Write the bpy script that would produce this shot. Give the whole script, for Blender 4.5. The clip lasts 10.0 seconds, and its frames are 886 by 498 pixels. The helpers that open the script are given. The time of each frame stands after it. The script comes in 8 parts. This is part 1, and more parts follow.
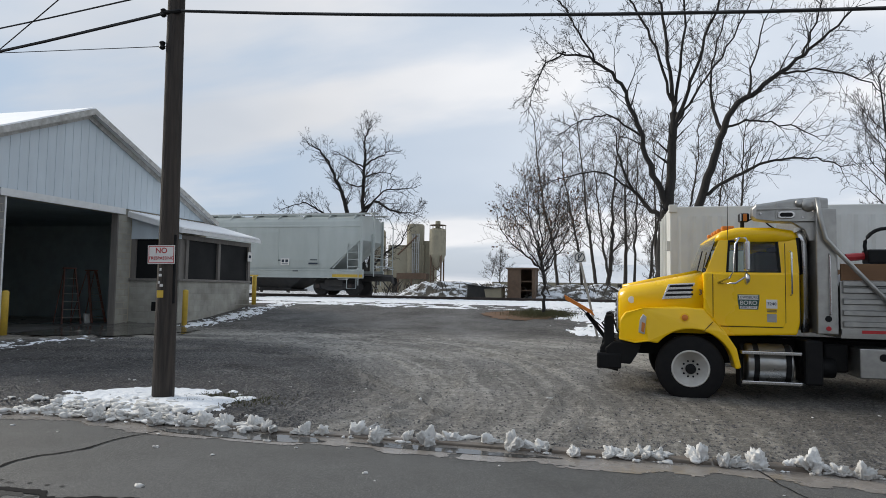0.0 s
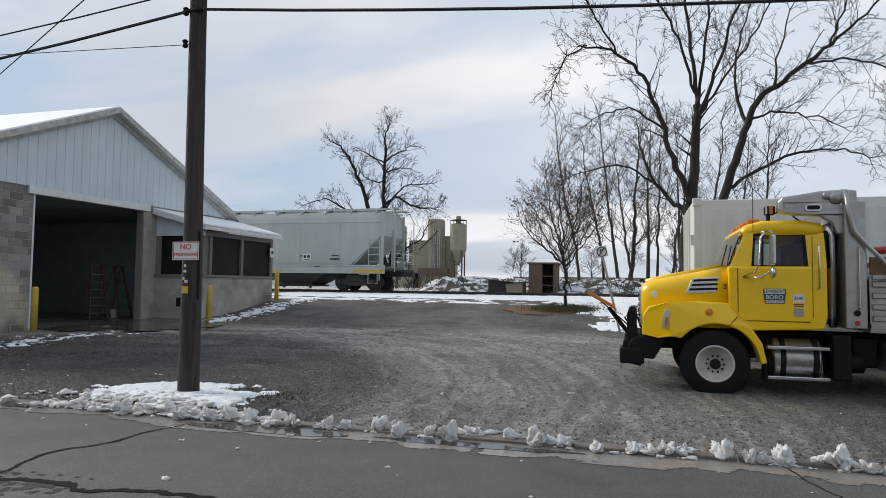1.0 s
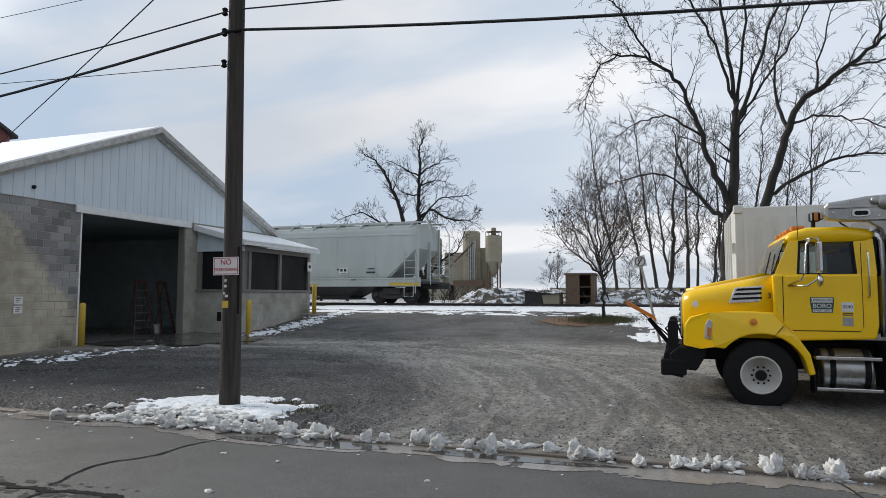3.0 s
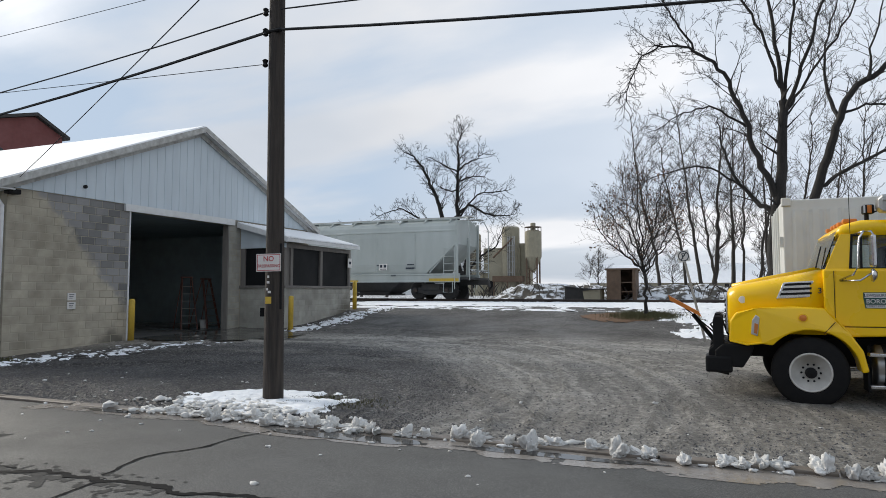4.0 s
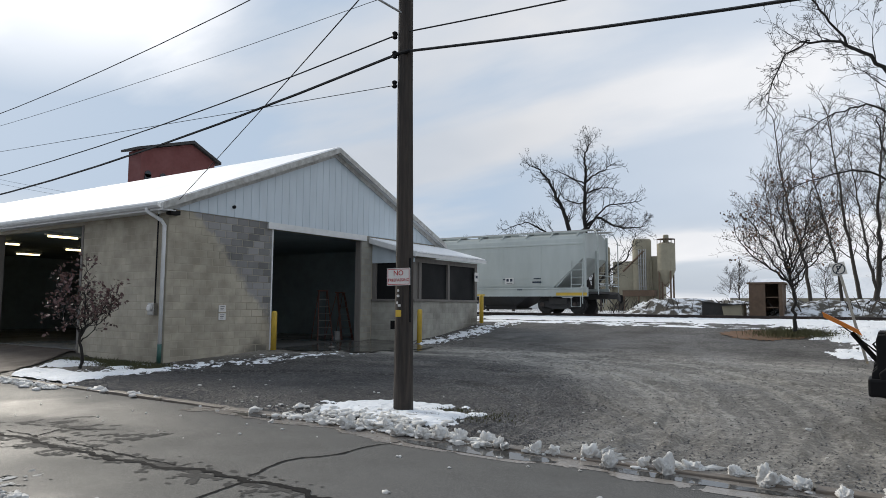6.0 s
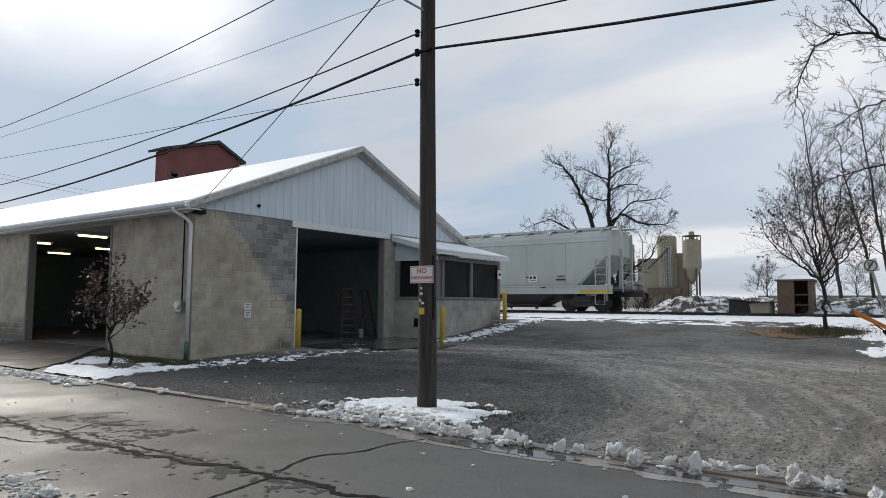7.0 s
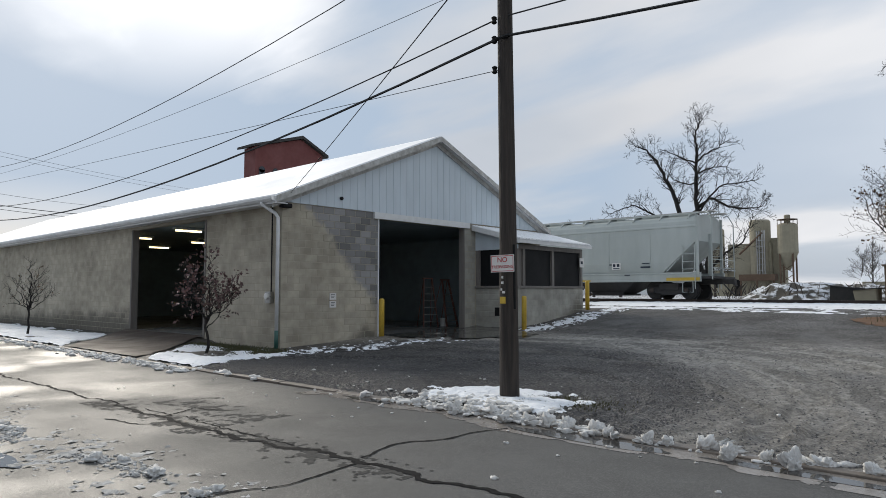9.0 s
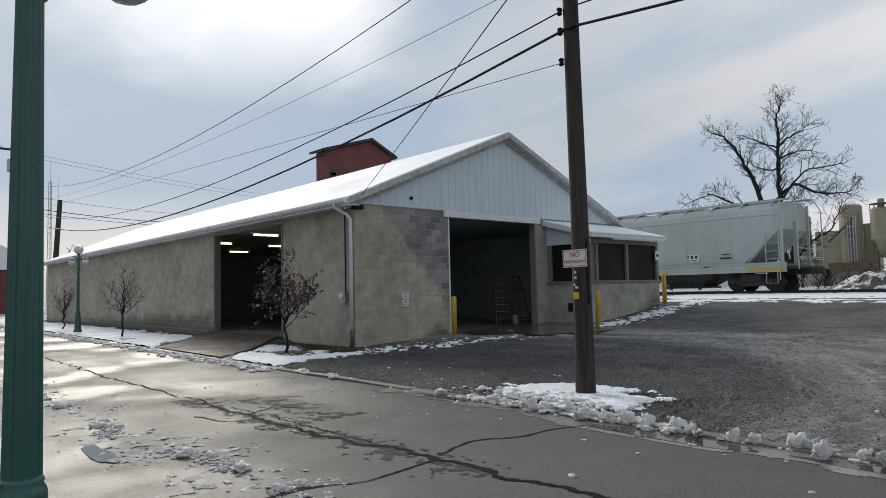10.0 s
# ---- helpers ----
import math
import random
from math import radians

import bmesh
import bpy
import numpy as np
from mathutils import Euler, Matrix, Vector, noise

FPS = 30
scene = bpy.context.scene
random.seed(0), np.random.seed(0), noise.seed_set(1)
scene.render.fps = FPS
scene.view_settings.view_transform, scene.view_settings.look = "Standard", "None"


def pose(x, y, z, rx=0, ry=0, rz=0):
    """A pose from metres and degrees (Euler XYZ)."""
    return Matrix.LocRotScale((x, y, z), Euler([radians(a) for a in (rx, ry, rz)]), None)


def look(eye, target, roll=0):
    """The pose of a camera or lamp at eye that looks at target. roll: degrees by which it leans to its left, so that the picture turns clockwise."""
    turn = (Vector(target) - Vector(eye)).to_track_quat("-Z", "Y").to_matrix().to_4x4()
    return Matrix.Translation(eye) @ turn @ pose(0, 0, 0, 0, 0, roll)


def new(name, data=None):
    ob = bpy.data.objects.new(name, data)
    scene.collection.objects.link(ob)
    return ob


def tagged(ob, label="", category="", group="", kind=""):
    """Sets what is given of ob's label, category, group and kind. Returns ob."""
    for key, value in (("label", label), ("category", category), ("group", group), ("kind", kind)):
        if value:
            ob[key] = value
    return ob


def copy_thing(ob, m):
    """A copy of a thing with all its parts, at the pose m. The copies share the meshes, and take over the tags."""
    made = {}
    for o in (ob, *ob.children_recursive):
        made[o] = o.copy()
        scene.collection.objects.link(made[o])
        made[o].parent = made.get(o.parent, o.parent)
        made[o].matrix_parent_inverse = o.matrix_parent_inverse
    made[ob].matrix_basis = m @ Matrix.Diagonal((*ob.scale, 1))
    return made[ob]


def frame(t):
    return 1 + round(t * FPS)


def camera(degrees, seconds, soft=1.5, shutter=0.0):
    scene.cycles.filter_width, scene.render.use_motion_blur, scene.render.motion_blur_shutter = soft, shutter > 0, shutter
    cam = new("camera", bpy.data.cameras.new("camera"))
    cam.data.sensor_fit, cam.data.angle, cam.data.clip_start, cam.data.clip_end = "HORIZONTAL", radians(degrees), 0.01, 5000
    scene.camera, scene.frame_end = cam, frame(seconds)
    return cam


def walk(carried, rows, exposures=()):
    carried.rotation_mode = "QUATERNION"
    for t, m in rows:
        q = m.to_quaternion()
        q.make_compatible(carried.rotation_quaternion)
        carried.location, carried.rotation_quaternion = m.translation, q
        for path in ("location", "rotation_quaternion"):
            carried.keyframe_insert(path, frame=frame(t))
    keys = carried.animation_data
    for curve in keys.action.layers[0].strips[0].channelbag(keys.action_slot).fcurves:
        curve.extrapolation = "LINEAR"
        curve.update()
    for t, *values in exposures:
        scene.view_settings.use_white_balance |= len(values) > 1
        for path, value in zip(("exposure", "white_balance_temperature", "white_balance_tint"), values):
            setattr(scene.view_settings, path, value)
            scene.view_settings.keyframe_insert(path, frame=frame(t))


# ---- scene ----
cam = camera(67.36, 10.0, soft=0.85)
EYE = 1.6
PATH = [  # seconds, yaw, pitch, roll in degrees
    (0.0, 14.45, 3.50, -0.91),
    (0.5, 15.19, 3.19, -0.94),
    (1.0, 16.25, 3.05, -0.74),
    (1.5, 17.37, 3.33, -0.53),
    (2.0, 17.83, 3.74, -0.41),
    (2.5, 18.55, 4.03, -0.27),
    (4.0, 22.70, 3.70, -0.05),
    (4.5, 25.57, 3.67, -0.08),
    (5.0, 27.30, 4.36, -0.06),
    (5.5, 31.20, 4.80, -0.54),
    (6.0, 33.53, 4.86, -0.42),
    (7.5, 37.17, 4.51, -0.63),
    (8.0, 39.48, 4.30, -0.78),
    (8.5, 40.33, 3.83, -0.33),
    (9.0, 42.43, 3.70, 0.00),
    (9.5, 44.07, 3.77, 0.50),
    (10.0, 48.58, 3.54, 1.24),
]
walk(cam, [(t, pose(-0.006 * t, 0.003 * t, EYE, 90 + pitch, roll, yaw)) for t, yaw, pitch, roll in PATH],
     exposures=((0.0, 0.36), (2.5, 0.36), (5.0, 0.45), (6.0, 0.35), (7.5, 0.27), (9.0, 0.25), (10.0, 0.13)))

# ---- world, sun, exposure ----
SUN_AZ, SUN_EL = radians(76), radians(27)     # azimuth is measured from +y towards -x
SUN_DIR = Vector((-math.sin(SUN_AZ) * math.cos(SUN_EL), math.cos(SUN_AZ) * math.cos(SUN_EL), math.sin(SUN_EL)))


def make_world():
    w = bpy.data.worlds.new("cloudy_sky")
    w.use_nodes = True
    scene.world = w
    nt = w.node_tree
    N, L = nt.nodes, nt.links
    N.clear()
    out = N.new("ShaderNodeOutputWorld")
    bg = N.new("ShaderNodeBackground")
    sky = N.new("ShaderNodeTexSky")
    sky.sky_type = "NISHITA"
    sky.sun_disc = False
    sky.sun_elevation = SUN_EL
    sky.sun_rotation = -SUN_AZ
    sky.dust_density = 2.5
    tc = N.new("ShaderNodeTexCoord")
    sep = N.new("ShaderNodeSeparateXYZ")
    L.new(tc.outputs["Generated"], sep.inputs[0])

    def math_node(op, a, b=None, clamp=False):
        m = N.new("ShaderNodeMath")
        m.operation = op
        m.use_clamp = clamp
        for i, v in enumerate((a, b)):
            if v is None:
                continue
            if isinstance(v, (int, float)):
                m.inputs[i].default_value = v
            else:
                L.new(v, m.inputs[i])
        return m.outputs[0]

    zz = math_node("ADD", math_node("MAXIMUM", sep.outputs[2], 0.0), 0.22)
    px = math_node("DIVIDE", sep.outputs[0], zz)
    py = math_node("DIVIDE", sep.outputs[1], zz)
    comb = N.new("ShaderNodeCombineXYZ")
    L.new(px, comb.inputs[0])
    L.new(py, comb.inputs[1])
    mp = N.new("ShaderNodeMapping")
    mp.inputs["Rotation"].default_value = (0, 0, radians(-28))
    mp.inputs["Scale"].default_value = (0.55, 1.25, 1)
    mp.inputs["Location"].default_value = (0.9, 0.35, 0)
    L.new(comb.outputs[0], mp.inputs[0])
    nz = N.new("ShaderNodeTexNoise")
    nz.inputs["Scale"].default_value = 1.15
    nz.inputs["Detail"].default_value = 7
    nz.inputs["Roughness"].default_value = 0.48
    nz.inputs["Distortion"].default_value = 0.35
    L.new(mp.outputs[0], nz.inputs["Vector"])
    cover = N.new("ShaderNodeMapRange")
    cover.interpolation_type = "SMOOTHSTEP"
    cover.inputs["From Min"].default_value = 0.43
    cover.inputs["From Max"].default_value = 0.64
    cover.inputs["To Min"].default_value = 0.12
    L.new(nz.outputs[0], cover.inputs["Value"])
    nz2 = N.new("ShaderNodeTexNoise")
    nz2.inputs["Scale"].default_value = 0.8
    nz2.inputs["Detail"].default_value = 4
    L.new(comb.outputs[0], nz2.inputs["Vector"])
    shade = N.new("ShaderNodeValToRGB")
    shade.color_ramp.elements[0].position = 0.3
    shade.color_ramp.elements[0].color = (0.475, 0.495, 0.53, 1)
    shade.color_ramp.elements[1].position = 0.72
    shade.color_ramp.elements[1].color = (0.68, 0.677, 0.685, 1)
    L.new(nz2.outputs[0], shade.inputs[0])
    dot = N.new("ShaderNodeVectorMath")
    dot.operation = "DOT_PRODUCT"
    L.new(tc.outputs["Generated"], dot.inputs[0])
    dot.inputs[1].default_value = Vector((-0.80, 0.34, 0.50)).normalized()   # the thin bright cloud beside the sun
    near = N.new("ShaderNodeMapRange")
    near.interpolation_type = "SMOOTHERSTEP"
    near.inputs["From Min"].default_value = 0.94
    near.inputs["From Max"].default_value = 1.0
    near.inputs["To Min"].default_value = 0.0
    near.inputs["To Max"].default_value = 1.0
    L.new(dot.outputs["Value"], near.inputs["Value"])
    right = N.new("ShaderNodeVectorMath")
    right.operation = "DOT_PRODUCT"
    L.new(tc.outputs["Generated"], right.inputs[0])
    right.inputs[1].default_value = Vector((0.27, 0.93, 0.22)).normalized()
    veil = N.new("ShaderNodeMapRange")
    veil.interpolation_type = "SMOOTHSTEP"
    veil.inputs["From Min"].default_value = 0.66
    veil.inputs["From Max"].default_value = 1.0
    veil.inputs["To Max"].default_value = 0.26
    L.new(right.outputs["Value"], veil.inputs["Value"])
    clear = N.new("ShaderNodeVectorMath")
    clear.operation = "DOT_PRODUCT"
    L.new(tc.outputs["Generated"], clear.inputs[0])
    clear.inputs[1].default_value = Vector((-0.93, 0.30, 0.16)).normalized()
    gap = N.new("ShaderNodeMapRange")
    gap.interpolation_type = "SMOOTHSTEP"
    gap.inputs["From Min"].default_value = 0.915
    gap.inputs["From Max"].default_value = 0.995
    gap.inputs["To Max"].default_value = -0.6
    L.new(clear.outputs["Value"], gap.inputs["Value"])
    thin = N.new("ShaderNodeVectorMath")
    thin.operation = "DOT_PRODUCT"
    L.new(tc.outputs["Generated"], thin.inputs[0])
    thin.inputs[1].default_value = Vector((-0.64, 0.71, 0.27)).normalized()
    gap2 = N.new("ShaderNodeMapRange")
    gap2.interpolation_type = "SMOOTHSTEP"
    gap2.inputs["From Min"].default_value = 0.95
    gap2.inputs["From Max"].default_value = 0.998
    gap2.inputs["To Max"].default_value = -0.26
    L.new(thin.outputs["Value"], gap2.inputs["Value"])
    openings = math_node("ADD", gap.outputs[0], gap2.outputs[0])
    cover_all = math_node("ADD", math_node("ADD", math_node("ADD", cover.outputs[0], openings), math_node("MULTIPLY", near.outputs[0], 1.2)), math_node("MULTIPLY", veil.outputs[0], 1.3), True)
    glow = math_node("ADD", math_node("ADD", math_node("MULTIPLY", near.outputs[0], math_node("ADD", cover.outputs[0], 0.55)), 1.0), veil.outputs[0])
    cl = N.new("ShaderNodeVectorMath")
    cl.operation = "SCALE"
    L.new(shade.outputs[0], cl.inputs[0])
    L.new(glow, cl.inputs["Scale"])
    skys = N.new("ShaderNodeVectorMath")
    skys.operation = "SCALE"
    skys.inputs["Scale"].default_value = 0.06
    L.new(sky.outputs[0], skys.inputs[0])
    haze = N.new("ShaderNodeMix")
    haze.data_type = "RGBA"
    low = N.new("ShaderNodeMapRange")
    low.inputs["From Min"].default_value = 0.04
    low.inputs["From Max"].default_value = 0.15
    low.inputs["To Min"].default_value = 0.72
    low.inputs["To Max"].default_value = 0.96
    L.new(sep.outputs[2], low.inputs["Value"])
    L.new(low.outputs[0], haze.inputs[0])
    L.new(skys.outputs[0], haze.inputs[6])
    haze.inputs[7].default_value = (0.37, 0.46, 0.58, 1)
    mix = N.new("ShaderNodeMix")
    mix.data_type = "RGBA"
    L.new(cover_all, mix.inputs[0])
    L.new(haze.outputs[2], mix.inputs[6])
    L.new(cl.outputs[0], mix.inputs[7])
    L.new(mix.outputs[2], bg.inputs[0])
    bg.inputs[1].default_value = 1.0
    L.new(bg.outputs[0], out.inputs[0])


make_world()
sun_data = bpy.data.lights.new("sun", "SUN")
sun_data.energy = 2.2
sun_data.angle = radians(20)
sun_data.color = (1.0, 0.93, 0.81)
sun = new("sun", sun_data)
sun.matrix_world = look(SUN_DIR * 60, (0, 0, 0))

# ---- building helpers ----
def link_mesh(name, bm, mats, parent=None, label="", smooth=False, bevel=0.0):
    if bevel > 0:
        bmesh.ops.bevel(bm, geom=list(bm.edges), offset=bevel, segments=2, affect="EDGES", profile=0.5, clamp_overlap=True)
    me = bpy.data.meshes.new(name)
    bm.to_mesh(me)
    bm.free()
    if not isinstance(mats, (list, tuple)):
        mats = [mats]
    for m in mats:
        me.materials.append(m)
    if smooth:
        for p in me.polygons:
            p.use_smooth = True
    ob = new(name, me)
    if parent is not None:
        ob.parent = parent
    if label:
        ob["label"] = label
    return ob


def part(name, bm, material, parent, label="", smooth=False, bevel=0.0):
    return link_mesh(name, bm, material, parent, label, smooth, bevel)


def thing(name, label, category, group="", m=None, kind=""):
    ob = new(name)
    ob.empty_display_size = 0.2
    if m is not None:
        ob.matrix_world = m
    return tagged(ob, label, category, group, kind)


def box(x0, x1, y0, y1, z0, z1, bm=None, m=None):
    bm = bm or bmesh.new()
    vs = [Vector((x, y, z)) for z in (z0, z1) for y in (y0, y1) for x in (x0, x1)]
    if m is not None:
        vs = [m @ v for v in vs]
    v = [bm.verts.new(c) for c in vs]
    for f in ((0, 2, 3, 1), (4, 5, 7, 6), (0, 1, 5, 4), (2, 6, 7, 3), (0, 4, 6, 2), (1, 3, 7, 5)):
        bm.faces.new([v[i] for i in f])
    return bm


def prism(profile, a, b, axis="x", bm=None):
    """A closed outline of (u, v) pairs, drawn along an axis from a to b. axis x: u, v are y, z; y: x, z; z: x, y."""
    bm = bm or bmesh.new()

    def place(u, v, w):
        return {"x": (w, u, v), "y": (u, w, v), "z": (u, v, w)}[axis]
    r0 = [bm.verts.new(place(u, v, a)) for u, v in profile]
    r1 = [bm.verts.new(place(u, v, b)) for u, v in profile]
    n = len(profile)
    for i in range(n):
        bm.faces.new([r0[i], r0[(i + 1) % n], r1[(i + 1) % n], r1[i]])
    bm.faces.new(list(reversed(r0)))
    bm.faces.new(r1)
    bmesh.ops.recalc_face_normals(bm, faces=list(bm.faces))
    return bm


def tube(points, radii, sides=8, bm=None, caps=True):
    """A round bar along points, with one radius or one each."""
    bm = bm or bmesh.new()
    pts = [Vector(p) for p in points]
    if not isinstance(radii, (list, tuple)):
        radii = [radii] * len(pts)
    rings = []
    ref = None
    for i, p in enumerate(pts):
        d = (pts[min(i + 1, len(pts) - 1)] - pts[max(i - 1, 0)]).normalized()
        if ref is None or abs(d.dot(ref)) > 0.95:
            ref = Vector((0, 0, 1)) if abs(d.z) < 0.9 else Vector((1, 0, 0))
        u = d.cross(ref).normalized()
        v = d.cross(u)
        rings.append([bm.verts.new(p + radii[i] * (math.cos(a) * u + math.sin(a) * v)) for a in (2 * math.pi * k / sides for k in range(sides))])
    for r0, r1 in zip(rings, rings[1:]):
        for k in range(sides):
            bm.faces.new([r0[k], r0[(k + 1) % sides], r1[(k + 1) % sides], r1[k]])
    if caps:
        bm.faces.new(list(reversed(rings[0])))
        bm.faces.new(rings[-1])
    return bm


def lathe(profile, sides=24, axis="z", centre=(0, 0, 0), bm=None, caps=True):
    """Turns (radius, height) pairs about an axis through centre."""
    bm = bm or bmesh.new()
    c = Vector(centre)
    rings = []
    for r, h in profile:
        ring = []
        for k in range(sides):
            a = 2 * math.pi * k / sides
            p = {"z": (r * math.cos(a), r * math.sin(a), h), "y": (r * math.cos(a), h, r * math.sin(a)), "x": (h, r * math.cos(a), r * math.sin(a))}[axis]
            ring.append(bm.verts.new(c + Vector(p)))
        rings.append(ring)
    for r0, r1 in zip(rings, rings[1:]):
        for k in range(sides):
            bm.faces.new([r0[k], r0[(k + 1) % sides], r1[(k + 1) % sides], r1[k]])
    if caps:
        bm.faces.new(rings[0])
        bm.faces.new(rings[-1])
    bmesh.ops.recalc_face_normals(bm, faces=list(bm.faces))
    return bm


# ---- materials ----
def material(name, base, rough=0.7, metal=0.0, alt=None, grain=8.0, big=0.6, bump=0.15, bump_scale=40.0, mix=0.6, rough_var=0.15,
             spec=0.5, island=0.0, stretch=(1, 1, 1), wet=0.0, wet_scale=0.35, bump_dist=0.01, speck=None):
    """A surface with colour variation at two scales, fine relief, and patches that differ in gloss."""
    mat = bpy.data.materials.new(name)
    mat.use_nodes = True
    nt = mat.node_tree
    N, L = nt.nodes, nt.links
    bsdf = N["Principled BSDF"]
    pos = N.new("ShaderNodeNewGeometry")
    mp = N.new("ShaderNodeMapping")
    mp.inputs["Scale"].default_value = stretch
    L.new(pos.outputs["Position"], mp.inputs[0])
    n1 = N.new("ShaderNodeTexNoise")
    n1.inputs["Scale"].default_value = big
    n1.inputs["Detail"].default_value = 5
    n1.inputs["Roughness"].default_value = 0.6
    n2 = N.new("ShaderNodeTexNoise")
    n2.inputs["Scale"].default_value = grain
    n2.inputs["Detail"].default_value = 4
    for n in (n1, n2):
        L.new(mp.outputs[0], n.inputs["Vector"])
    alt = alt or tuple(c * 0.7 for c in base)
    add = N.new("ShaderNodeMath")
    add.operation = "ADD"
    L.new(n1.outputs[0], add.inputs[0])
    L.new(n2.outputs[0], add.inputs[1])
    mr = N.new("ShaderNodeMapRange")
    mr.inputs["From Min"].default_value = 0.75
    mr.inputs["From Max"].default_value = 1.25
    mr.inputs["To Max"].default_value = mix
    L.new(add.outputs[0], mr.inputs["Value"])
    mx = N.new("ShaderNodeMix")
    mx.data_type = "RGBA"
    L.new(mr.outputs[0], mx.inputs[0])
    mx.inputs[6].default_value = (*base, 1)
    mx.inputs[7].default_value = (*alt, 1)
    colour = mx.outputs[2]
    if island:
        oi = N.new("ShaderNodeObjectInfo")
        geo = N.new("ShaderNodeNewGeometry")
        s = N.new("ShaderNodeMath")
        s.operation = "ADD"
        L.new(oi.outputs["Random"], s.inputs[0])
        L.new(geo.outputs["Random Per Island"], s.inputs[1])
        r = N.new("ShaderNodeMapRange")
        r.inputs["From Max"].default_value = 2.0
        r.inputs["To Min"].default_value = 1 - island
        r.inputs["To Max"].default_value = 1 + island
        L.new(s.outputs[0], r.inputs["Value"])
        sc = N.new("ShaderNodeVectorMath")
        sc.operation = "SCALE"
        L.new(colour, sc.inputs[0])
        L.new(r.outputs[0], sc.inputs["Scale"])
        colour = sc.outputs[0]
    if speck:
        vo = N.new("ShaderNodeTexVoronoi")
        vo.inputs["Scale"].default_value = speck[0]
        L.new(mp.outputs[0], vo.inputs["Vector"])
        vs = N.new("ShaderNodeSeparateColor")
        L.new(vo.outputs["Color"], vs.inputs[0])
        vr = N.new("ShaderNodeMapRange")
        vr.inputs["From Min"].default_value = 0.0
        vr.inputs["To Min"].default_value = 1 - speck[1]
        vr.inputs["To Max"].default_value = 1 + speck[1] * speck[2]
        vp = N.new("ShaderNodeMath")
        vp.operation = "POWER"
        L.new(vs.outputs[0], vp.inputs[0])
        vp.inputs[1].default_value = 2.5
        L.new(vp.outputs[0], vr.inputs["Value"])
        vc = N.new("ShaderNodeVectorMath")
        vc.operation = "SCALE"
        L.new(colour, vc.inputs[0])
        L.new(vr.outputs[0], vc.inputs["Scale"])
        colour = vc.outputs[0]
    L.new(colour, bsdf.inputs["Base Color"])
    rr = N.new("ShaderNodeMapRange")
    rr.inputs["From Min"].default_value = 0.3
    rr.inputs["From Max"].default_value = 0.7
    rr.inputs["To Min"].default_value = max(0.03, rough - rough_var)
    rr.inputs["To Max"].default_value = min(1, rough + rough_var)
    L.new(n1.outputs[0], rr.inputs["Value"])
    rough_out = rr.outputs[0]
    if wet:
        nw = N.new("ShaderNodeTexNoise")
        nw.inputs["Scale"].default_value = wet_scale
        nw.inputs["Detail"].default_value = 6
        L.new(mp.outputs[0], nw.inputs["Vector"])
        wr = N.new("ShaderNodeMapRange")
        wr.interpolation_type = "SMOOTHSTEP"
        wr.inputs["From Min"].default_value = 0.5
        wr.inputs["From Max"].default_value = 0.62
        wr.inputs["To Max"].default_value = wet
        L.new(nw.outputs[0], wr.inputs["Value"])
        wm = N.new("ShaderNodeMix")
        L.new(wr.outputs[0], wm.inputs[0])
        L.new(rough_out, wm.inputs[2])
        wm.inputs[3].default_value = 0.12
        rough_out = wm.outputs[0]
    L.new(rough_out, bsdf.inputs["Roughness"])
    bsdf.inputs["Metallic"].default_value = metal
    bsdf.inputs["Specular IOR Level"].default_value = spec
    if bump:
        n3 = N.new("ShaderNodeTexNoise")
        n3.inputs["Scale"].default_value = bump_scale
        n3.inputs["Detail"].default_value = 5
        L.new(mp.outputs[0], n3.inputs["Vector"])
        b = N.new("ShaderNodeBump")
        b.inputs["Strength"].default_value = bump
        b.inputs["Distance"].default_value = bump_dist
        L.new(n3.outputs[0], b.inputs["Height"])
        L.new(b.outputs[0], bsdf.inputs["Normal"])
    return mat


def glass(name, tint=(0.75, 0.82, 0.82), rough=0.02):
    mat = bpy.data.materials.new(name)
    mat.use_nodes = True
    b = mat.node_tree.nodes["Principled BSDF"]
    b.inputs["Base Color"].default_value = (*tint, 1)
    b.inputs["Roughness"].default_value = rough
    b.inputs["Transmission Weight"].default_value = 1.0
    b.inputs["IOR"].default_value = 1.3
    return mat


def glowing(name, colour, strength):
    mat = bpy.data.materials.new(name)
    mat.use_nodes = True
    b = mat.node_tree.nodes["Principled BSDF"]
    b.inputs["Base Color"].default_value = (*colour, 1)
    b.inputs["Emission Color"].default_value = (*colour, 1)
    b.inputs["Emission Strength"].default_value = strength
    return mat


M_ASPHALT = material("asphalt", (0.114, 0.112, 0.107), 0.64, spec=0.20, alt=(0.064, 0.063, 0.060), grain=80, big=0.3, bump=0.8, bump_scale=150, wet=0.45, wet_scale=0.28, bump_dist=0.006, mix=0.9, speck=(150, 0.25, 3.0))
M_TAR = material("tar", (0.010, 0.010, 0.011), 0.95, grain=30, bump=0.3, bump_scale=80, spec=0.1)
M_STONE = material("gravel_stone", (0.075, 0.072, 0.076), 0.6, grain=12, bump=0.2, island=0.85)
M_DIRT = material("ground_dirt", (0.075, 0.067, 0.058), 0.9, alt=(0.04, 0.045, 0.028), grain=9, big=0.3, bump=0.8, bump_scale=20)
M_SNOW = material("snow", (0.88, 0.895, 0.915), 0.75, alt=(0.74, 0.765, 0.80), grain=9, big=1.5, bump=1.0, bump_scale=11, bump_dist=0.06, mix=0.7)
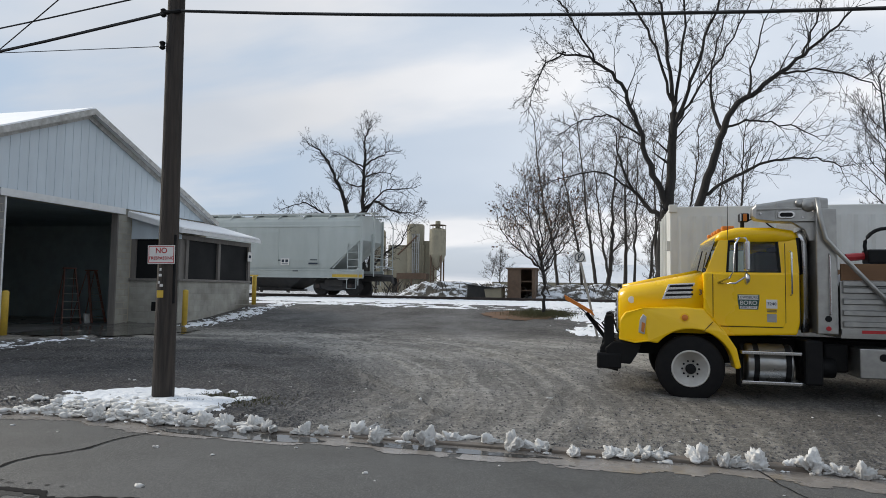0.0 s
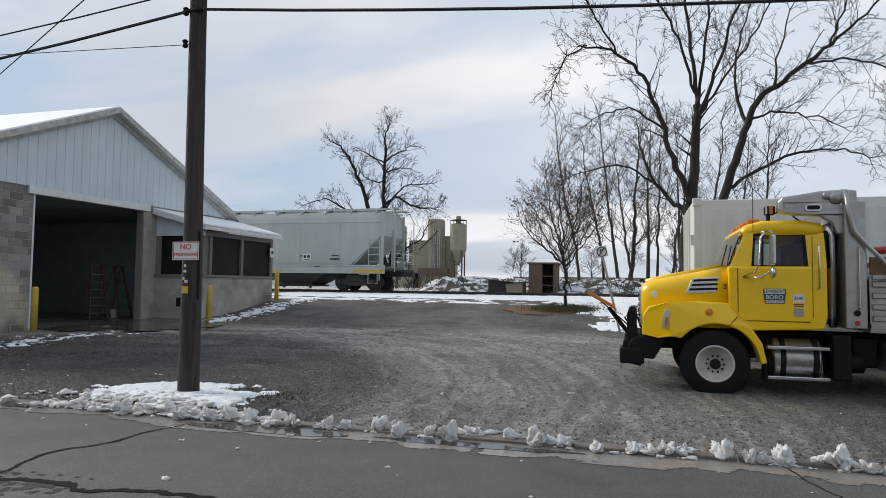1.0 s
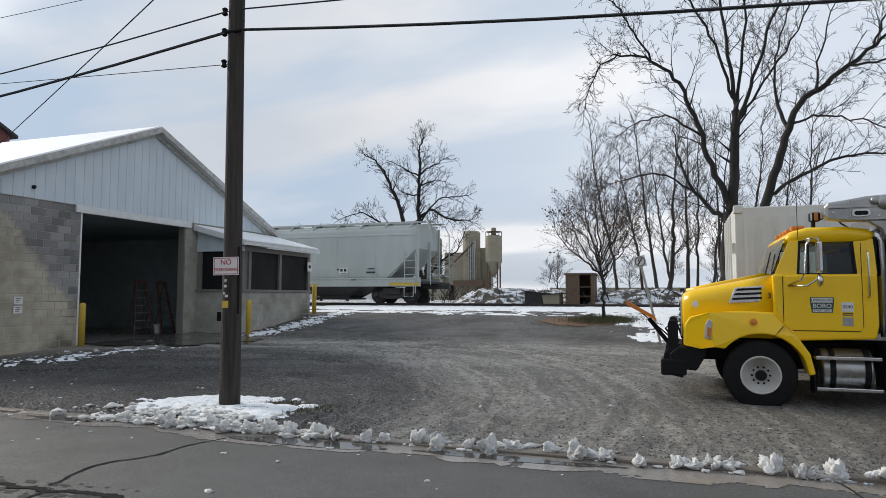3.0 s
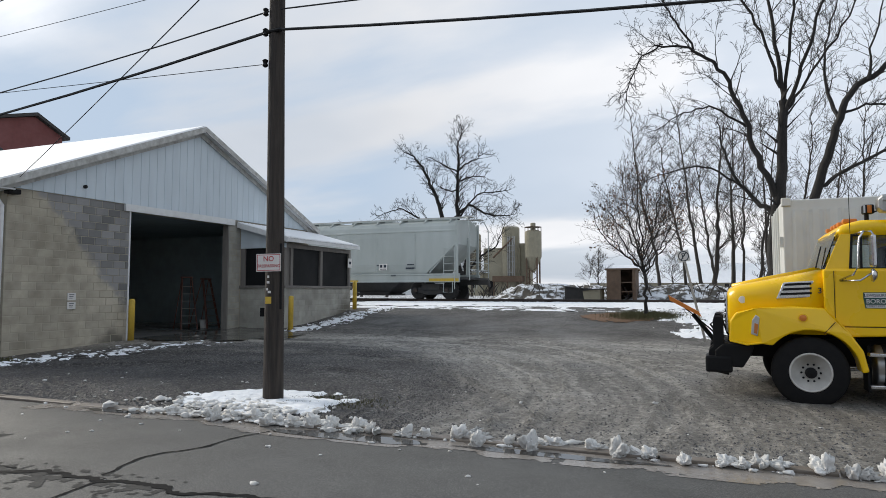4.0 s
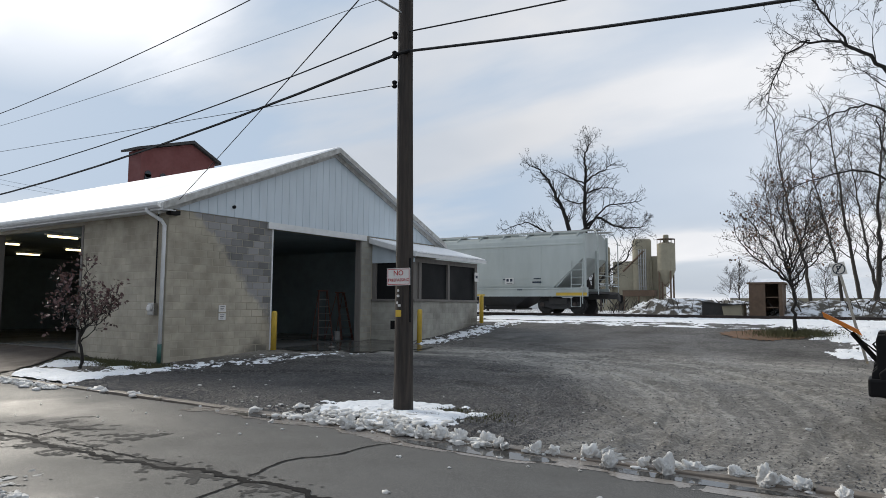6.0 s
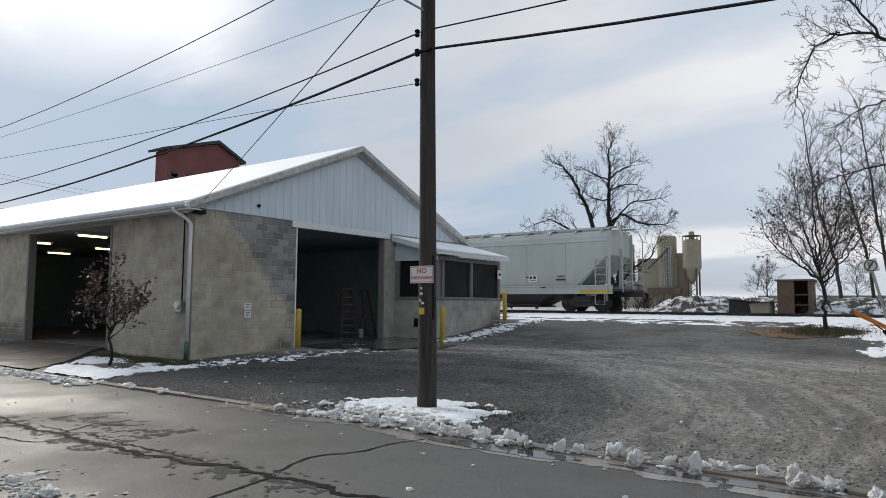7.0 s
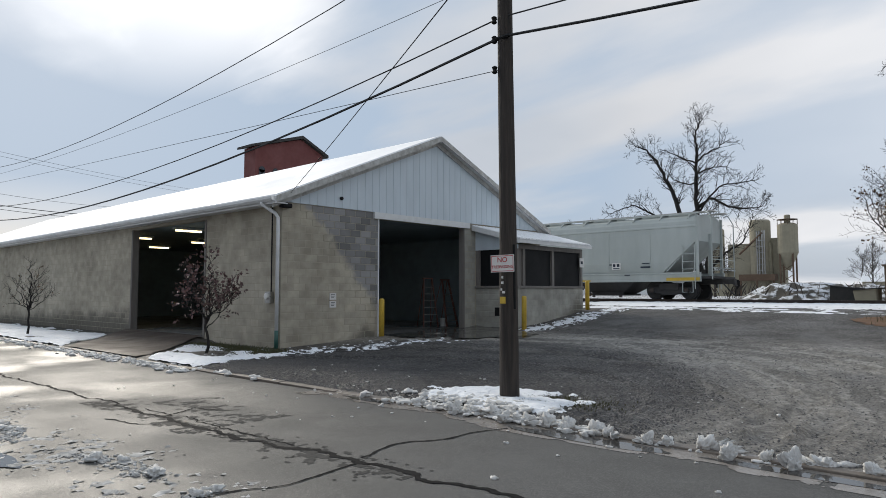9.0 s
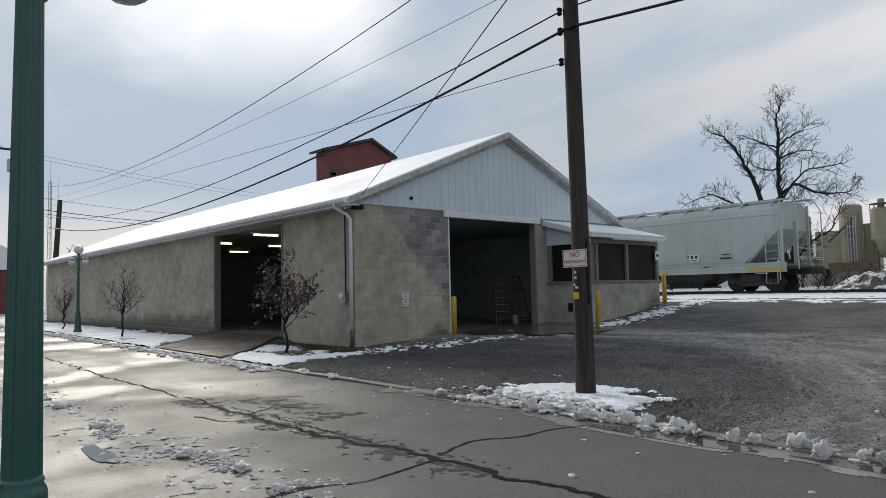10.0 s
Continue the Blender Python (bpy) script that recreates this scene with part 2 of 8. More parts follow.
M_ROOF_SNOW = material("roof_snow", (0.92, 0.925, 0.93), 0.7, alt=(0.86, 0.87, 0.88), grain=4, big=0.5, bump=0.25, bump_scale=6, bump_dist=0.03, mix=0.6)
M_SLUSH = material("slush", (0.52, 0.52, 0.515), 0.85, alt=(0.20, 0.20, 0.195), grain=16, big=3.5, bump=0.9, bump_scale=26, bump_dist=0.02, mix=0.9)
M_KERB = material("kerb_concrete", (0.17, 0.14, 0.112), 0.6, alt=(0.085, 0.072, 0.06), grain=14, big=1.2, bump=0.5, bump_scale=60, wet=0.5)
M_CONCRETE = material("apron_concrete", (0.095, 0.073, 0.060), 0.7, spec=0.3, alt=(0.05, 0.042, 0.036), grain=10, big=0.8, bump=0.3, bump_scale=50, wet=0.4)
M_BLOCK = material("block_wall", (0.475, 0.43, 0.345), 0.9, alt=(0.30, 0.27, 0.212), grain=2.5, big=0.4, bump=0.4, bump_scale=70, island=0.17, mix=1.0)
M_BLOCK_GREY = material("grey_painted_block", (0.40, 0.39, 0.345), 0.9, alt=(0.26, 0.252, 0.22), grain=2.5, big=0.5, bump=0.4, bump_scale=70, island=0.14, mix=1.0)
M_MORTAR = material("mortar", (0.40, 0.365, 0.29), 0.95, grain=5, big=0.45, bump=0.4, bump_scale=90)
M_SIDING = material("painted_siding", (0.58, 0.65, 0.70), 0.5, alt=(0.47, 0.53, 0.575), grain=3, big=0.5, bump=0.1, bump_scale=30, stretch=(1, 1, 0.25))
M_WHITE = material("white_paint", (0.72, 0.73, 0.73), 0.5, alt=(0.55, 0.55, 0.54), grain=5, big=0.8, bump=0.12, bump_scale=30)
M_ROOF = material("roof_metal", (0.60, 0.63, 0.66), 0.4, alt=(0.45, 0.48, 0.50), grain=3, bump=0.1)
# tone for the dim shed inside; its shade is put into the colour
M_DARK = material("dim_interior_tone", (0.30, 0.375, 0.40), 0.9, alt=(0.20, 0.25, 0.27), grain=3, bump=0.2)
M_FLOOR_IN = material("shed_floor", (0.19, 0.19, 0.185), 0.4, alt=(0.10, 0.10, 0.10), grain=6, bump=0.3, wet=0.6)
M_SCREEN = material("dark_screen", (0.012, 0.013, 0.014), 0.65, grain=40, bump=0.2, spec=0.2)
M_WOOD_GREY = material("weathered_wood", (0.20, 0.185, 0.17), 0.85, alt=(0.12, 0.11, 0.10), grain=14, bump=0.5, stretch=(1, 1, 0.12), bump_scale=60)
M_POLE = material("pole_wood", (0.060, 0.048, 0.040), 0.9, alt=(0.014, 0.012, 0.011), grain=22, big=2.0, bump=1.0, stretch=(1, 1, 0.06), bump_scale=55, bump_dist=0.02, mix=0.9)
M_YELLOW = material("bollard_yellow", (0.60, 0.40, 0.045), 0.55, alt=(0.42, 0.29, 0.05), grain=9, big=2, bump=0.2)
M_TRUCK = material("truck_yellow", (0.92, 0.565, 0.003), 0.22, alt=(0.84, 0.51, 0.003), grain=3, big=0.8, bump=0.02, rough_var=0.06)
M_BLACK = material("black_paint", (0.006, 0.006, 0.007), 0.6, alt=(0.011, 0.011, 0.011), grain=7, bump=0.15, spec=0.2)
M_RUBBER = material("rubber", (0.009, 0.009, 0.010), 0.85, alt=(0.017, 0.016, 0.015), grain=9, bump=0.3, spec=0.2)
M_CHROME = material("polished_metal", (0.62, 0.62, 0.62), 0.25, metal=1.0, grain=5, bump=0.05, rough_var=0.1)
M_ALU = material("brushed_aluminium", (0.42, 0.415, 0.40), 0.38, metal=0.9, alt=(0.26, 0.257, 0.25), grain=9, bump=0.1, rough_var=0.12)
M_RIM = material("rim_white", (0.62, 0.60, 0.56), 0.5, alt=(0.42, 0.39, 0.35), grain=9, bump=0.1)
M_WINDOW = material("vehicle_glass", (0.012, 0.014, 0.016), 0.05, bump=0.0, spec=0.7, rough_var=0.02)
M_CLEAR = glass("clear_glass")
M_CAR = material("hopper_grey", (0.42, 0.455, 0.44), 0.5, alt=(0.31, 0.338, 0.325), grain=2.0, big=0.35, bump=0.06, stretch=(1, 1, 0.25), bump_scale=20)
M_CAR_DARK = material("underframe", (0.03, 0.03, 0.031), 0.8, alt=(0.055, 0.05, 0.045), grain=6, bump=0.3)
M_STEEL = material("rail_steel", (0.07, 0.055, 0.048), 0.6, metal=0.4, alt=(0.04, 0.032, 0.028), grain=9, bump=0.2)
M_BARK = material("bark", (0.022, 0.019, 0.017), 0.95, alt=(0.010, 0.009, 0.008), grain=16, big=3, bump=1.0, bump_scale=30, bump_dist=0.03, stretch=(1, 1, 0.3))
M_BARK_PALE = material("twig_bark", (0.060, 0.050, 0.042), 0.95, alt=(0.03, 0.026, 0.022), grain=10, bump=0.5)
M_LEAF = material("dead_leaf", (0.15, 0.075, 0.035), 0.8, alt=(0.08, 0.05, 0.025), grain=9, bump=0.0, island=0.5)
M_LEAF_RED = material("red_leaf", (0.12, 0.058, 0.056), 0.6, alt=(0.045, 0.05, 0.032), grain=9, bump=0.0, island=0.5)
M_BRICK_RED = material("red_siding", (0.165, 0.052, 0.048), 0.8, alt=(0.115, 0.038, 0.036), grain=3, bump=0.2)
M_TAN = material("plant_concrete", (0.33, 0.30, 0.22), 0.9, alt=(0.23, 0.21, 0.16), grain=2, big=0.2, bump=0.3)
M_RUST = material("rusty_steel", (0.15, 0.098, 0.064), 0.85, alt=(0.075, 0.053, 0.04), grain=5, bump=0.3)
M_CONTAINER = material("white_container", (0.66, 0.67, 0.65), 0.5, alt=(0.55, 0.55, 0.52), grain=3, bump=0.05)
M_GREEN = material("green_lamp_paint", (0.030, 0.105, 0.085), 0.4, alt=(0.02, 0.075, 0.062), grain=8, bump=0.1)
M_GLOBE = material("white_globe", (0.72, 0.72, 0.70), 0.3, bump=0.0)
M_CABLE = material("cable", (0.015, 0.015, 0.016), 0.6, bump=0.0)
M_RED = material("red_paint", (0.45, 0.02, 0.025), 0.5, bump=0.0)
M_SIGN = material("sign_white", (0.70, 0.69, 0.67), 0.45, alt=(0.6, 0.58, 0.55), grain=6, bump=0.02)
M_ORANGE = material("orange_paint", (0.65, 0.20, 0.02), 0.45, bump=0.02)
M_TUBE = glowing("fluorescent_tube", (1.0, 0.82, 0.45), 2.6)
M_LADDER = material("ladder_rail", (0.20, 0.085, 0.065), 0.6, bump=0.05)
M_MUD = material("gutter_mud", (0.25, 0.222, 0.196), 0.3, alt=(0.14, 0.125, 0.11), grain=9, big=1.5, bump=0.3, bump_scale=40, wet=0.8, wet_scale=1.5)
# weathered white, greyed further so that the boards' shade sits in the colour
M_TRIM = material("weathered_shaded_trim", (0.52, 0.52, 0.50), 0.6, alt=(0.30, 0.29, 0.265), grain=6, big=1.5, bump=0.2, bump_scale=30, mix=0.9)
M_APRON = material("wet_apron", (0.085, 0.080, 0.070), 0.14, alt=(0.045, 0.043, 0.04), grain=8, big=0.9, bump=0.25, bump_scale=9, bump_dist=0.004, rough_var=0.09)
M_STAIN = material("wet_asphalt", (0.072, 0.070, 0.067), 0.8, alt=(0.038, 0.037, 0.036), grain=30, bump=0.6, bump_scale=90, spec=0.08)
M_INK = material("ink", (0.02, 0.03, 0.05), 0.6, bump=0.0)
M_TARP = material("salt_load", (0.45, 0.44, 0.44), 0.9, grain=20, bump=0.8)
M_BOARD = material("side_board", (0.20, 0.11, 0.055), 0.8, alt=(0.13, 0.07, 0.04), grain=8, bump=0.3, stretch=(0.15, 1, 1))
M_GRASS = material("grass", (0.055, 0.065, 0.025), 0.9, alt=(0.09, 0.07, 0.035), grain=9, bump=0.6, island=0.3)
M_DECAL = material("decal_green", (0.012, 0.065, 0.052), 0.45, bump=0.0)
M_PUDDLE = material("puddle_water", (0.035, 0.033, 0.030), 0.06, rough_var=0.03, bump=0.02, bump_scale=10)


def yard_material():
    """Dark crushed stone of two sizes, with paler wet mud pressed along wheel tracks that curve in from the street and run across the yard."""
    mat = material("yard_gravel", (0.084, 0.077, 0.070), 0.66, spec=0.3, alt=(0.030, 0.028, 0.0262), grain=30, big=0.7, bump=1.0, bump_scale=30, wet=0.3, wet_scale=0.3, bump_dist=0.035, mix=0.9, speck=(34, 0.66, 2.2))
    nt = mat.node_tree
    N, L = nt.nodes, nt.links
    bsdf = N["Principled BSDF"]

    def m(op, a, b=None):
        n = N.new("ShaderNodeMath")
        n.operation = op
        for i, v in enumerate((a, b)):
            if isinstance(v, (int, float)):
                n.inputs[i].default_value = v
            elif v is not None:
                L.new(v, n.inputs[i])
        return n.outputs[0]

    def step(v, a, b, lo=0.0, hi=1.0):
        n = N.new("ShaderNodeMapRange")
        n.interpolation_type = "SMOOTHSTEP"
        n.inputs["From Min"].default_value, n.inputs["From Max"].default_value = a, b
        n.inputs["To Min"].default_value, n.inputs["To Max"].default_value = lo, hi
        L.new(v, n.inputs["Value"])
        return n.outputs[0]

    def cloud(vec, scale, detail=6, rough=0.6):
        n = N.new("ShaderNodeTexNoise")
        n.inputs["Scale"].default_value = scale
        n.inputs["Detail"].default_value = detail
        n.inputs["Roughness"].default_value = rough
        L.new(vec, n.inputs["Vector"])
        return n.outputs[0]

    def place(u, v):
        c = N.new("ShaderNodeCombineXYZ")
        L.new(u, c.inputs[0])
        L.new(v, c.inputs[1])
        return c.outputs[0]
    tc = N.new("ShaderNodeTexCoord")
    at = tc.outputs["Object"]
    sp = N.new("ShaderNodeSeparateXYZ")
    L.new(at, sp.inputs[0])
    x, y = sp.outputs[0], sp.outputs[1]
    wob = cloud(at, 0.35)
    dx, dy = m("ADD", x, 10.0), m("SUBTRACT", y, 8.2)
    r = m("ADD", m("SQRT", m("ADD", m("MULTIPLY", dx, dx), m("MULTIPLY", dy, dy))), m("MULTIPLY", wob, 0.9))
    th = m("ARCTAN2", dy, dx)
    streak = cloud(place(m("MULTIPLY", r, 4.6), m("MULTIPLY", th, 1.0)), 1.0, 9, 0.72)
    fine = cloud(at, 9.0, 7, 0.7)
    patch = cloud(at, 0.55, 5, 0.6)
    # packed ground outside the loose stone by the pole, with arcs of the turning lorries
    packed = m("MULTIPLY", m("MULTIPLY", step(r, 6.3, 7.7), step(r, 12.5, 16.0, 1.0, 0.7)), step(m("ADD", y, m("MULTIPLY", wob, 3.0)), 18.6, 21.2, 1.0, 0.10))
    grit = m("MULTIPLY", m("SUBTRACT", fine, 0.5), 0.9)
    arcs = step(m("ADD", streak, grit), 0.42, 0.72)
    # straight tracks across the middle of the yard
    across = cloud(place(m("MULTIPLY", m("ADD", x, m("MULTIPLY", wob, 3.0)), 0.22), m("MULTIPLY", m("ADD", y, m("MULTIPLY", x, -0.10)), 1.5)), 1.0, 8, 0.62)
    lane = m("MULTIPLY", step(y, 11.5, 13.8), step(y, 17.0, 20.0, 1.0, 0.08))
    tracks = m("MULTIPLY", lane, step(m("ADD", across, m("MULTIPLY", grit, 0.6)), 0.40, 0.66))
    mud = m("MINIMUM", m("ADD", m("MULTIPLY", packed, m("ADD", m("MULTIPLY", arcs, 0.62), 0.30)), m("MULTIPLY", tracks, 0.36)), 0.95)
    mud = m("MULTIPLY", m("MULTIPLY", mud, step(patch, 0.30, 0.58, 0.6, 1.0)), step(x, 0.8, 3.0, 1.0, 0.35))
    col = bsdf.inputs["Base Color"].links[0].from_socket
    mx = N.new("ShaderNodeMix")
    mx.data_type = "RGBA"
    L.new(mud, mx.inputs[0])
    L.new(col, mx.inputs[6])
    mx.inputs[7].default_value = (0.36, 0.336, 0.294, 1)
    # single pale chips among the dark ones
    vo = N.new("ShaderNodeTexVoronoi")
    vo.inputs["Scale"].default_value = 62
    L.new(at, vo.inputs["Vector"])
    sc = N.new("ShaderNodeSeparateColor")
    L.new(vo.outputs["Color"], sc.inputs[0])
    chip = N.new("ShaderNodeMix")
    chip.data_type = "RGBA"
    L.new(step(sc.outputs[1], 0.93, 0.98, 0.0, 0.7), chip.inputs[0])
    L.new(mx.outputs[2], chip.inputs[6])
    chip.inputs[7].default_value = (0.24, 0.235, 0.235, 1)
    L.new(chip.outputs[2], bsdf.inputs["Base Color"])
    rg = bsdf.inputs["Roughness"].links[0].from_socket
    mr = N.new("ShaderNodeMix")
    L.new(m("MULTIPLY", mud, 0.8), mr.inputs[0])
    L.new(rg, mr.inputs[2])
    mr.inputs[3].default_value = 0.36
    L.new(mr.outputs[0], bsdf.inputs["Roughness"])
    return mat


M_GRAVEL = yard_material()

# ---- ground ----
PROFILE = ((-400, 0.0), (6.9, 0.005), (7.35, 0.055), (10.4, 0.04), (14.3, 0.24), (18.3, 0.3), (20.5, 0.5), (23.3, 0.88), (26, 1.03), (30.0, 1.1), (40, 1.12), (900, 1.12))


def smooth(a, b, v):
    t = min(1, max(0, (v - a) / (b - a)))
    return t * t * (3 - 2 * t)


def ground_z(x, y):
    """Height of the open ground."""
    for (y0, z0), (y1, z1) in zip(PROFILE, PROFILE[1:]):
        if y <= y1:
            z = z0 + (z1 - z0) * (y - y0) / (y1 - y0)
            break
    else:
        z = PROFILE[-1][1]
    # the yard's slope dies out along the street front of the building
    k = smooth(-16.5, -22, x)
    z = z * (1 - k) + min(z, 0.1) * k
    # a bank of rough ground beside the young tree
    z += 0.12 * smooth(-1.6, 1.5, x) * smooth(18, 22, y) * (1 - smooth(28, 31, y))
    return z


def yard_z(x, y):
    z = ground_z(x, y)
    n = noise.noise((x * 0.55, y * 0.55, 3.1)) * 0.025 + noise.noise((x * 2.1, y * 2.1, 7.7)) * 0.012 + noise.noise((x * 7, y * 7, 1.7)) * 0.008
    # ruts of vehicles that swing out of the yard into the street
    rut = 0.0
    for cx, cy, r in ((-10.2, 9.5, 9.5), (-10.2, 9.5, 7.6), (-9.0, 6.5, 6.65), (-9.0, 6.5, 5.0), (-11.25, 7.05, 11.1), (-11.25, 7.05, 9.3), (-10.5, 7.5, 8.1)):
        d = math.hypot(x - cx, y - cy) - r + 0.35 * noise.noise((x * 0.25, y * 0.25, r))
        a = abs(d)
        if a < 0.45:
            tread = 0.5 + 0.5 * math.sin(22 * math.atan2(y - cy, x - cx) * r / 3.0)
            if a < 0.16:
                rut -= 0.026 * (0.7 + 0.3 * tread)
            elif a < 0.32:
                rut += 0.030 * (1 - abs(a - 0.24) / 0.08)
    fade = smooth(7.0, 7.8, y) * (1 - smooth(21, 26, y))
    return z + (n + rut) * min(1, max(0.15, fade + 0.25))


def sheet(name, x0, x1, y0, y1, step, height, mat, label, category, keep=None, kind="structure"):
    """A ground surface on a grid, cut where keep() is false."""
    nx, ny = int(round((x1 - x0) / step)) + 1, int(round((y1 - y0) / step)) + 1
    verts, faces, index = [], [], {}

    def vid(i, j):
        if (i, j) not in index:
            x, y = x0 + (x1 - x0) * i / (nx - 1), y0 + (y1 - y0) * j / (ny - 1)
            index[(i, j)] = len(verts)
            verts.append((x, y, height(x, y)))
        return index[(i, j)]
    for i in range(nx - 1):
        for j in range(ny - 1):
            if keep and not keep(x0 + (x1 - x0) * (i + 0.5) / (nx - 1), y0 + (y1 - y0) * (j + 0.5) / (ny - 1)):
                continue
            faces.append((vid(i, j), vid(i + 1, j), vid(i + 1, j + 1), vid(i, j + 1)))
    me = bpy.data.meshes.new(name)
    me.from_pydata(verts, [], faces)
    me.materials.append(mat)
    for p in me.polygons:
        p.use_smooth = True
    return tagged(new(name, me), label, category, kind=kind)


def far_ground(x, y):
    z = ground_z(x, y) - 0.05
    if y > 35.5:
        z += 0.35 * noise.noise((x * 0.05, y * 0.05, 0)) * smooth(36, 60, y)
    if -56 < x < -15 and 10 < y < 24:
        z -= 0.3
    elif x > -18 and y < 25:
        z -= 0.16
    if y < 7:
        z = -0.12
    return z


def ring_ground():
    """The ground sheet, fine near by and coarse out to the horizon."""
    xs = [-900, -500, -300, -200, -140, -100] + [-80 + 2 * i for i in range(56)] + [40, 60, 90, 140, 250, 500, 900]
    ys = [-900, -400, -150, -60, -20, 0, 6.8, 7.0] + [8 + 1.5 * i for i in range(48)] + [90, 110, 140, 200, 320, 500, 900]
    verts = [(x, y, far_ground(x, y)) for x in xs for y in ys]
    n = len(ys)
    faces = [(i * n + j, (i + 1) * n + j, (i + 1) * n + j + 1, i * n + j + 1) for i in range(len(xs) - 1) for j in range(n - 1)]
    me = bpy.data.meshes.new("ground")
    me.from_pydata(verts, [], faces)
    me.materials.append(M_GROUND)
    for p in me.polygons:
        p.use_smooth = True
    return tagged(new("ground", me), "snow-dusted rough ground that runs to the horizon", "ground", kind="structure")


def snowy_ground_material():
    """Earth and dead grass under a thin broken cover of snow."""
    mat = material("snowy_ground", (0.70, 0.72, 0.75), 0.8, alt=(0.07, 0.062, 0.05), grain=2.2, big=0.55, bump=0.6, bump_scale=12, mix=1.0)
    mr = [n for n in mat.node_tree.nodes if n.bl_idname == "ShaderNodeMapRange"][0]
    mr.inputs["From Min"].default_value = 0.90
    mr.inputs["From Max"].default_value = 1.06
    return mat


M_GROUND = snowy_ground_material()
ring_ground()

# street
sheet("road", -140, 60, -7.0, 6.75, 0.5, lambda x, y: 0.015 * noise.noise((x * 0.3, y * 0.3, 5)) - 0.004 * max(0, y - 4.5), M_ASPHALT,
      "worn wet grey asphalt street with patches and cracks", "road")
# far side of the street, behind the camera
bm = box(-140, 60, -9.2, -7.0, -0.1, 0.1)
tagged(link_mesh("pavement", bm, M_CONCRETE), "concrete pavement across the street", "pavement", kind="structure")

# yard
sheet("yard", -16.6, 16, 6.915, 26.0, 0.11, yard_z, M_GRAVEL, "dark wet crushed-stone yard with tyre ruts", "yard", keep=lambda x, y: not (x < -15.7 and y > 10.5))
sheet("ballast", -90, 60, 30.9, 35.2, 0.25, lambda x, y: 1.09 - 0.05 * abs(y - 33) / 2 + 0.03 * noise.noise((x * 3, y * 3, 2)), M_STONE, "dark crushed stone ballast under the track", "ballast")
# kerb: low pieces, end to end
kerb = thing("kerb", "low worn brown concrete kerb along the street", "kerb", kind="structure")
rng = random.Random(4)
x = -60.0
while x < 18:
    L = 1.6 + rng.uniform(-0.1, 0.1)
    bm = box(x, x + L - 0.02, 6.76, 6.92, -0.1, 0.022 + rng.uniform(-0.012, 0.02))
    part("kerb_stone", bm, M_KERB, kerb, bevel=0.012)
    x += L

# ---- shed ----
WX, WY0, WY1, WZ = -15.65, 10.5, 23.05, 4.1
FAR_X, APEX_Y, APEX_Z = -55.3, 16.70, 6.94
DOOR_Y0, DOOR_Y1, DOOR_Z = 14.05, 18.24, 3.9
SD_X0, SD_X1, SD_Z = -25.4, -19.8, 3.9
FLOOR = 0.22


def wall_piece(x0, x1, y0, y1, z0, z1, bm):
    return box(x0, x1, y0, y1, z0, z1, bm)


T = 0.2
wall_e = bmesh.new()
for y0, y1, z0, z1 in ((WY0, DOOR_Y0, -0.3, WZ), (DOOR_Y1, 18.84, -0.3, WZ), (18.84, WY1, -0.3, WZ), (DOOR_Y0, DOOR_Y1, DOOR_Z, WZ)):
    box(WX - T, WX - 0.006, y0, y1, z0, z1, wall_e)
wall_east = tagged(link_mesh("wall_east", wall_e, M_MORTAR), "concrete block gable wall, half painted tan and half bare", "wall", kind="structure")
wall_s = bmesh.new()
for x0, x1, z0, z1 in ((SD_X1, WX - T, -0.3, WZ), (FAR_X, SD_X0, -0.3, WZ), (SD_X0, SD_X1, SD_Z, WZ)):
    box(x0, x1, WY0 + 0.006, WY0 + T, z0, z1, wall_s)
wall_south = tagged(link_mesh("wall_south", wall_s, M_MORTAR), "long tan painted concrete block wall beside the street", "wall", kind="structure")
bm = box(FAR_X, WX - T, WY1 - T, WY1, -0.3, WZ)
tagged(link_mesh("wall_north", bm, M_BLOCK), "concrete block rear wall of the shed", "wall", kind="structure")
bm = box(FAR_X - T, FAR_X, WY0, WY1, -0.3, WZ)
tagged(link_mesh("wall_west", bm, M_BLOCK), "concrete block end wall of the shed", "wall", kind="structure")
bm = box(FAR_X, WX - T, WY0 + T, WY1 - T, 0.0, FLOOR)
tagged(link_mesh("floor", bm, M_FLOOR_IN), "dark damp concrete floor inside the shed", "floor", kind="structure")
# blue-grey ceiling, with an added sheet and cross wall; shade is in their colour
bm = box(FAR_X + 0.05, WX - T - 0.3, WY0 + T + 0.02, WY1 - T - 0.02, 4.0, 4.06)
tagged(link_mesh("ceiling", bm, M_DARK), "blue-grey ceiling of the shed, toned for the shade inside", "ceiling", kind="structure")
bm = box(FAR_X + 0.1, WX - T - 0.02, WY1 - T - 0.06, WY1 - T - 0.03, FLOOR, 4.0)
tagged(link_mesh("shade_sheet", bm, M_DARK), "added sheet over the rear wall, the inside shade put into its colour", "wall", kind="structure")
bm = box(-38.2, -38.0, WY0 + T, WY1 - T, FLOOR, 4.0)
tagged(link_mesh("partition", bm, M_DARK), "added cross wall inside the shed, the shade put into its colour", "wall", kind="structure")

# gable siding: boards and battens
gable = thing("gable", "pale blue-white metal siding with upright ribs on the gable", "gable", kind="structure")
RAKE = (APEX_Z - WZ - 0.12) / (APEX_Y - (WY0 - 0.3))


def roof_under(y):
    return APEX_Z - 0.12 - RAKE * abs(y - APEX_Y)


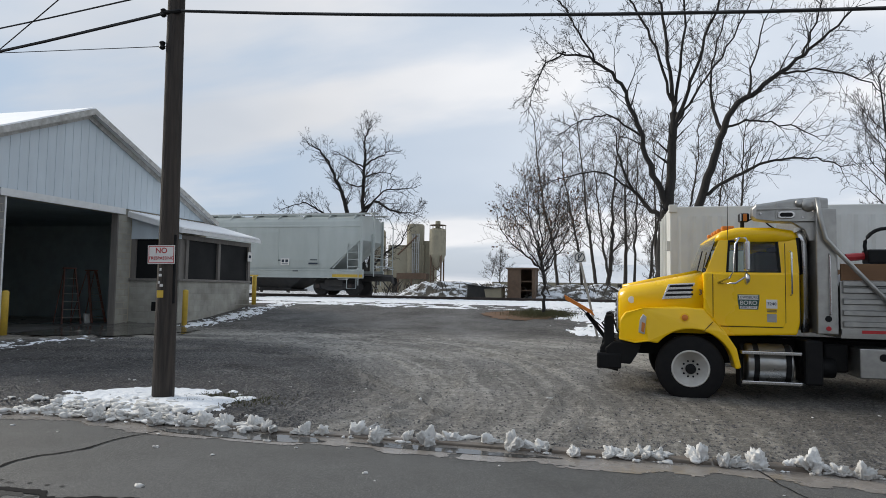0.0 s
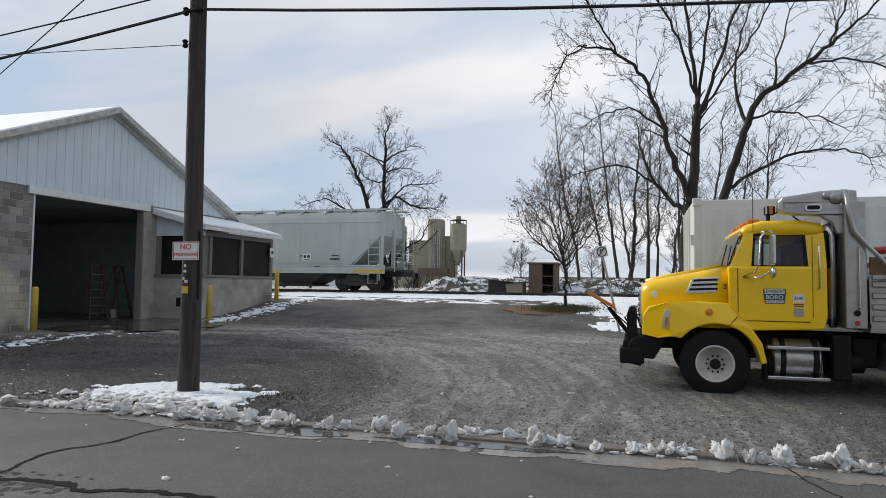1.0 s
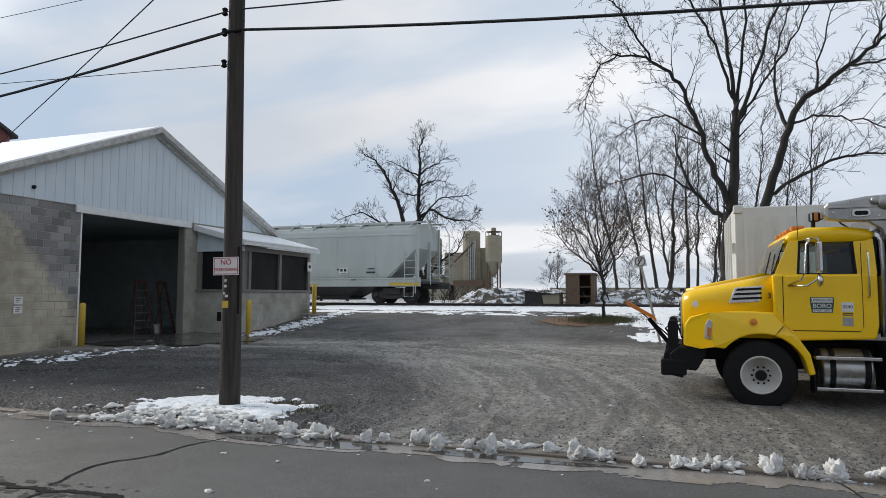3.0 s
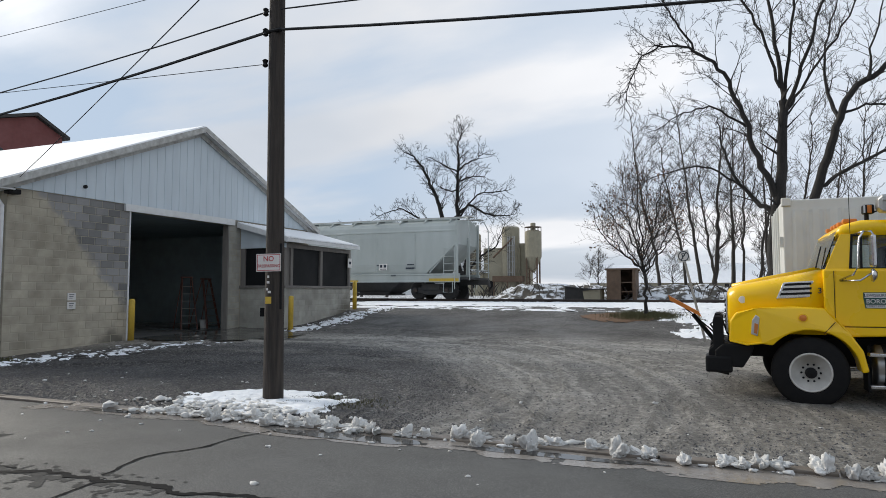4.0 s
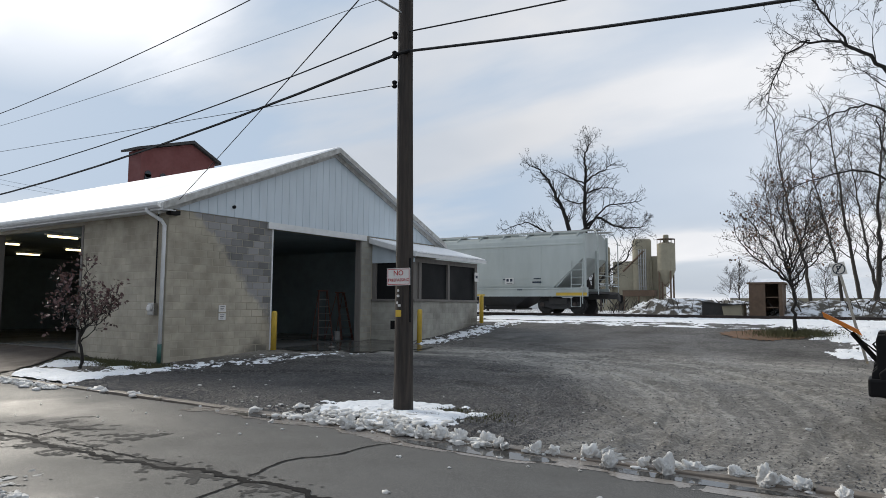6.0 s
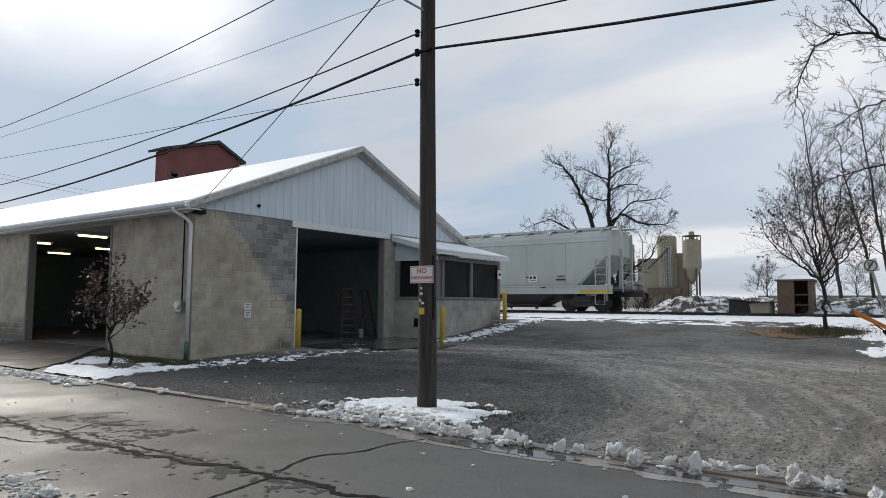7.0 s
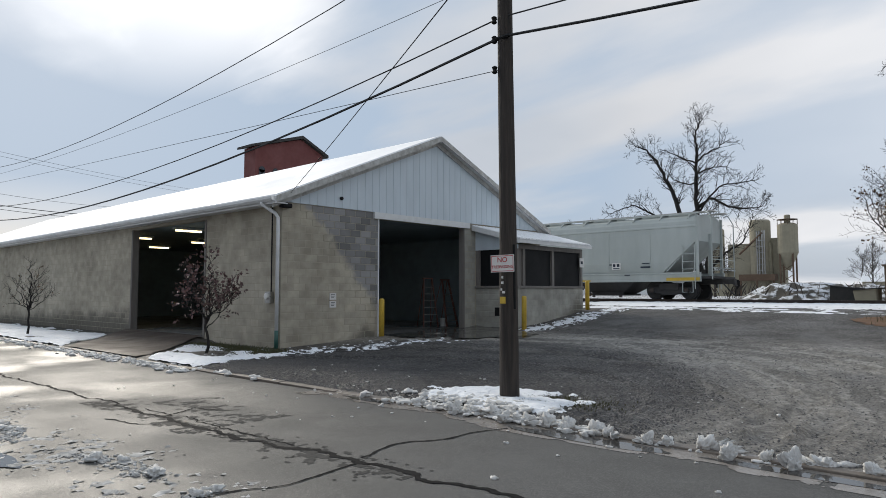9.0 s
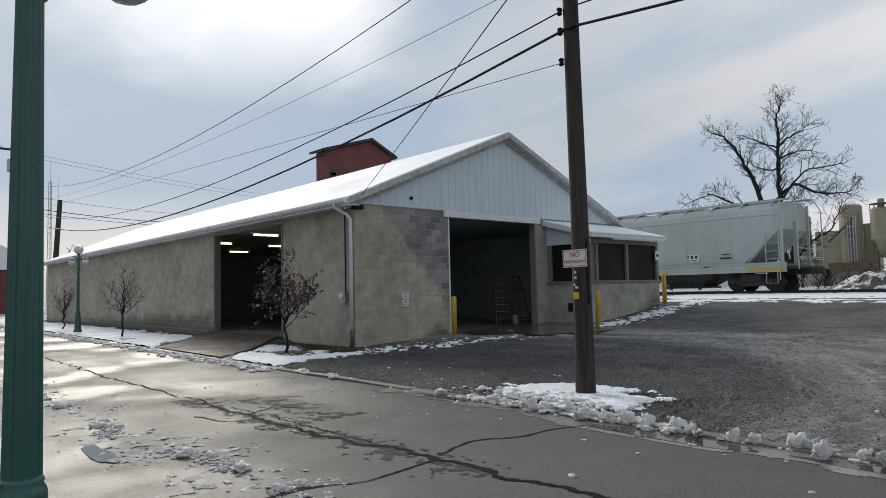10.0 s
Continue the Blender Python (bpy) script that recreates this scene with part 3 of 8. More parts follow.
y = WY0
while y < WY1 - 0.02:
    y1 = min(y + 0.3, WY1)
    bot = WZ if y < DOOR_Y0 - 0.3 or y > DOOR_Y1 + 0.25 else WZ + 0.004
    pts = [(y + 0.001, bot), (y1 - 0.001, bot), (y1 - 0.001, max(bot + 0.02, roof_under(y1))), (y + 0.001, max(bot + 0.02, roof_under(y)))]
    if y < APEX_Y < y1:
        pts.insert(3, (APEX_Y, roof_under(APEX_Y)))
    part("siding_panel", prism(pts, WX - 0.05, WX + 0.03), M_SIDING, gable)
    rib = [(y - 0.018, bot), (y + 0.018, bot), (y + 0.018, max(bot + 0.02, roof_under(y))), (y - 0.018, max(bot + 0.02, roof_under(y)))]
    part("siding_rib", prism(rib, WX + 0.03, WX + 0.040), M_SIDING, gable)
    y = y1
# back of the far gable
pts = [(WY0, WZ), (WY1, WZ), (APEX_Y, APEX_Z - 0.12)]
tagged(link_mesh("gable_west", prism(pts, FAR_X - 0.1, FAR_X), M_SIDING), "metal siding on the far gable", "gable", kind="structure")

# roof: two slabs with snow on them
roof = thing("roof", "low-pitched metal roof under an even sheet of snow", "roof", kind="structure")
EAVE_S, EAVE_N = WY0 - 0.36, WY1 + 0.36


def roof_z(y):
    return APEX_Z - RAKE * abs(y - APEX_Y)


for name, ya in (("south", EAVE_S), ("north", EAVE_N)):
    pts = [(ya, roof_z(ya) - 0.1), (APEX_Y, APEX_Z - 0.1), (APEX_Y, APEX_Z), (ya, roof_z(ya))]
    part("roof_panel", prism(pts, FAR_X - 0.3, WX + 0.28), M_ROOF, roof)
    s = 0.05 if ya < APEX_Y else -0.05
    sn = [(ya + s, roof_z(ya + s) + 0.002), (APEX_Y, APEX_Z + 0.002), (APEX_Y, APEX_Z + 0.05), (ya + s, roof_z(ya + s) + 0.045)]
    part("snow_cover", prism(sn, FAR_X - 0.25, WX + 0.22), M_ROOF_SNOW, roof, "smooth white snow on the roof")
    # rake boards
    pts = [(ya, roof_z(ya) - 0.17), (APEX_Y, APEX_Z - 0.17), (APEX_Y, APEX_Z + 0.012), (ya, roof_z(ya) + 0.012)]
    part("rake_board", prism(pts, WX + 0.281, WX + 0.315), M_TRIM, roof, "weathered white rake board, greyed to hold its shade")
    pts = [(ya, roof_z(ya) - 0.30), (APEX_Y, APEX_Z - 0.30), (APEX_Y, APEX_Z - 0.122), (ya, roof_z(ya) - 0.122)]
    part("frieze_board", prism(pts, WX + 0.058, WX + 0.085), M_TRIM, roof, "weathered white frieze board, greyed to hold its shade")
    pts = [(ya, roof_z(ya) - 0.12), (APEX_Y, APEX_Z - 0.12), (APEX_Y, APEX_Z - 0.102), (ya, roof_z(ya) - 0.102)]
    part("soffit", prism(pts, WX + 0.06, WX + 0.28), M_WHITE, roof)
ez = roof_z(EAVE_S)
part("fascia", box(FAR_X - 0.3, WX + 0.28, EAVE_S - 0.03, EAVE_S, ez - 0.2, ez - 0.01), M_WHITE, roof, "white painted eave board")
part("soffit", box(FAR_X - 0.3, WX + 0.28, EAVE_S, WY0, ez - 0.19, ez - 0.165), M_WHITE, roof)
# gutter and downpipe
gutter = thing("gutter", "white metal eaves gutter with a downpipe at the corner", "gutter")
pts = [(EAVE_S - 0.032, ez - 0.02), (EAVE_S - 0.032, ez - 0.14), (EAVE_S - 0.10, ez - 0.14), (EAVE_S - 0.15, ez - 0.08), (EAVE_S - 0.15, ez - 0.02), (EAVE_S - 0.14, ez - 0.02), (EAVE_S - 0.14, ez - 0.07), (EAVE_S - 0.10, ez - 0.125), (EAVE_S - 0.045, ez - 0.125), (EAVE_S - 0.045, ez - 0.02)]
part("trough", prism(pts, FAR_X - 0.2, WX + 0.24), M_WHITE, gutter)
dx = WX - 0.06
part("downpipe", tube([(dx - 0.25, EAVE_S - 0.09, ez - 0.12), (dx - 0.24, EAVE_S - 0.09, ez - 0.2), (dx - 0.06, WY0 - 0.14, ez - 0.42), (dx, WY0 - 0.08, ez - 0.55), (dx, WY0 - 0.08, 0.55)], 0.05, 10), M_WHITE, gutter, "white downpipe", smooth=True)
part("pipe_foot", tube([(dx, WY0 - 0.08, 0.55), (dx - 0.005, WY0 - 0.085, 0.02)], 0.056, 10), M_GREEN, gutter, "green plastic foot of the downpipe", smooth=True)
# header trim over the gable door
door_trim = thing("trim", "white metal trim round the wide doorway", "trim", kind="structure")
part("header", box(WX - 0.004, WX + 0.075, DOOR_Y0 - 0.2, DOOR_Y1 + 0.22, DOOR_Z + 0.0, DOOR_Z + 0.2), M_WHITE, door_trim)
part("jamb", box(WX - T - 0.02, WX + 0.01, DOOR_Y0, DOOR_Y0 + 0.05, 0.2, DOOR_Z), M_WHITE, door_trim)
part("jamb", box(WX - T - 0.02, WX + 0.012, DOOR_Y1 - 0.06, DOOR_Y1 - 0.001, 0.2, DOOR_Z), M_WOOD_GREY, door_trim)
# apron in front of the gable door
bm = box(WX + 0.02, WX + 1.9, DOOR_Y0 + 0.2, DOOR_Y1 + 0.5, 0.0, 0.262)
tagged(link_mesh("apron", bm, M_FLOOR_IN, bevel=0.03), "wet concrete threshold slab before the doorway", "slab", kind="structure")

# ---- lean-to office ----
LX, LY0, LY1 = -13.75, 18.86, 23.2
lean_to = thing("lean_to", "concrete block lean-to with dark screened windows and a snowy metal roof", "annex", kind="structure")
SILL = 1.8
HEAD = 3.12
part("wall", box(WX, LX, LY0, LY0 + T, -0.1, SILL - 0.06), M_BLOCK_GREY, lean_to)
part("wall", box(LX - T, LX, LY0 + T, LY1, -0.1, SILL - 0.06), M_BLOCK_GREY, lean_to)
part("wall", box(WX, LX - T, LY1 - T, LY1, -0.1, HEAD), M_BLOCK, lean_to)
part("sill", box(WX, LX + 0.05, LY0 - 0.05, LY0 + T - 0.02, SILL - 0.06, SILL + 0.02), M_WOOD_GREY, lean_to)
part("sill", box(LX - T, LX + 0.05, LY0 + T - 0.02, LY1 + 0.03, SILL - 0.06, SILL + 0.02), M_WOOD_GREY, lean_to)
for px_, py_ in ((LX - 0.09, LY0 + 0.07), (LX - 0.09, LY0 + 0.42), (LX - 0.07, 21.1), (LX - 0.07, LY1 - 0.07)):
    part("post", box(px_ - 0.07, px_ + 0.07, py_ - 0.07, py_ + 0.07, SILL + 0.02, HEAD), M_WOOD_GREY, lean_to)
part("post", box(WX + 0.0, WX + 0.18, LY0 + 0.02, LY0 + 0.16, SILL + 0.02, HEAD), M_WOOD_GREY, lean_to)
part("post", box(LX - 0.42, LX - 0.16, LY0 + 0.03, LY0 + 0.15, SILL + 0.02, HEAD), M_WOOD_GREY, lean_to)
part("screen", box(WX + 0.18, LX - 0.42, LY0 + 0.08, LY0 + 0.1, SILL + 0.02, HEAD), M_SCREEN, lean_to, "dark window screen")
part("screen", box(LX - 0.1, LX - 0.08, LY0 + 0.49, 21.03, SILL + 0.02, HEAD), M_SCREEN, lean_to, "dark window screen")
part("screen", box(LX - 0.1, LX - 0.08, 21.17, LY1 - 0.14, SILL + 0.02, HEAD), M_SCREEN, lean_to, "dark window screen")
part("screen", box(LX - 0.1, LX - 0.08, LY0 + 0.14, LY0 + 0.35, SILL + 0.02, HEAD), M_WOOD_GREY, lean_to, "boarded infill")
RX, RZ0, RZ1 = LX + 0.24, 3.44, 4.0
pts = [(WX, HEAD), (LX, HEAD), (LX, HEAD + 0.14), (WX, RZ1 - 0.12)]
part("gable_board", prism(pts, LY0, LY0 + 0.06, "y"), M_SIDING, lean_to, "pale board under the sloping roof edge")
part("lintel", box(LX - 0.16, LX, LY0 + 0.06, LY1, HEAD, HEAD + 0.16), M_WOOD_GREY, lean_to)
pts = [(WX + 0.05, RZ1 - 0.06), (RX, RZ0 - 0.06), (RX, RZ0), (WX + 0.05, RZ1)]
part("roof_deck", prism(pts, LY0 - 0.25, LY1 + 0.28, "y"), M_ROOF, lean_to)
part("rake_board", prism([(WX + 0.05, RZ1 - 0.16), (RX + 0.02, RZ0 - 0.16), (RX + 0.02, RZ0 + 0.02), (WX + 0.05, RZ1 + 0.02)], LY0 - 0.28, LY0 - 0.252, "y"), M_WHITE, lean_to)
part("fascia", box(RX + 0.002, RX + 0.03, LY0 - 0.25, LY1 + 0.28, RZ0 - 0.14, RZ0 - 0.02), M_WHITE, lean_to, "white eave board")
# ribbed sheets of the little roof, with snow between the ribs
yy = LY0 - 0.24
while yy < LY1 + 0.2:
    sl = (RZ1 - RZ0) / (WX + 0.05 - RX)
    pts = [(WX + 0.06, RZ1 + 0.001), (RX + 0.05, RZ0 - 0.012), (RX + 0.05, RZ0 + 0.038), (WX + 0.06, RZ1 + 0.05)]
    part("roof_rib", prism(pts, yy, yy + 0.09, "y"), M_ROOF_SNOW, lean_to)
    pts = [(WX + 0.06, RZ1 + 0.001), (RX + 0.02, RZ0 + 0.0), (RX + 0.02, RZ0 + 0.02), (WX + 0.06, RZ1 + 0.032)]
    part("roof_pan", prism(pts, yy + 0.09, yy + 0.2, "y"), M_ROOF_SNOW, lean_to)
    yy += 0.2
part("vent_grille", box(-14.75, -14.45, LY0 - 0.02, LY0 - 0.001, 0.75, 1.05), M_BLACK, lean_to, "small dark vent opening")


# ---- bollards ----
def bollard(x, y, h, lean):
    m = pose(x, y, ground_z(x, y) - 0.05, 0, lean, 0)
    ob = thing("bollard", "yellow painted steel pipe bollard beside the shed", "bollard", "bollards by the shed", m)
    part("post", lathe([(0.085, 0), (0.085, h + 0.0), (0.075, h + 0.035), (0.045, h + 0.055), (0.01, h + 0.06)], 16), M_YELLOW, ob, smooth=True)
    return ob


bollard(-15.35, 13.95, 1.17, 0.3)
bollard(-13.2, 18.45, 1.15, 0.5)
bollard(-13.75, 23.55, 1.15, 0)


# ---- utility pole ----
PX, PY = -6.028, 8.02
utility_pole = thing("utility_pole", "dark weathered wooden utility pole at the kerb", "utility pole", m=pose(PX, PY, 0, 0, -0.45, 0))
pts = [(0, 0, -0.3), (0.0, 0, 0.4), (0.01, 0.0, 2.5), (0.0, 0, 5), (0.01, 0, 7.5), (0, 0, 9.5)]
part("shaft", tube(pts, [0.15, 0.145, 0.128, 0.118, 0.108, 0.10], 20), M_POLE, utility_pole, smooth=True)
part("tag", box(-0.05, 0.05, -0.139, -0.134, 1.43, 1.53), M_YELLOW, utility_pole, "yellow number tag")
part("conduit", tube([(0.135, -0.03, 1.35), (0.135, -0.03, 2.3)], 0.022, 8), M_BLACK, utility_pole, "short black conduit")
for k, (zz, w) in enumerate(((1.62, 0.03), (1.72, 0.045), (1.8, 0.03), (1.58, 0.05))):
    part("tag", box(-0.04 + 0.01 * k, -0.04 + 0.01 * k + w, -0.138, -0.133, zz, zz + 0.035), M_SIGN, utility_pole, "small metal tag")


def cable(name, a, b, sag, r, label):
    bm = bmesh.new()
    a, b = Vector(a), Vector(b)
    pts = []
    for i in range(25):
        t = i / 24
        p = a.lerp(b, t)
        p.z -= sag * 4 * t * (1 - t)
        pts.append(p)
    tube(pts, r, 5, bm)
    return tagged(link_mesh(name, bm, M_CABLE), label, "cable")


cable("overhead_cable", (PX - 0.12, PY - 0.1, 5.46), (-57, 8.45, 8.12), 2.21, 0.022, "thick black overhead cable strung between poles")
cable("overhead_cable", (PX + 0.1, PY - 0.1, 5.46), (30, 7.4, 5.5), 1.13, 0.022, "thick black overhead cable strung between poles")
cable("overhead_wire", (PX - 0.12, PY - 0.1, 5.77), (-57, 8.45, 8.60), 2.01, 0.012, "thin black overhead wire strung between poles")
cable("overhead_wire", (PX + 0.1, PY - 0.1, 5.77), (30, 7.4, 6.3), 0.8, 0.012, "thin black overhead wire strung between poles")
cable("service_drop", (PX - 0.12, PY - 0.05, 4.99), (-57, 8.73, 7.82), 0.10, 0.006, "thin grey overhead wire strung between poles")
cable("service_drop", (-14.95, 10.3, 4.25), (8.4, -0.45, 6.77), 0.15, 0.008, "thin wire dropping to the corner of the shed")
cable("overhead_wire", (PX, PY - 0.1, 7.6), (-57, 8.30, 10.56), 2.21, 0.010, "thin black overhead wire strung between poles")
cable("overhead_wire", (PX, PY - 0.1, 6.45), (-57, 8.30, 8.58), 0.90, 0.005, "thin black overhead wire strung between poles")
for k, zz in enumerate((5.46, 5.77, 4.99)):
    part("insulator", lathe([(0.02, -0.06), (0.045, -0.04), (0.03, 0), (0.045, 0.04), (0.02, 0.06)], 10, "z", (-0.13, -0.1, zz)), M_BLACK, utility_pole, "black insulator")
part("clamp", tube([(-0.16, -0.1, 5.46), (0.16, -0.1, 5.46)], 0.032, 8), M_BLACK, utility_pole, "black cable clamp")
part("street_arm", tube([(0, -0.1, 6.1), (-0.35, -0.35, 6.35)], 0.018, 6), M_ALU, utility_pole, "thin metal bracket")

# wires between the farther poles, passing behind the shed
for z0, y1, z1, r in ((12.6, 46.0, 14.2, 0.012), (12.3, 46.0, 13.7, 0.012), (9.4, 34.0, 11.4, 0.014), (8.5, 34.0, 10.4, 0.03), (8.2, 34.0, 10.0, 0.02)):
    cable("overhead_wire", (-57, 8.33, z0), (-78, y1, z1), 0.5, r, "thin black wires crossing behind the shed")


# ---- things ----
def wpart(name, bm, mat, parent, base, label="", smooth=False, bevel=0.0):
    """A part whose mesh is given in the place's own coordinates."""
    for v in bm.verts:
        v.co -= base
    return link_mesh(name, bm, mat, parent, label, smooth, bevel)


def loft(rings, bm=None):
    bm = bm or bmesh.new()
    vr = [[bm.verts.new(p) for p in r] for r in rings]
    n = len(vr[0])
    for a, b in zip(vr, vr[1:]):
        for k in range(n):
            bm.faces.new([a[k], a[(k + 1) % n], b[(k + 1) % n], b[k]])
    bm.faces.new(vr[0])
    bm.faces.new(vr[-1])
    bmesh.ops.recalc_face_normals(bm, faces=list(bm.faces))
    return bm


def rounded(x, yc, hw, z0, z1, r, n=5):
    """A ring in the plane x: a box outline with rounded upper corners."""
    pts = [(x, yc - hw, z0)]
    for k in range(n + 1):
        a = math.pi - k * math.pi / 2 / n
        pts.append((x, yc - hw + r + r * math.cos(a), z1 - r + r * math.sin(a)))
    for k in range(n + 1):
        a = math.pi / 2 - k * math.pi / 2 / n
        pts.append((x, yc + hw - r + r * math.cos(a), z1 - r + r * math.sin(a)))
    pts.append((x, yc + hw, z0))
    return pts


def lettering(name, text, size, m, mat, parent=None, label=""):
    """Flat letters in the built-in font, turned into a mesh."""
    cu = bpy.data.curves.new(name, "FONT")
    cu.body = text
    cu.size = size
    cu.align_x, cu.align_y = "CENTER", "CENTER"
    cu.extrude = 0.0008
    cu.offset = 0.010 * size
    tmp = bpy.data.objects.new(name, cu)
    me = bpy.data.meshes.new_from_object(tmp)
    bpy.data.objects.remove(tmp)
    me.transform(m)
    me.materials.clear()
    me.materials.append(mat)
    ob = new(name, me)
    if parent is not None:
        ob.parent = parent
    if label:
        ob["label"] = label
    return ob


def wheel(parent, base, x, y, z, r, w, side):
    """A truck wheel with tyre, dished rim, hub and nuts; side -1 shows its face towards -y."""
    W = wpart("wheel", lathe([(r * 0.55, -w / 2), (r * 0.9, -w / 2), (r * 0.985, -w * 0.38), (r, -w * 0.2), (r, w * 0.2), (r * 0.985, w * 0.38), (r * 0.9, w / 2), (r * 0.55, w / 2)], 40, "y", (x, y, z)),
              M_RUBBER, parent, base, "black tyre on a white steel rim", smooth=True)
    s = side
    f = y + s * w / 2
    rim = lathe([(r * 0.56, f + s * 0.004), (r * 0.53, f + s * 0.018), (r * 0.50, f + s * 0.004), (r * 0.47, f - s * 0.05), (r * 0.30, f - s * 0.035), (r * 0.27, f - s * 0.01), (r * 0.12, f - s * 0.008)], 36, "y", (x, 0, z))
    wpart("rim", rim, M_RIM, W, base, "white painted rim with rust marks", smooth=True)
    hub = lathe([(r * 0.155, f - s * 0.02), (r * 0.15, f + s * 0.05), (r * 0.12, f + s * 0.075), (r * 0.02, f + s * 0.08)], 20, "y", (x, 0, z))
    wpart("hub", hub, M_BLACK, W, base)
    for k in range(10):
        a = 2 * math.pi * k / 10
        nut = lathe([(0.016, f - s * 0.03), (0.016, f + s * 0.012)], 6, "y", (x + r * 0.24 * math.cos(a), 0, z + r * 0.24 * math.sin(a)))
        wpart("wheel_nut", nut, M_BLACK, W, base)
    for k in range(2):
        a = math.pi * k + 2.55
        hole = lathe([(0.040, f - s * 0.046), (0.040, f - s * 0.028)], 12, "y", (x + r * 0.385 * math.cos(a), 0, z + r * 0.385 * math.sin(a)))
        wpart("hand_hole", hole, M_BLACK, W, base)
    return W


def dump_truck():
    yc = 11.83
    base = Vector((2.6, yc, 0.0))
    T_ = thing("dump_truck", "yellow town dump truck with plough mount parked in the yard", "truck", m=Matrix.Translation(base))

    def P(name, bm, mat, label="", smooth=False, bevel=0.0, parent=None):
        return wpart(name, bm, mat, parent or T_, base, label, smooth, bevel)
    # hood
    secs = ((0.06, 0.80, 1.02, 1.60, 0.14), (0.09, 0.86, 1.0, 1.66, 0.16), (0.22, 0.92, 1.0, 1.715, 0.18), (0.55, 0.98, 1.0, 1.78, 0.2), (0.95, 1.02, 1.0, 1.86, 0.2), (1.32, 1.05, 1.0, 1.94, 0.2))
    hood = P("hood", loft([rounded(x, yc, hw, z0, z1, r) for x, hw, z0, z1, r in secs]), M_TRUCK, "glossy yellow sloping hood", smooth=True)
    # raised spine of the hood
    P("hood_ridge", loft([rounded(x, yc, hw, z - 0.1, z, 0.05) for x, hw, z in ((0.13, 0.40, 1.735), (0.5, 0.44, 1.82), (1.3, 0.5, 1.985))]), M_TRUCK, smooth=True, parent=hood)
    # grille in front
    grille = P("grille", box(0.03, 0.07, yc - 0.55, yc + 0.55, 0.98, 1.56), M_CHROME, "bright grille", bevel=0.02)
    for k in range(6):
        P("grille_bar", box(0.015, 0.035, yc - 0.5, yc + 0.5, 1.04 + k * 0.085, 1.075 + k * 0.085), M_BLACK, parent=grille)
    for s in (-1, 1):
        yo = yc + s * 1.23          # outer face
        yi = yc + s * 0.80

        def side(a, b):
            return (min(a, b), max(a, b))
        arch = [(1.11 + 0.60 * math.cos(radians(a)), 0.5 + 0.57 * math.sin(radians(a))) for a in range(8, 150, 9)]
        outline = [(0.06, 0.88), (0.08, 1.18), (0.16, 1.30), (0.42, 1.37), (0.9, 1.40), (1.30, 1.38), (1.42, 1.24), (1.58, 1.05), (1.74, 0.80), (1.80, 0.52), (1.72, 0.50)] + arch + [(0.50, 0.86), (0.30, 0.83)]
        y0, y1 = side(yo, yi)
        bm = prism(outline, y0, y1, "y")
        for v in bm.verts:                       # the front corners curve inwards
            if v.co.x < 0.45 and abs(v.co.y - yo) < 0.01:
                v.co.y -= s * 0.16 * (1 - max(0, v.co.x) / 0.45)
            if v.co.z > 1.25 and abs(v.co.y - yo) < 0.01:
                v.co.y -= s * 0.10
        fender = P("fender", bm, M_TRUCK, "yellow front fender", bevel=0.022)
        P("fender_seam", prism([(1.405, 1.185), (1.42, 1.19), (1.285, 1.035), (1.272, 1.03)], *side(yo - s * 0.02, yo + s * 0.002), "y"), M_BLACK, parent=fender)
        P("fender_lip", prism([(0.07, 0.885), (0.30, 0.835), (0.50, 0.868), (0.50, 0.89), (0.30, 0.86), (0.07, 0.91)], *side(yo - s * 0.02, yo + s * 0.012), "y"), M_TRUCK, parent=fender, bevel=0.006)
        P("headlight", prism([(0.35, 1.0), (0.44, 0.97), (0.47, 1.24), (0.42, 1.28), (0.37, 1.2)], *side(yo - s * 0.03, yo + s * 0.012), "y"), M_CHROME, "clear headlamp with an amber corner", bevel=0.01)
        P("turn_lamp", prism([(0.39, 1.02), (0.43, 1.0), (0.45, 1.14), (0.40, 1.16)], *side(yo - s * 0.02, yo + s * 0.022), "y"), M_ORANGE, "amber turn lamp")
        P("marker_lamp", lathe([(0.05, 0), (0.045, s * 0.02), (0.01, s * 0.028)], 14, "y", (1.02, yo - s * 0.01, 1.24)), M_ORANGE, "amber side marker")
        P("marker_bezel", lathe([(0.062, 0), (0.062, s * 0.012)], 14, "y", (1.02, yo - s * 0.012, 1.24)), M_TRUCK)
        P("emblem", lathe([(0.055, 0), (0.05, s * 0.008)], 18, "y", (0.26, yc + s * 0.925, 1.49)), M_SIGN, "pale oval emblem")
        # hood side intake with three bright blades
        yy = yc + s * 1.005
        intake = P("air_intake", prism([(0.70, 1.50), (1.19, 1.53), (1.19, 1.77), (0.80, 1.74)], *side(yy - s * 0.03, yy + s * 0.03), "y"), M_CHROME, "chrome air intake with dark slots", bevel=0.012)
        for k in range(3):
            z = 1.555 + 0.068 * k
            P("slot", prism([(0.75 + 0.03 * k, z), (1.16, z + 0.018), (1.16, z + 0.05), (0.77 + 0.03 * k, z + 0.034)], *side(yy + s * 0.02, yy + s * 0.034), "y"), M_BLACK, parent=intake)
        wheel(T_, base, 1.10, yc + s * 1.04, 0.478, 0.495, 0.28, s)
        # rear wheels, doubled
        for xr in (5.6, 6.85):
            wheel(T_, base, xr, yc + s * 1.02, 0.478, 0.495, 0.5, s)
    # number on the hood
    lettering("number", "3", 0.11, Matrix.Translation(Vector((1.26, yc - 1.062, 1.62)) - base) @ pose(0, 0, 0, 90, 0, 0), M_INK, T_)
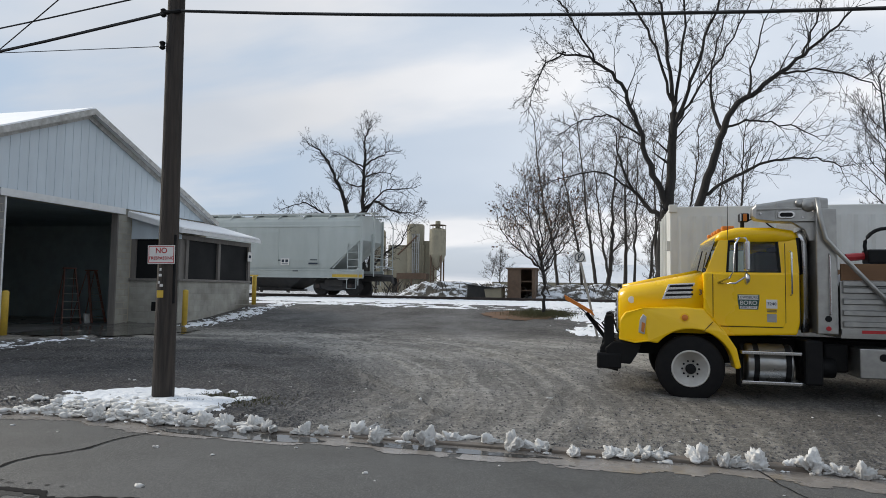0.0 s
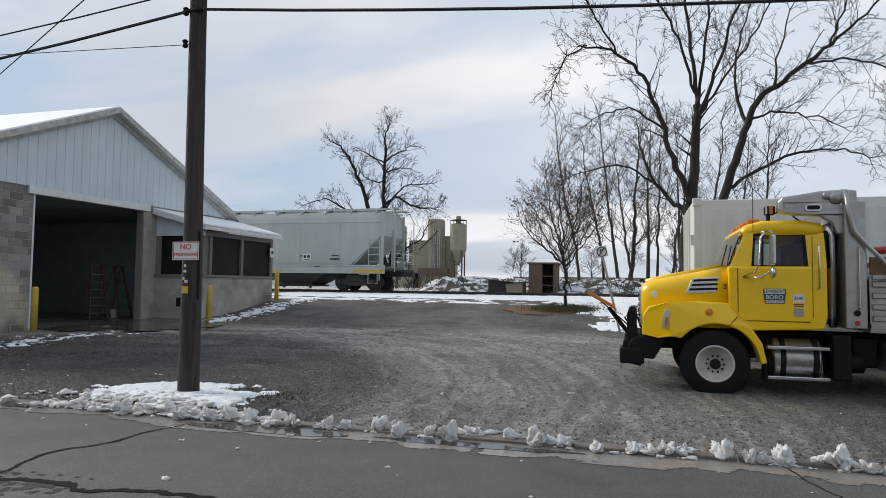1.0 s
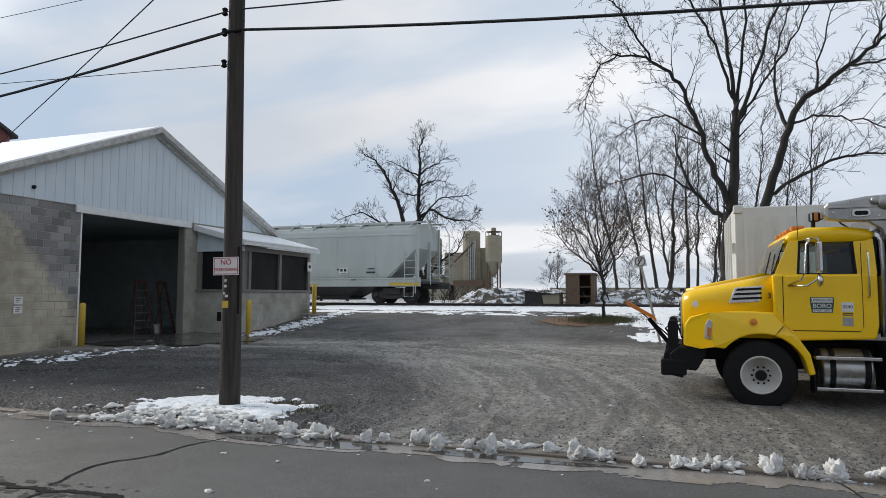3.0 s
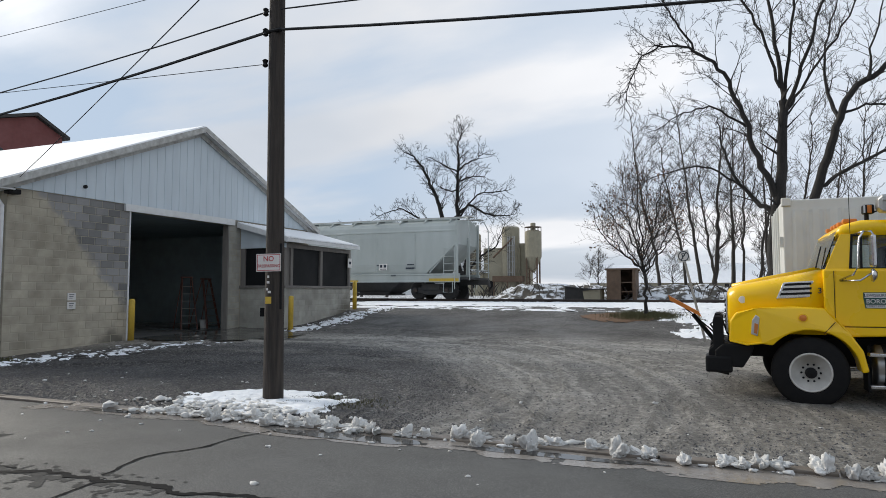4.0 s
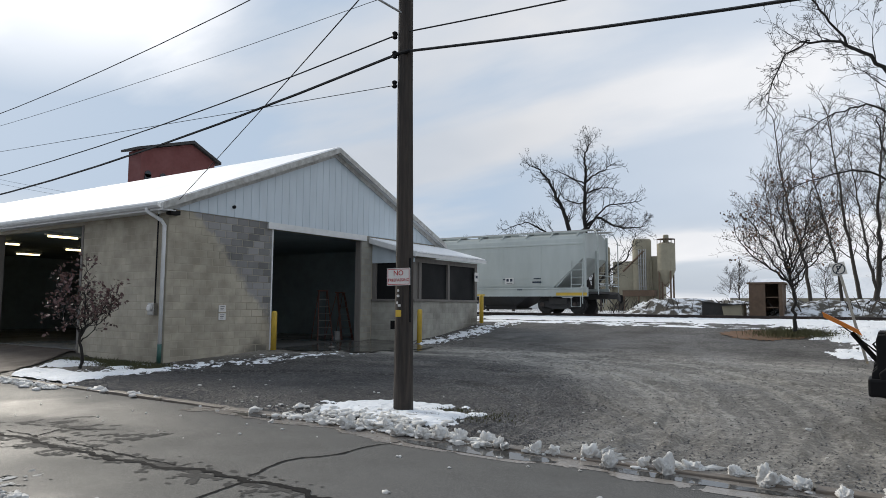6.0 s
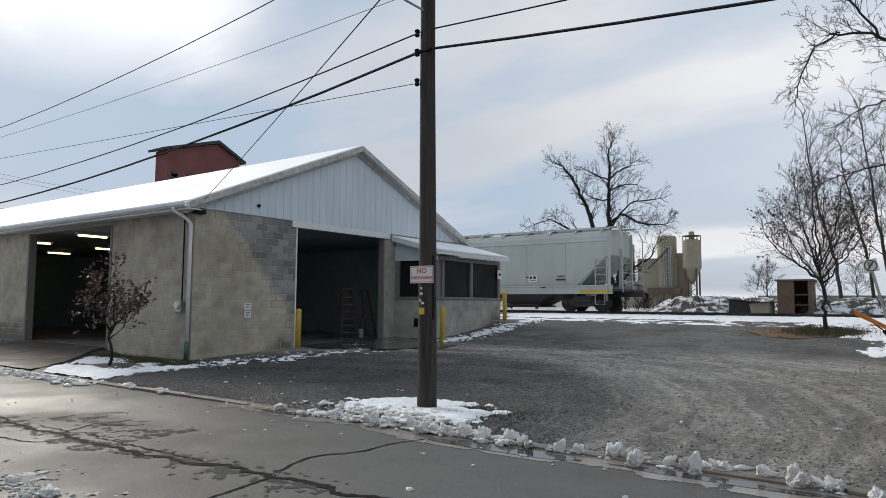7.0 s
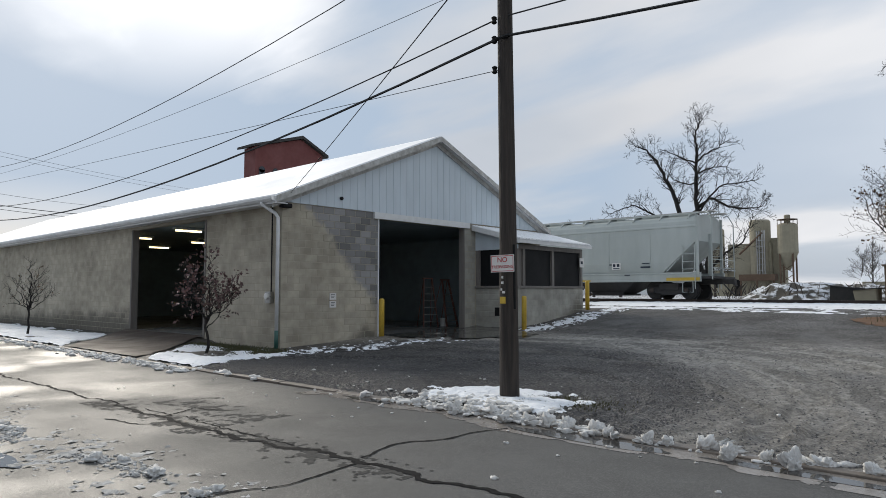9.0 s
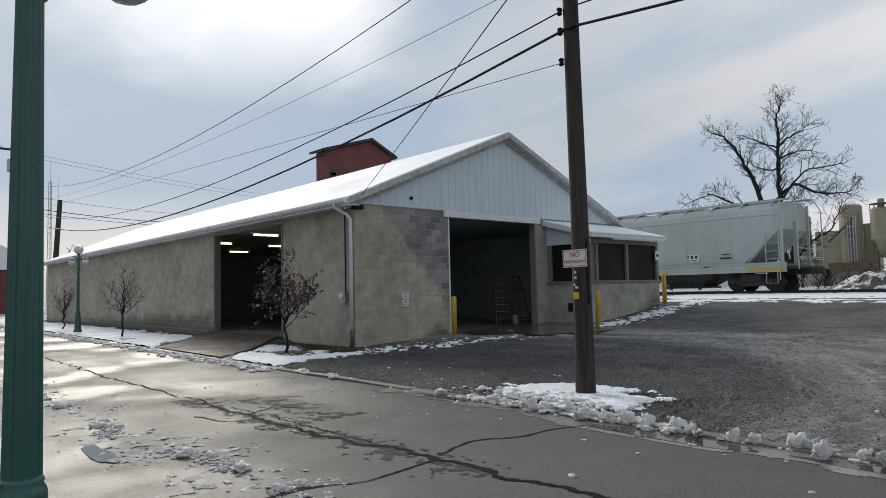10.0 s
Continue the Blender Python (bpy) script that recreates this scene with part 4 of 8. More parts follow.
    # cab: lower body, pillars, roof, glass
    cy0, cy1 = yc - 1.12, yc + 1.12
    low = prism([(1.30, 1.02), (1.62, 0.98), (2.58, 1.02), (2.62, 1.20), (2.62, 1.93), (1.30, 1.93)], cy0, cy1, "y")
    cab = P("cab", low, M_TRUCK, "yellow cab with a dark interior", bevel=0.03)
    roof_s = []
    for x, hw, z0, z1 in ((1.50, 0.98, 2.43, 2.49), (1.58, 1.02, 2.40, 2.56), (1.80, 1.04, 2.39, 2.615), (2.3, 1.04, 2.39, 2.61), (2.56, 1.03, 2.40, 2.57), (2.62, 1.0, 2.42, 2.50)):
        roof_s.append(rounded(x, yc, hw, z0, z1, min(0.09, (z1 - z0) * 0.8)))
    P("cab_roof", loft(roof_s), M_TRUCK, smooth=True)
    for s in (-1, 1):
        yb, yt = yc + s * 1.09, yc + s * 1.03

        def pillar(xa0, xa1, xb0, xb1):
            """Two ends of an upright: lower xa0..xa1, upper xb0..xb1."""
            q = s * 0.05
            return loft([[(xa0, yb, 1.92), (xa1, yb, 1.92), (xa1, yb - q, 1.92), (xa0, yb - q, 1.92)], [(xb0, yt, 2.42), (xb1, yt, 2.42), (xb1, yt - q, 2.42), (xb0, yt - q, 2.42)]])
        P("pillar", pillar(1.33, 1.64, 1.54, 1.68), M_TRUCK)
        P("pillar", pillar(2.36, 2.62, 2.33, 2.60), M_TRUCK)
        g = loft([[(1.64, yb - s * 0.03, 1.92), (2.36, yb - s * 0.03, 1.92), (2.36, yb - s * 0.036, 1.92), (1.64, yb - s * 0.036, 1.92)], [(1.68, yt - s * 0.03, 2.41), (2.33, yt - s * 0.03, 2.41), (2.33, yt - s * 0.036, 2.41), (1.68, yt - s * 0.036, 2.41)]])
        P("side_window", g, M_CLEAR, "clear side window in a black seal")

        def seal(xa0, xa1, za, xb0, xb1, zb):
            """A flat black bar on the tilted side, from height za to zb."""
            ya, yb2 = (yb + (yt - yb) * (q - 1.92) / 0.5 for q in (za, zb))
            o0, o1 = s * 0.004, -s * 0.045
            return loft([[(xa0, ya + o0, za), (xa1, ya + o0, za), (xa1, ya + o1, za), (xa0, ya + o1, za)], [(xb0, yb2 + o0, zb), (xb1, yb2 + o0, zb), (xb1, yb2 + o1, zb), (xb0, yb2 + o1, zb)]])
        P("window_seal", seal(1.62, 2.38, 1.895, 1.62, 2.38, 1.93), M_BLACK)
        P("window_seal", seal(1.66, 2.36, 2.385, 1.66, 2.36, 2.415), M_BLACK)
        P("window_seal", seal(1.62, 1.655, 1.93, 1.66, 1.69, 2.385), M_BLACK)
        P("window_seal", seal(2.345, 2.38, 1.93, 2.325, 2.355, 2.385), M_BLACK)
        P("window_post", seal(1.76, 1.785, 1.93, 1.78, 1.80, 2.385), M_BLACK)
        yd = yc + s * 1.12
        door = P("door", prism([(1.43, 1.17), (1.55, 1.13), (2.38, 1.13), (2.42, 1.2), (2.42, 1.90), (1.45, 1.90)], *sorted((yd, yd + s * 0.014)), "y"), M_TRUCK, "yellow cab door with a town decal", bevel=0.006)
        for x0, x1, z0, z1 in ((1.425, 1.434, 1.16, 1.90), (2.42, 2.429, 1.19, 2.36), (1.54, 2.39, 1.118, 1.127)):
            P("door_gap", box(x0, x1, *sorted((yd - s * 0.004, yd + s * 0.0045)), z0, z1), M_BLACK, parent=door)
        P("grab_rail", tube([(2.50, yd, 2.24), (2.50, yd + s * 0.06, 2.22), (2.50, yd + s * 0.06, 1.62), (2.50, yd, 1.6)], 0.014, 8), M_CHROME, "chrome grab rail", smooth=True)
        # mirror
        ym = yc + s * 1.42
        P("mirror_arm", tube([(1.50, yd, 1.77), (1.62, ym, 1.84), (1.68, ym, 1.95), (1.70, ym, 2.33), (1.75, ym, 2.42), (1.84, ym, 2.42), (1.87, ym, 2.36)], 0.014, 8), M_CHROME, "chrome mirror bracket", smooth=True)
        P("mirror_arm", tube([(1.50, yd, 1.76), (1.70, ym, 1.76), (1.86, ym, 1.88)], 0.013, 8), M_CHROME, smooth=True)
        P("mirror_arm", tube([(1.70, yd - s * 0.07, 2.41), (1.76, ym, 2.42)], 0.013, 8), M_CHROME, smooth=True)
        mirror = P("mirror", box(1.82, 1.885, ym - 0.10, ym + 0.10, 1.94, 2.37), M_CHROME, "tall chrome mirror", bevel=0.025)
        P("convex_mirror", lathe([(0.085, 0), (0.09, 0.02), (0.05, 0.06), (0.01, 0.07)], 18, "x", (1.83, ym, 1.83)), M_CHROME, smooth=True)
        # door decal and notice
        yq = yd + s * 0.016
        P("decal", prism([(1.77, 1.60), (2.07, 1.60), (2.07, 1.52), (2.05, 1.38), (1.79, 1.38), (1.77, 1.52)], *sorted((yq, yq + s * 0.002)), "y"), M_DECAL, parent=door)
        P("decal_panel", prism([(1.785, 1.59), (2.055, 1.59), (2.055, 1.525), (1.785, 1.525)], *sorted((yq + s * 0.002, yq + s * 0.004)), "y"), M_SIGN, parent=door)
        P("decal_panel", prism([(1.80, 1.43), (2.04, 1.43), (2.035, 1.39), (1.805, 1.39)], *sorted((yq + s * 0.002, yq + s * 0.004)), "y"), M_SIGN, parent=door)
        P("notice", prism([(2.16, 1.40), (2.31, 1.40), (2.31, 1.53), (2.16, 1.53)], *sorted((yq, yq + s * 0.003)), "y"), M_SIGN, "white paper notice", parent=door)
        P("notice", prism([(2.17, 1.20), (2.30, 1.20), (2.30, 1.32), (2.17, 1.32)], *sorted((yq, yq + s * 0.003)), "y"), M_ALU, "grey sticker", parent=door)
        for zz in (1.345, 1.37):
            P("notice_line", box(2.17, 2.30, *sorted((yq, yq + s * 0.002)), zz, zz + 0.014), M_INK, parent=door)
        if s < 0:
            at = pose(0, 0, 0, 90, 0, 0)
            for text, size, xx, z, mt in (("LEWISBURG", 0.052, 1.92, 1.557, M_INK), ("BORO", 0.085, 1.92, 1.475, M_SIGN), ("STREET DEPT.", 0.036, 1.92, 1.41, M_INK), ("3240", 0.062, 2.235, 1.465, M_INK)):
                lettering("lettering", text, size, Matrix.Translation(Vector((xx, yq - 0.0052, z)) - base) @ at, mt, door)
        # steps and tank
        if s < 0:
            tank = P("fuel_tank", lathe([(0.05, 1.90), (0.27, 1.90), (0.29, 1.93), (0.29, 2.50), (0.27, 2.53), (0.05, 2.53)], 28, "x", (0, yc - 0.86, 0.58)), M_ALU, "polished round fuel tank", smooth=True)
            for xx in (1.99, 2.42):
                P("strap", lathe([(0.297, xx), (0.297, xx + 0.075)], 28, "x", (0, yc - 0.86, 0.58)), M_BLACK, parent=tank)
        yst = yc + s * 1.16
        for z, x0, x1 in ((0.76, 1.80, 2.60), (0.33, 1.80, 2.60)):
            P("step", box(x0, x1, yst - 0.1, yst + 0.1, z - 0.03, z + 0.02), M_CHROME, "bright ribbed step", bevel=0.01)
        for xx in (1.86, 2.54):
            P("step_bracket", box(xx - 0.02, xx + 0.02, *sorted((yst - s * 0.32, yst - s * 0.27)), 0.33, 0.85), M_BLACK)
        P("mud_flap", box(1.78, 1.80, *sorted((yc + s * 0.85, yc + s * 1.2)), 0.25, 0.62), M_BLACK)
    P("cab_back", box(2.60, 2.64, cy0 + 0.08, cy1 - 0.08, 1.9, 2.45), M_BLACK, "dark rear cab wall")
    wsh = loft([[(1.30, yc - 1.03, 1.93), (1.30, yc + 1.03, 1.93), (1.315, yc + 1.03, 1.93), (1.315, yc - 1.03, 1.93)], [(1.50, yc - 0.97, 2.47), (1.50, yc + 0.97, 2.47), (1.515, yc + 0.97, 2.47), (1.515, yc - 0.97, 2.47)]])
    P("windscreen", wsh, M_CLEAR, "raked clear windscreen")
    P("wiper", tube([(1.27, yc - 0.6, 1.96), (1.40, yc - 0.15, 2.3)], 0.01, 5), M_BLACK)
    P("seat", box(2.05, 2.5, yc - 0.95, yc - 0.45, 1.5, 2.25), M_BLACK, "dark cab seat", bevel=0.06)
    # black plate over the cab body, in place of the shade inside
    P("cab_shade_plate", box(1.36, 2.58, yc - 1.06, yc + 1.06, 1.932, 1.945), M_BLACK, "added black plate at sill height, standing in for the shade inside the cab")
    P("dashboard", box(1.34, 1.62, yc - 1.0, yc + 1.0, 1.8, 2.0), M_BLACK, bevel=0.04)
    # roof lamps
    for dy in (-0.8, -0.3, 0.0, 0.3, 0.8):
        P("clearance_lamp", box(1.60, 1.78, yc + dy - 0.07, yc + dy + 0.07, 2.585, 2.65), M_ORANGE, "orange clearance lamp", bevel=0.02)
    beacon = P("beacon", box(1.85, 1.99, yc - 0.90, yc - 0.74, 2.71, 2.84), M_BLACK, "amber and black warning beacon on a bracket", bevel=0.02)
    P("beacon_lens", box(1.90, 1.955, yc - 0.912, yc - 0.728, 2.72, 2.83), M_ORANGE, "amber lens", parent=beacon, bevel=0.008)
    P("beacon_lens", box(1.855, 1.875, yc - 0.91, yc - 0.73, 2.72, 2.83), M_CHROME, parent=beacon)
    P("beacon_bracket", tube([(1.9, yc - 0.82, 2.56), (1.9, yc - 0.82, 2.72)], 0.03, 8), M_BLACK)
    P("beacon_cable", tube([(2.0, yc - 0.8, 2.74), (2.15, yc - 0.8, 2.80), (2.28, yc - 0.8, 2.66), (2.4, yc - 0.8, 2.58)], 0.012, 6), M_BLACK)
    P("antenna", tube([(1.66, yc - 1.02, 2.3), (1.655, yc - 1.04, 3.1)], 0.005, 5), M_BLACK)
    # frame and plough gear
    P("chassis", box(0.05, 8.4, yc - 0.45, yc - 0.25, 0.62, 0.92), M_BLACK)
    P("chassis", box(0.05, 8.4, yc + 0.25, yc + 0.45, 0.62, 0.92), M_BLACK)
    P("axle", tube([(1.11, yc - 0.95, 0.5), (1.11, yc + 0.95, 0.5)], 0.07, 10), M_BLACK)
    bump = prism([(-0.12, 0.52), (0.24, 0.50), (0.36, 0.70), (0.40, 0.84), (-0.02, 0.84), (-0.14, 0.74)], yc - 1.1, yc + 1.1, "y")
    plough = P("plough_mount", bump, M_BLACK, "black steel plough hitch in front of the bumper", bevel=0.02)
    for dy in (-1.02, -0.55, 0.45, 0.95):
        P("hitch_plate", prism([(-0.24, 0.44), (0.05, 0.38), (0.05, 0.84), (-0.01, 0.86), (-0.01, 1.20), (-0.05, 1.24), (-0.14, 1.24), (-0.16, 1.18), (-0.16, 0.80), (-0.22, 0.74)], yc + dy - 0.03, yc + dy + 0.03, "y"), M_BLACK, parent=plough, bevel=0.008)
    P("hitch_box", box(-0.27, 0.10, yc - 1.12, yc - 0.6, 0.42, 0.66), M_BLACK, parent=plough, bevel=0.03)
    P("lift_arm", loft([[(-0.12, yc - 0.75, 0.95), (-0.02, yc - 0.75, 0.90), (-0.02, yc - 0.65, 0.90), (-0.12, yc - 0.65, 0.95)], [(-0.62, yc - 0.75, 1.42), (-0.56, yc - 0.75, 1.34), (-0.56, yc - 0.65, 1.34), (-0.62, yc - 0.65, 1.42)]]), M_BLACK, "black lift arm", parent=plough)
    P("arm_tip", loft([[(-0.36, yc - 0.77, 1.30), (-0.32, yc - 0.77, 1.22), (-0.32, yc - 0.63, 1.22), (-0.36, yc - 0.63, 1.30)], [(-0.80, yc - 0.77, 1.55), (-0.78, yc - 0.77, 1.47), (-0.78, yc - 0.63, 1.47), (-0.80, yc - 0.63, 1.55)]]), M_ORANGE, "orange painted arm end", parent=plough)
    P("hydraulic_ram", tube([(-0.1, yc - 0.6, 0.8), (-0.45, yc - 0.6, 1.26)], 0.035, 10), M_BLACK, parent=plough)
    P("hose", tube([(0.0, yc - 0.5, 0.8), (-0.2, yc - 0.5, 1.1), (-0.05, yc - 0.5, 1.25), (0.05, yc - 0.5, 0.95)], 0.016, 7), M_BLACK, parent=plough)
    # behind the cab
    for s in (-1, 1):
        P("exhaust_pipe", tube([(2.72, yc + s * 0.95, 1.05), (2.72, yc + s * 0.95, 2.05), (2.70, yc + s * 0.98, 2.4), (2.63, yc + s * 0.98, 2.55)], 0.055, 12), M_CHROME, "bright pipe behind the cab", smooth=True)
    P("air_tank", lathe([(0.03, 2.66), (0.15, 2.68), (0.15, 3.1), (0.03, 3.12)], 18, "x", (0, yc - 0.9, 0.55)), M_BLACK, smooth=True)
    # dump body
    b0, b1 = 2.82, 8.3
    body = P("dump_body", box(b0 + 0.3, b1, yc - 1.2, yc + 1.2, 1.0, 1.12), M_ALU, "dull aluminium dump body with ribbed sides")
    P("headboard", box(b0, b0 + 0.27, yc - 1.22, yc + 1.22, 1.05, 2.86), M_ALU, "tall aluminium headboard", bevel=0.015, parent=body)
    for s in (-1, 1):
        P("side_panel", box(b0 + 0.3, b1, *sorted((yc + s * 1.16, yc + s * 1.2)), 1.12, 1.80), M_ALU, "aluminium side panel", parent=body)
        for z in (1.20, 1.36, 1.52, 1.68, 1.78):
            P("side_rib", prism([(yc + s * 1.2, z - 0.045), (yc + s * 1.25, z - 0.03), (yc + s * 1.25, z + 0.03), (yc + s * 1.2, z + 0.045)], b0 + 0.33, b1 - 0.02), M_ALU, parent=body)
        for xx in (4.4, 5.7, 7.0):
            P("stake", box(xx, xx + 0.12, *sorted((yc + s * 1.2, yc + s * 1.27)), 1.05, 1.82), M_ALU, parent=body, bevel=0.01)
        P("side_board", box(b0 + 0.32, b1, *sorted((yc + s * 1.14, yc + s * 1.18)), 1.815, 2.06), M_BOARD, "brown wooden side board", parent=body)
        P("reflector", box(b0 + 0.55, b0 + 1.0, *sorted((yc + s * 1.252, yc + s * 1.256)), 1.075, 1.12), M_RED, "red and white reflective tape", parent=body)
        P("reflector", box(b0 + 1.0, b0 + 1.3, *sorted((yc + s * 1.252, yc + s * 1.256)), 1.075, 1.12), M_SIGN, parent=body)
        P("lower_rail", box(b0 + 0.3, b1, *sorted((yc + s * 1.2, yc + s * 1.25)), 1.05, 1.13), M_ALU, parent=body)
        P("headboard_grab", tube([(b0 + 0.16, yc + s * 1.22, 2.2), (b0 + 0.16, yc + s * 1.26, 2.18), (b0 + 0.16, yc + s * 1.26, 1.35), (b0 + 0.16, yc + s * 1.22, 1.33)], 0.012, 7), M_CHROME, parent=body)
        P("side_lamp", lathe([(0.045, 0), (0.04, s * 0.02)], 14, "y", (b0 + 0.14, yc + s * 1.22, 1.27)), M_BLACK, parent=body)
        P("side_lamp", lathe([(0.035, 0), (0.03, s * 0.02)], 14, "y", (b0 + 0.14, yc + s * 1.22, 1.13)), M_RED, "red marker lamp", parent=body)
    P("tailgate", box(b1, b1 + 0.08, yc - 1.2, yc + 1.2, 1.05, 2.1), M_ALU, parent=body)
    # tarp gear over the cab
    gear = P("tarp_housing", loft([rounded(x, yc - 0.98, hw, z0, z1, 0.04) for x, hw, z0, z1 in ((2.00, 0.10, 2.77, 2.90), (2.05, 0.13, 2.72, 2.95), (2.28, 0.15, 2.69, 2.98), (2.52, 0.16, 2.68, 3.02), (2.86, 0.17, 2.68, 3.04), (3.0, 0.17, 2.70, 3.02))]), M_ALU, "cast aluminium tarp arm housing", bevel=0.008)
    P("housing_rib", box(2.30, 2.33, yc - 1.145, yc - 1.125, 2.72, 2.97), M_ALU, parent=gear, bevel=0.006)
    P("housing_rib", box(2.04, 2.84, yc - 1.152, yc - 1.128, 2.855, 2.885), M_ALU, parent=gear, bevel=0.006)
    P("slot_bezel", prism([(2.33, 2.75), (2.37, 2.725), (2.52, 2.725), (2.56, 2.75), (2.56, 2.81), (2.52, 2.835), (2.37, 2.835), (2.33, 2.81)], yc - 1.158, yc - 1.13, "y"), M_CHROME, parent=gear, bevel=0.006)
    P("slot", prism([(2.36, 2.765), (2.38, 2.75), (2.51, 2.75), (2.53, 2.765), (2.53, 2.795), (2.51, 2.81), (2.38, 2.81), (2.36, 2.795)], yc - 1.163, yc - 1.156, "y"), M_BLACK, parent=gear)
    P("tarp_drive", lathe([(0.02, -0.07), (0.085, -0.065), (0.10, -0.03), (0.10, 0.03), (0.02, 0.05)], 22, "y", (2.74, yc - 1.14, 2.92)), M_ALU, parent=gear, smooth=True)
    P("tarp_drive", lathe([(0.02, -0.05), (0.055, -0.045), (0.06, 0.0), (0.02, 0.04)], 18, "y", (2.62, yc - 1.14, 2.95)), M_ALU, parent=gear, smooth=True)
    for xx, zz in ((2.66, 2.74), (2.80, 2.74), (2.80, 2.82), (2.10, 2.80)):
        P("housing_bolt", lathe([(0.014, -0.02), (0.014, 0.01)], 8, "y", (xx, yc - 1.14, zz)), M_CHROME, parent=gear)
    P("tarp_roll", tube([(2.93, yc - 0.8, 2.98), (2.93, yc + 1.0, 2.98)], 0.055, 12), M_ALU, parent=gear)
    P("gear_bracket", prism([(2.52, 2.68), (2.86, 2.68), (2.82, 2.40), (2.76, 2.40), (2.70, 2.56)], yc - 1.10, yc - 1.0, "y"), M_ALU, parent=gear, bevel=0.01)
    P("heat_shield", tube([(2.74, yc - 0.72, 1.1), (2.74, yc - 0.72, 2.62)], 0.095, 16), M_ALU, "dull round exhaust shield", smooth=True)
    P("tarp_arm", tube([(b0 + 0.01, yc - 1.26, 3.0), (b0 + 0.03, yc - 1.29, 2.75), (b0 + 0.10, yc - 1.29, 2.42), (b0 + 0.24, yc - 1.29, 2.24), (b0 + 0.67, yc - 1.29, 1.75), (b0 + 1.2, yc - 1.29, 1.17)], 0.032, 9), M_ALU, "bent aluminium tarp arm", smooth=True)
    # load
    verts = bmesh.new()
    bmesh.ops.create_grid(verts, x_segments=40, y_segments=20, size=1.0)
    for v in verts.verts:
        x, y = v.co.x, v.co.y
        v.co = Vector((5.75 + x * 2.5, yc + y * 1.13, 1.75 + 0.42 * (1 - x * x) ** 0.5 * (1 - 0.5 * y * y) + 0.04 * noise.noise((x * 14, y * 8, 0))))
    P("salt_load", verts, M_TARP, "heap of pale grey salt", smooth=True)
    P("spreader_frame", tube([(3.5, yc - 0.2, 2.2), (4.4, yc - 0.2, 2.28), (6.4, yc - 0.2, 2.28)], 0.06, 8), M_RED, "red and white striped bar")
    loop = [(4.05 + 0.30 * math.cos(radians(a)), yc - 0.25, 2.38 + 0.27 * math.sin(radians(a))) for a in range(-30, 241, 15)]
    P("hydraulic_hose", tube(loop, 0.028, 8), M_BLACK, "coiled black hydraulic hoses", smooth=True)
    P("valve_block", box(3.75, 4.35, yc - 0.4, yc - 0.1, 2.1, 2.32), M_BLACK, bevel=0.03)
    # toolbox and mudguards
    tb = P("toolbox", box(3.36, 4.5, yc - 1.18, yc - 0.6, 0.44, 0.86), M_ALU, "bright checker-plate toolbox", bevel=0.015)
    P("toolbox_latch", lathe([(0.055, 0), (0.05, -0.02)], 14, "y", (3.66, yc - 1.18, 0.74)), M_BLACK, parent=tb)
    P("battery_box", box(2.68, 2.92, yc - 1.1, yc - 0.5, 0.30, 0.95), M_BLACK, bevel=0.03)
    P("valve_box", box(2.98, 3.30, yc - 0.9, yc - 0.4, 0.48, 0.9), M_BLACK, bevel=0.03)
    return T_


dump_truck()


# ---- railway ----
RAIL_Z, TRACK_Y = 1.24, 32.8
track = thing("railway_track", "rusty steel rails on snow-covered sleepers", "railway track", kind="structure")
for dy in (-0.72, 0.72):
    y = TRACK_Y + dy
    prof = [(y - 0.07, RAIL_Z - 0.17), (y + 0.07, RAIL_Z - 0.17), (y + 0.07, RAIL_Z - 0.155), (y + 0.015, RAIL_Z - 0.13), (y + 0.012, RAIL_Z - 0.04), (y + 0.037, RAIL_Z - 0.03), (y + 0.037, RAIL_Z), (y - 0.037, RAIL_Z), (y - 0.037, RAIL_Z - 0.03), (y - 0.012, RAIL_Z - 0.04), (y - 0.015, RAIL_Z - 0.13), (y - 0.07, RAIL_Z - 0.155)]
    part("rail", prism(prof, -120, 70), M_STEEL, track)
tie_bm = box(-0.12, 0.12, TRACK_Y - 1.3, TRACK_Y + 1.3, RAIL_Z - 0.36, RAIL_Z - 0.175)
tie_me = bpy.data.meshes.new("sleeper")
tie_bm.to_mesh(tie_me)
tie_bm.free()
tie_me.materials.append(M_WOOD_GREY)
for k in range(110):
    o = new("sleeper", tie_me)
    o.parent = track
    o.location = (-46 + 0.56 * k, 0.05 * math.sin(k * 7.1), 0.012 * math.sin(k * 3.3))


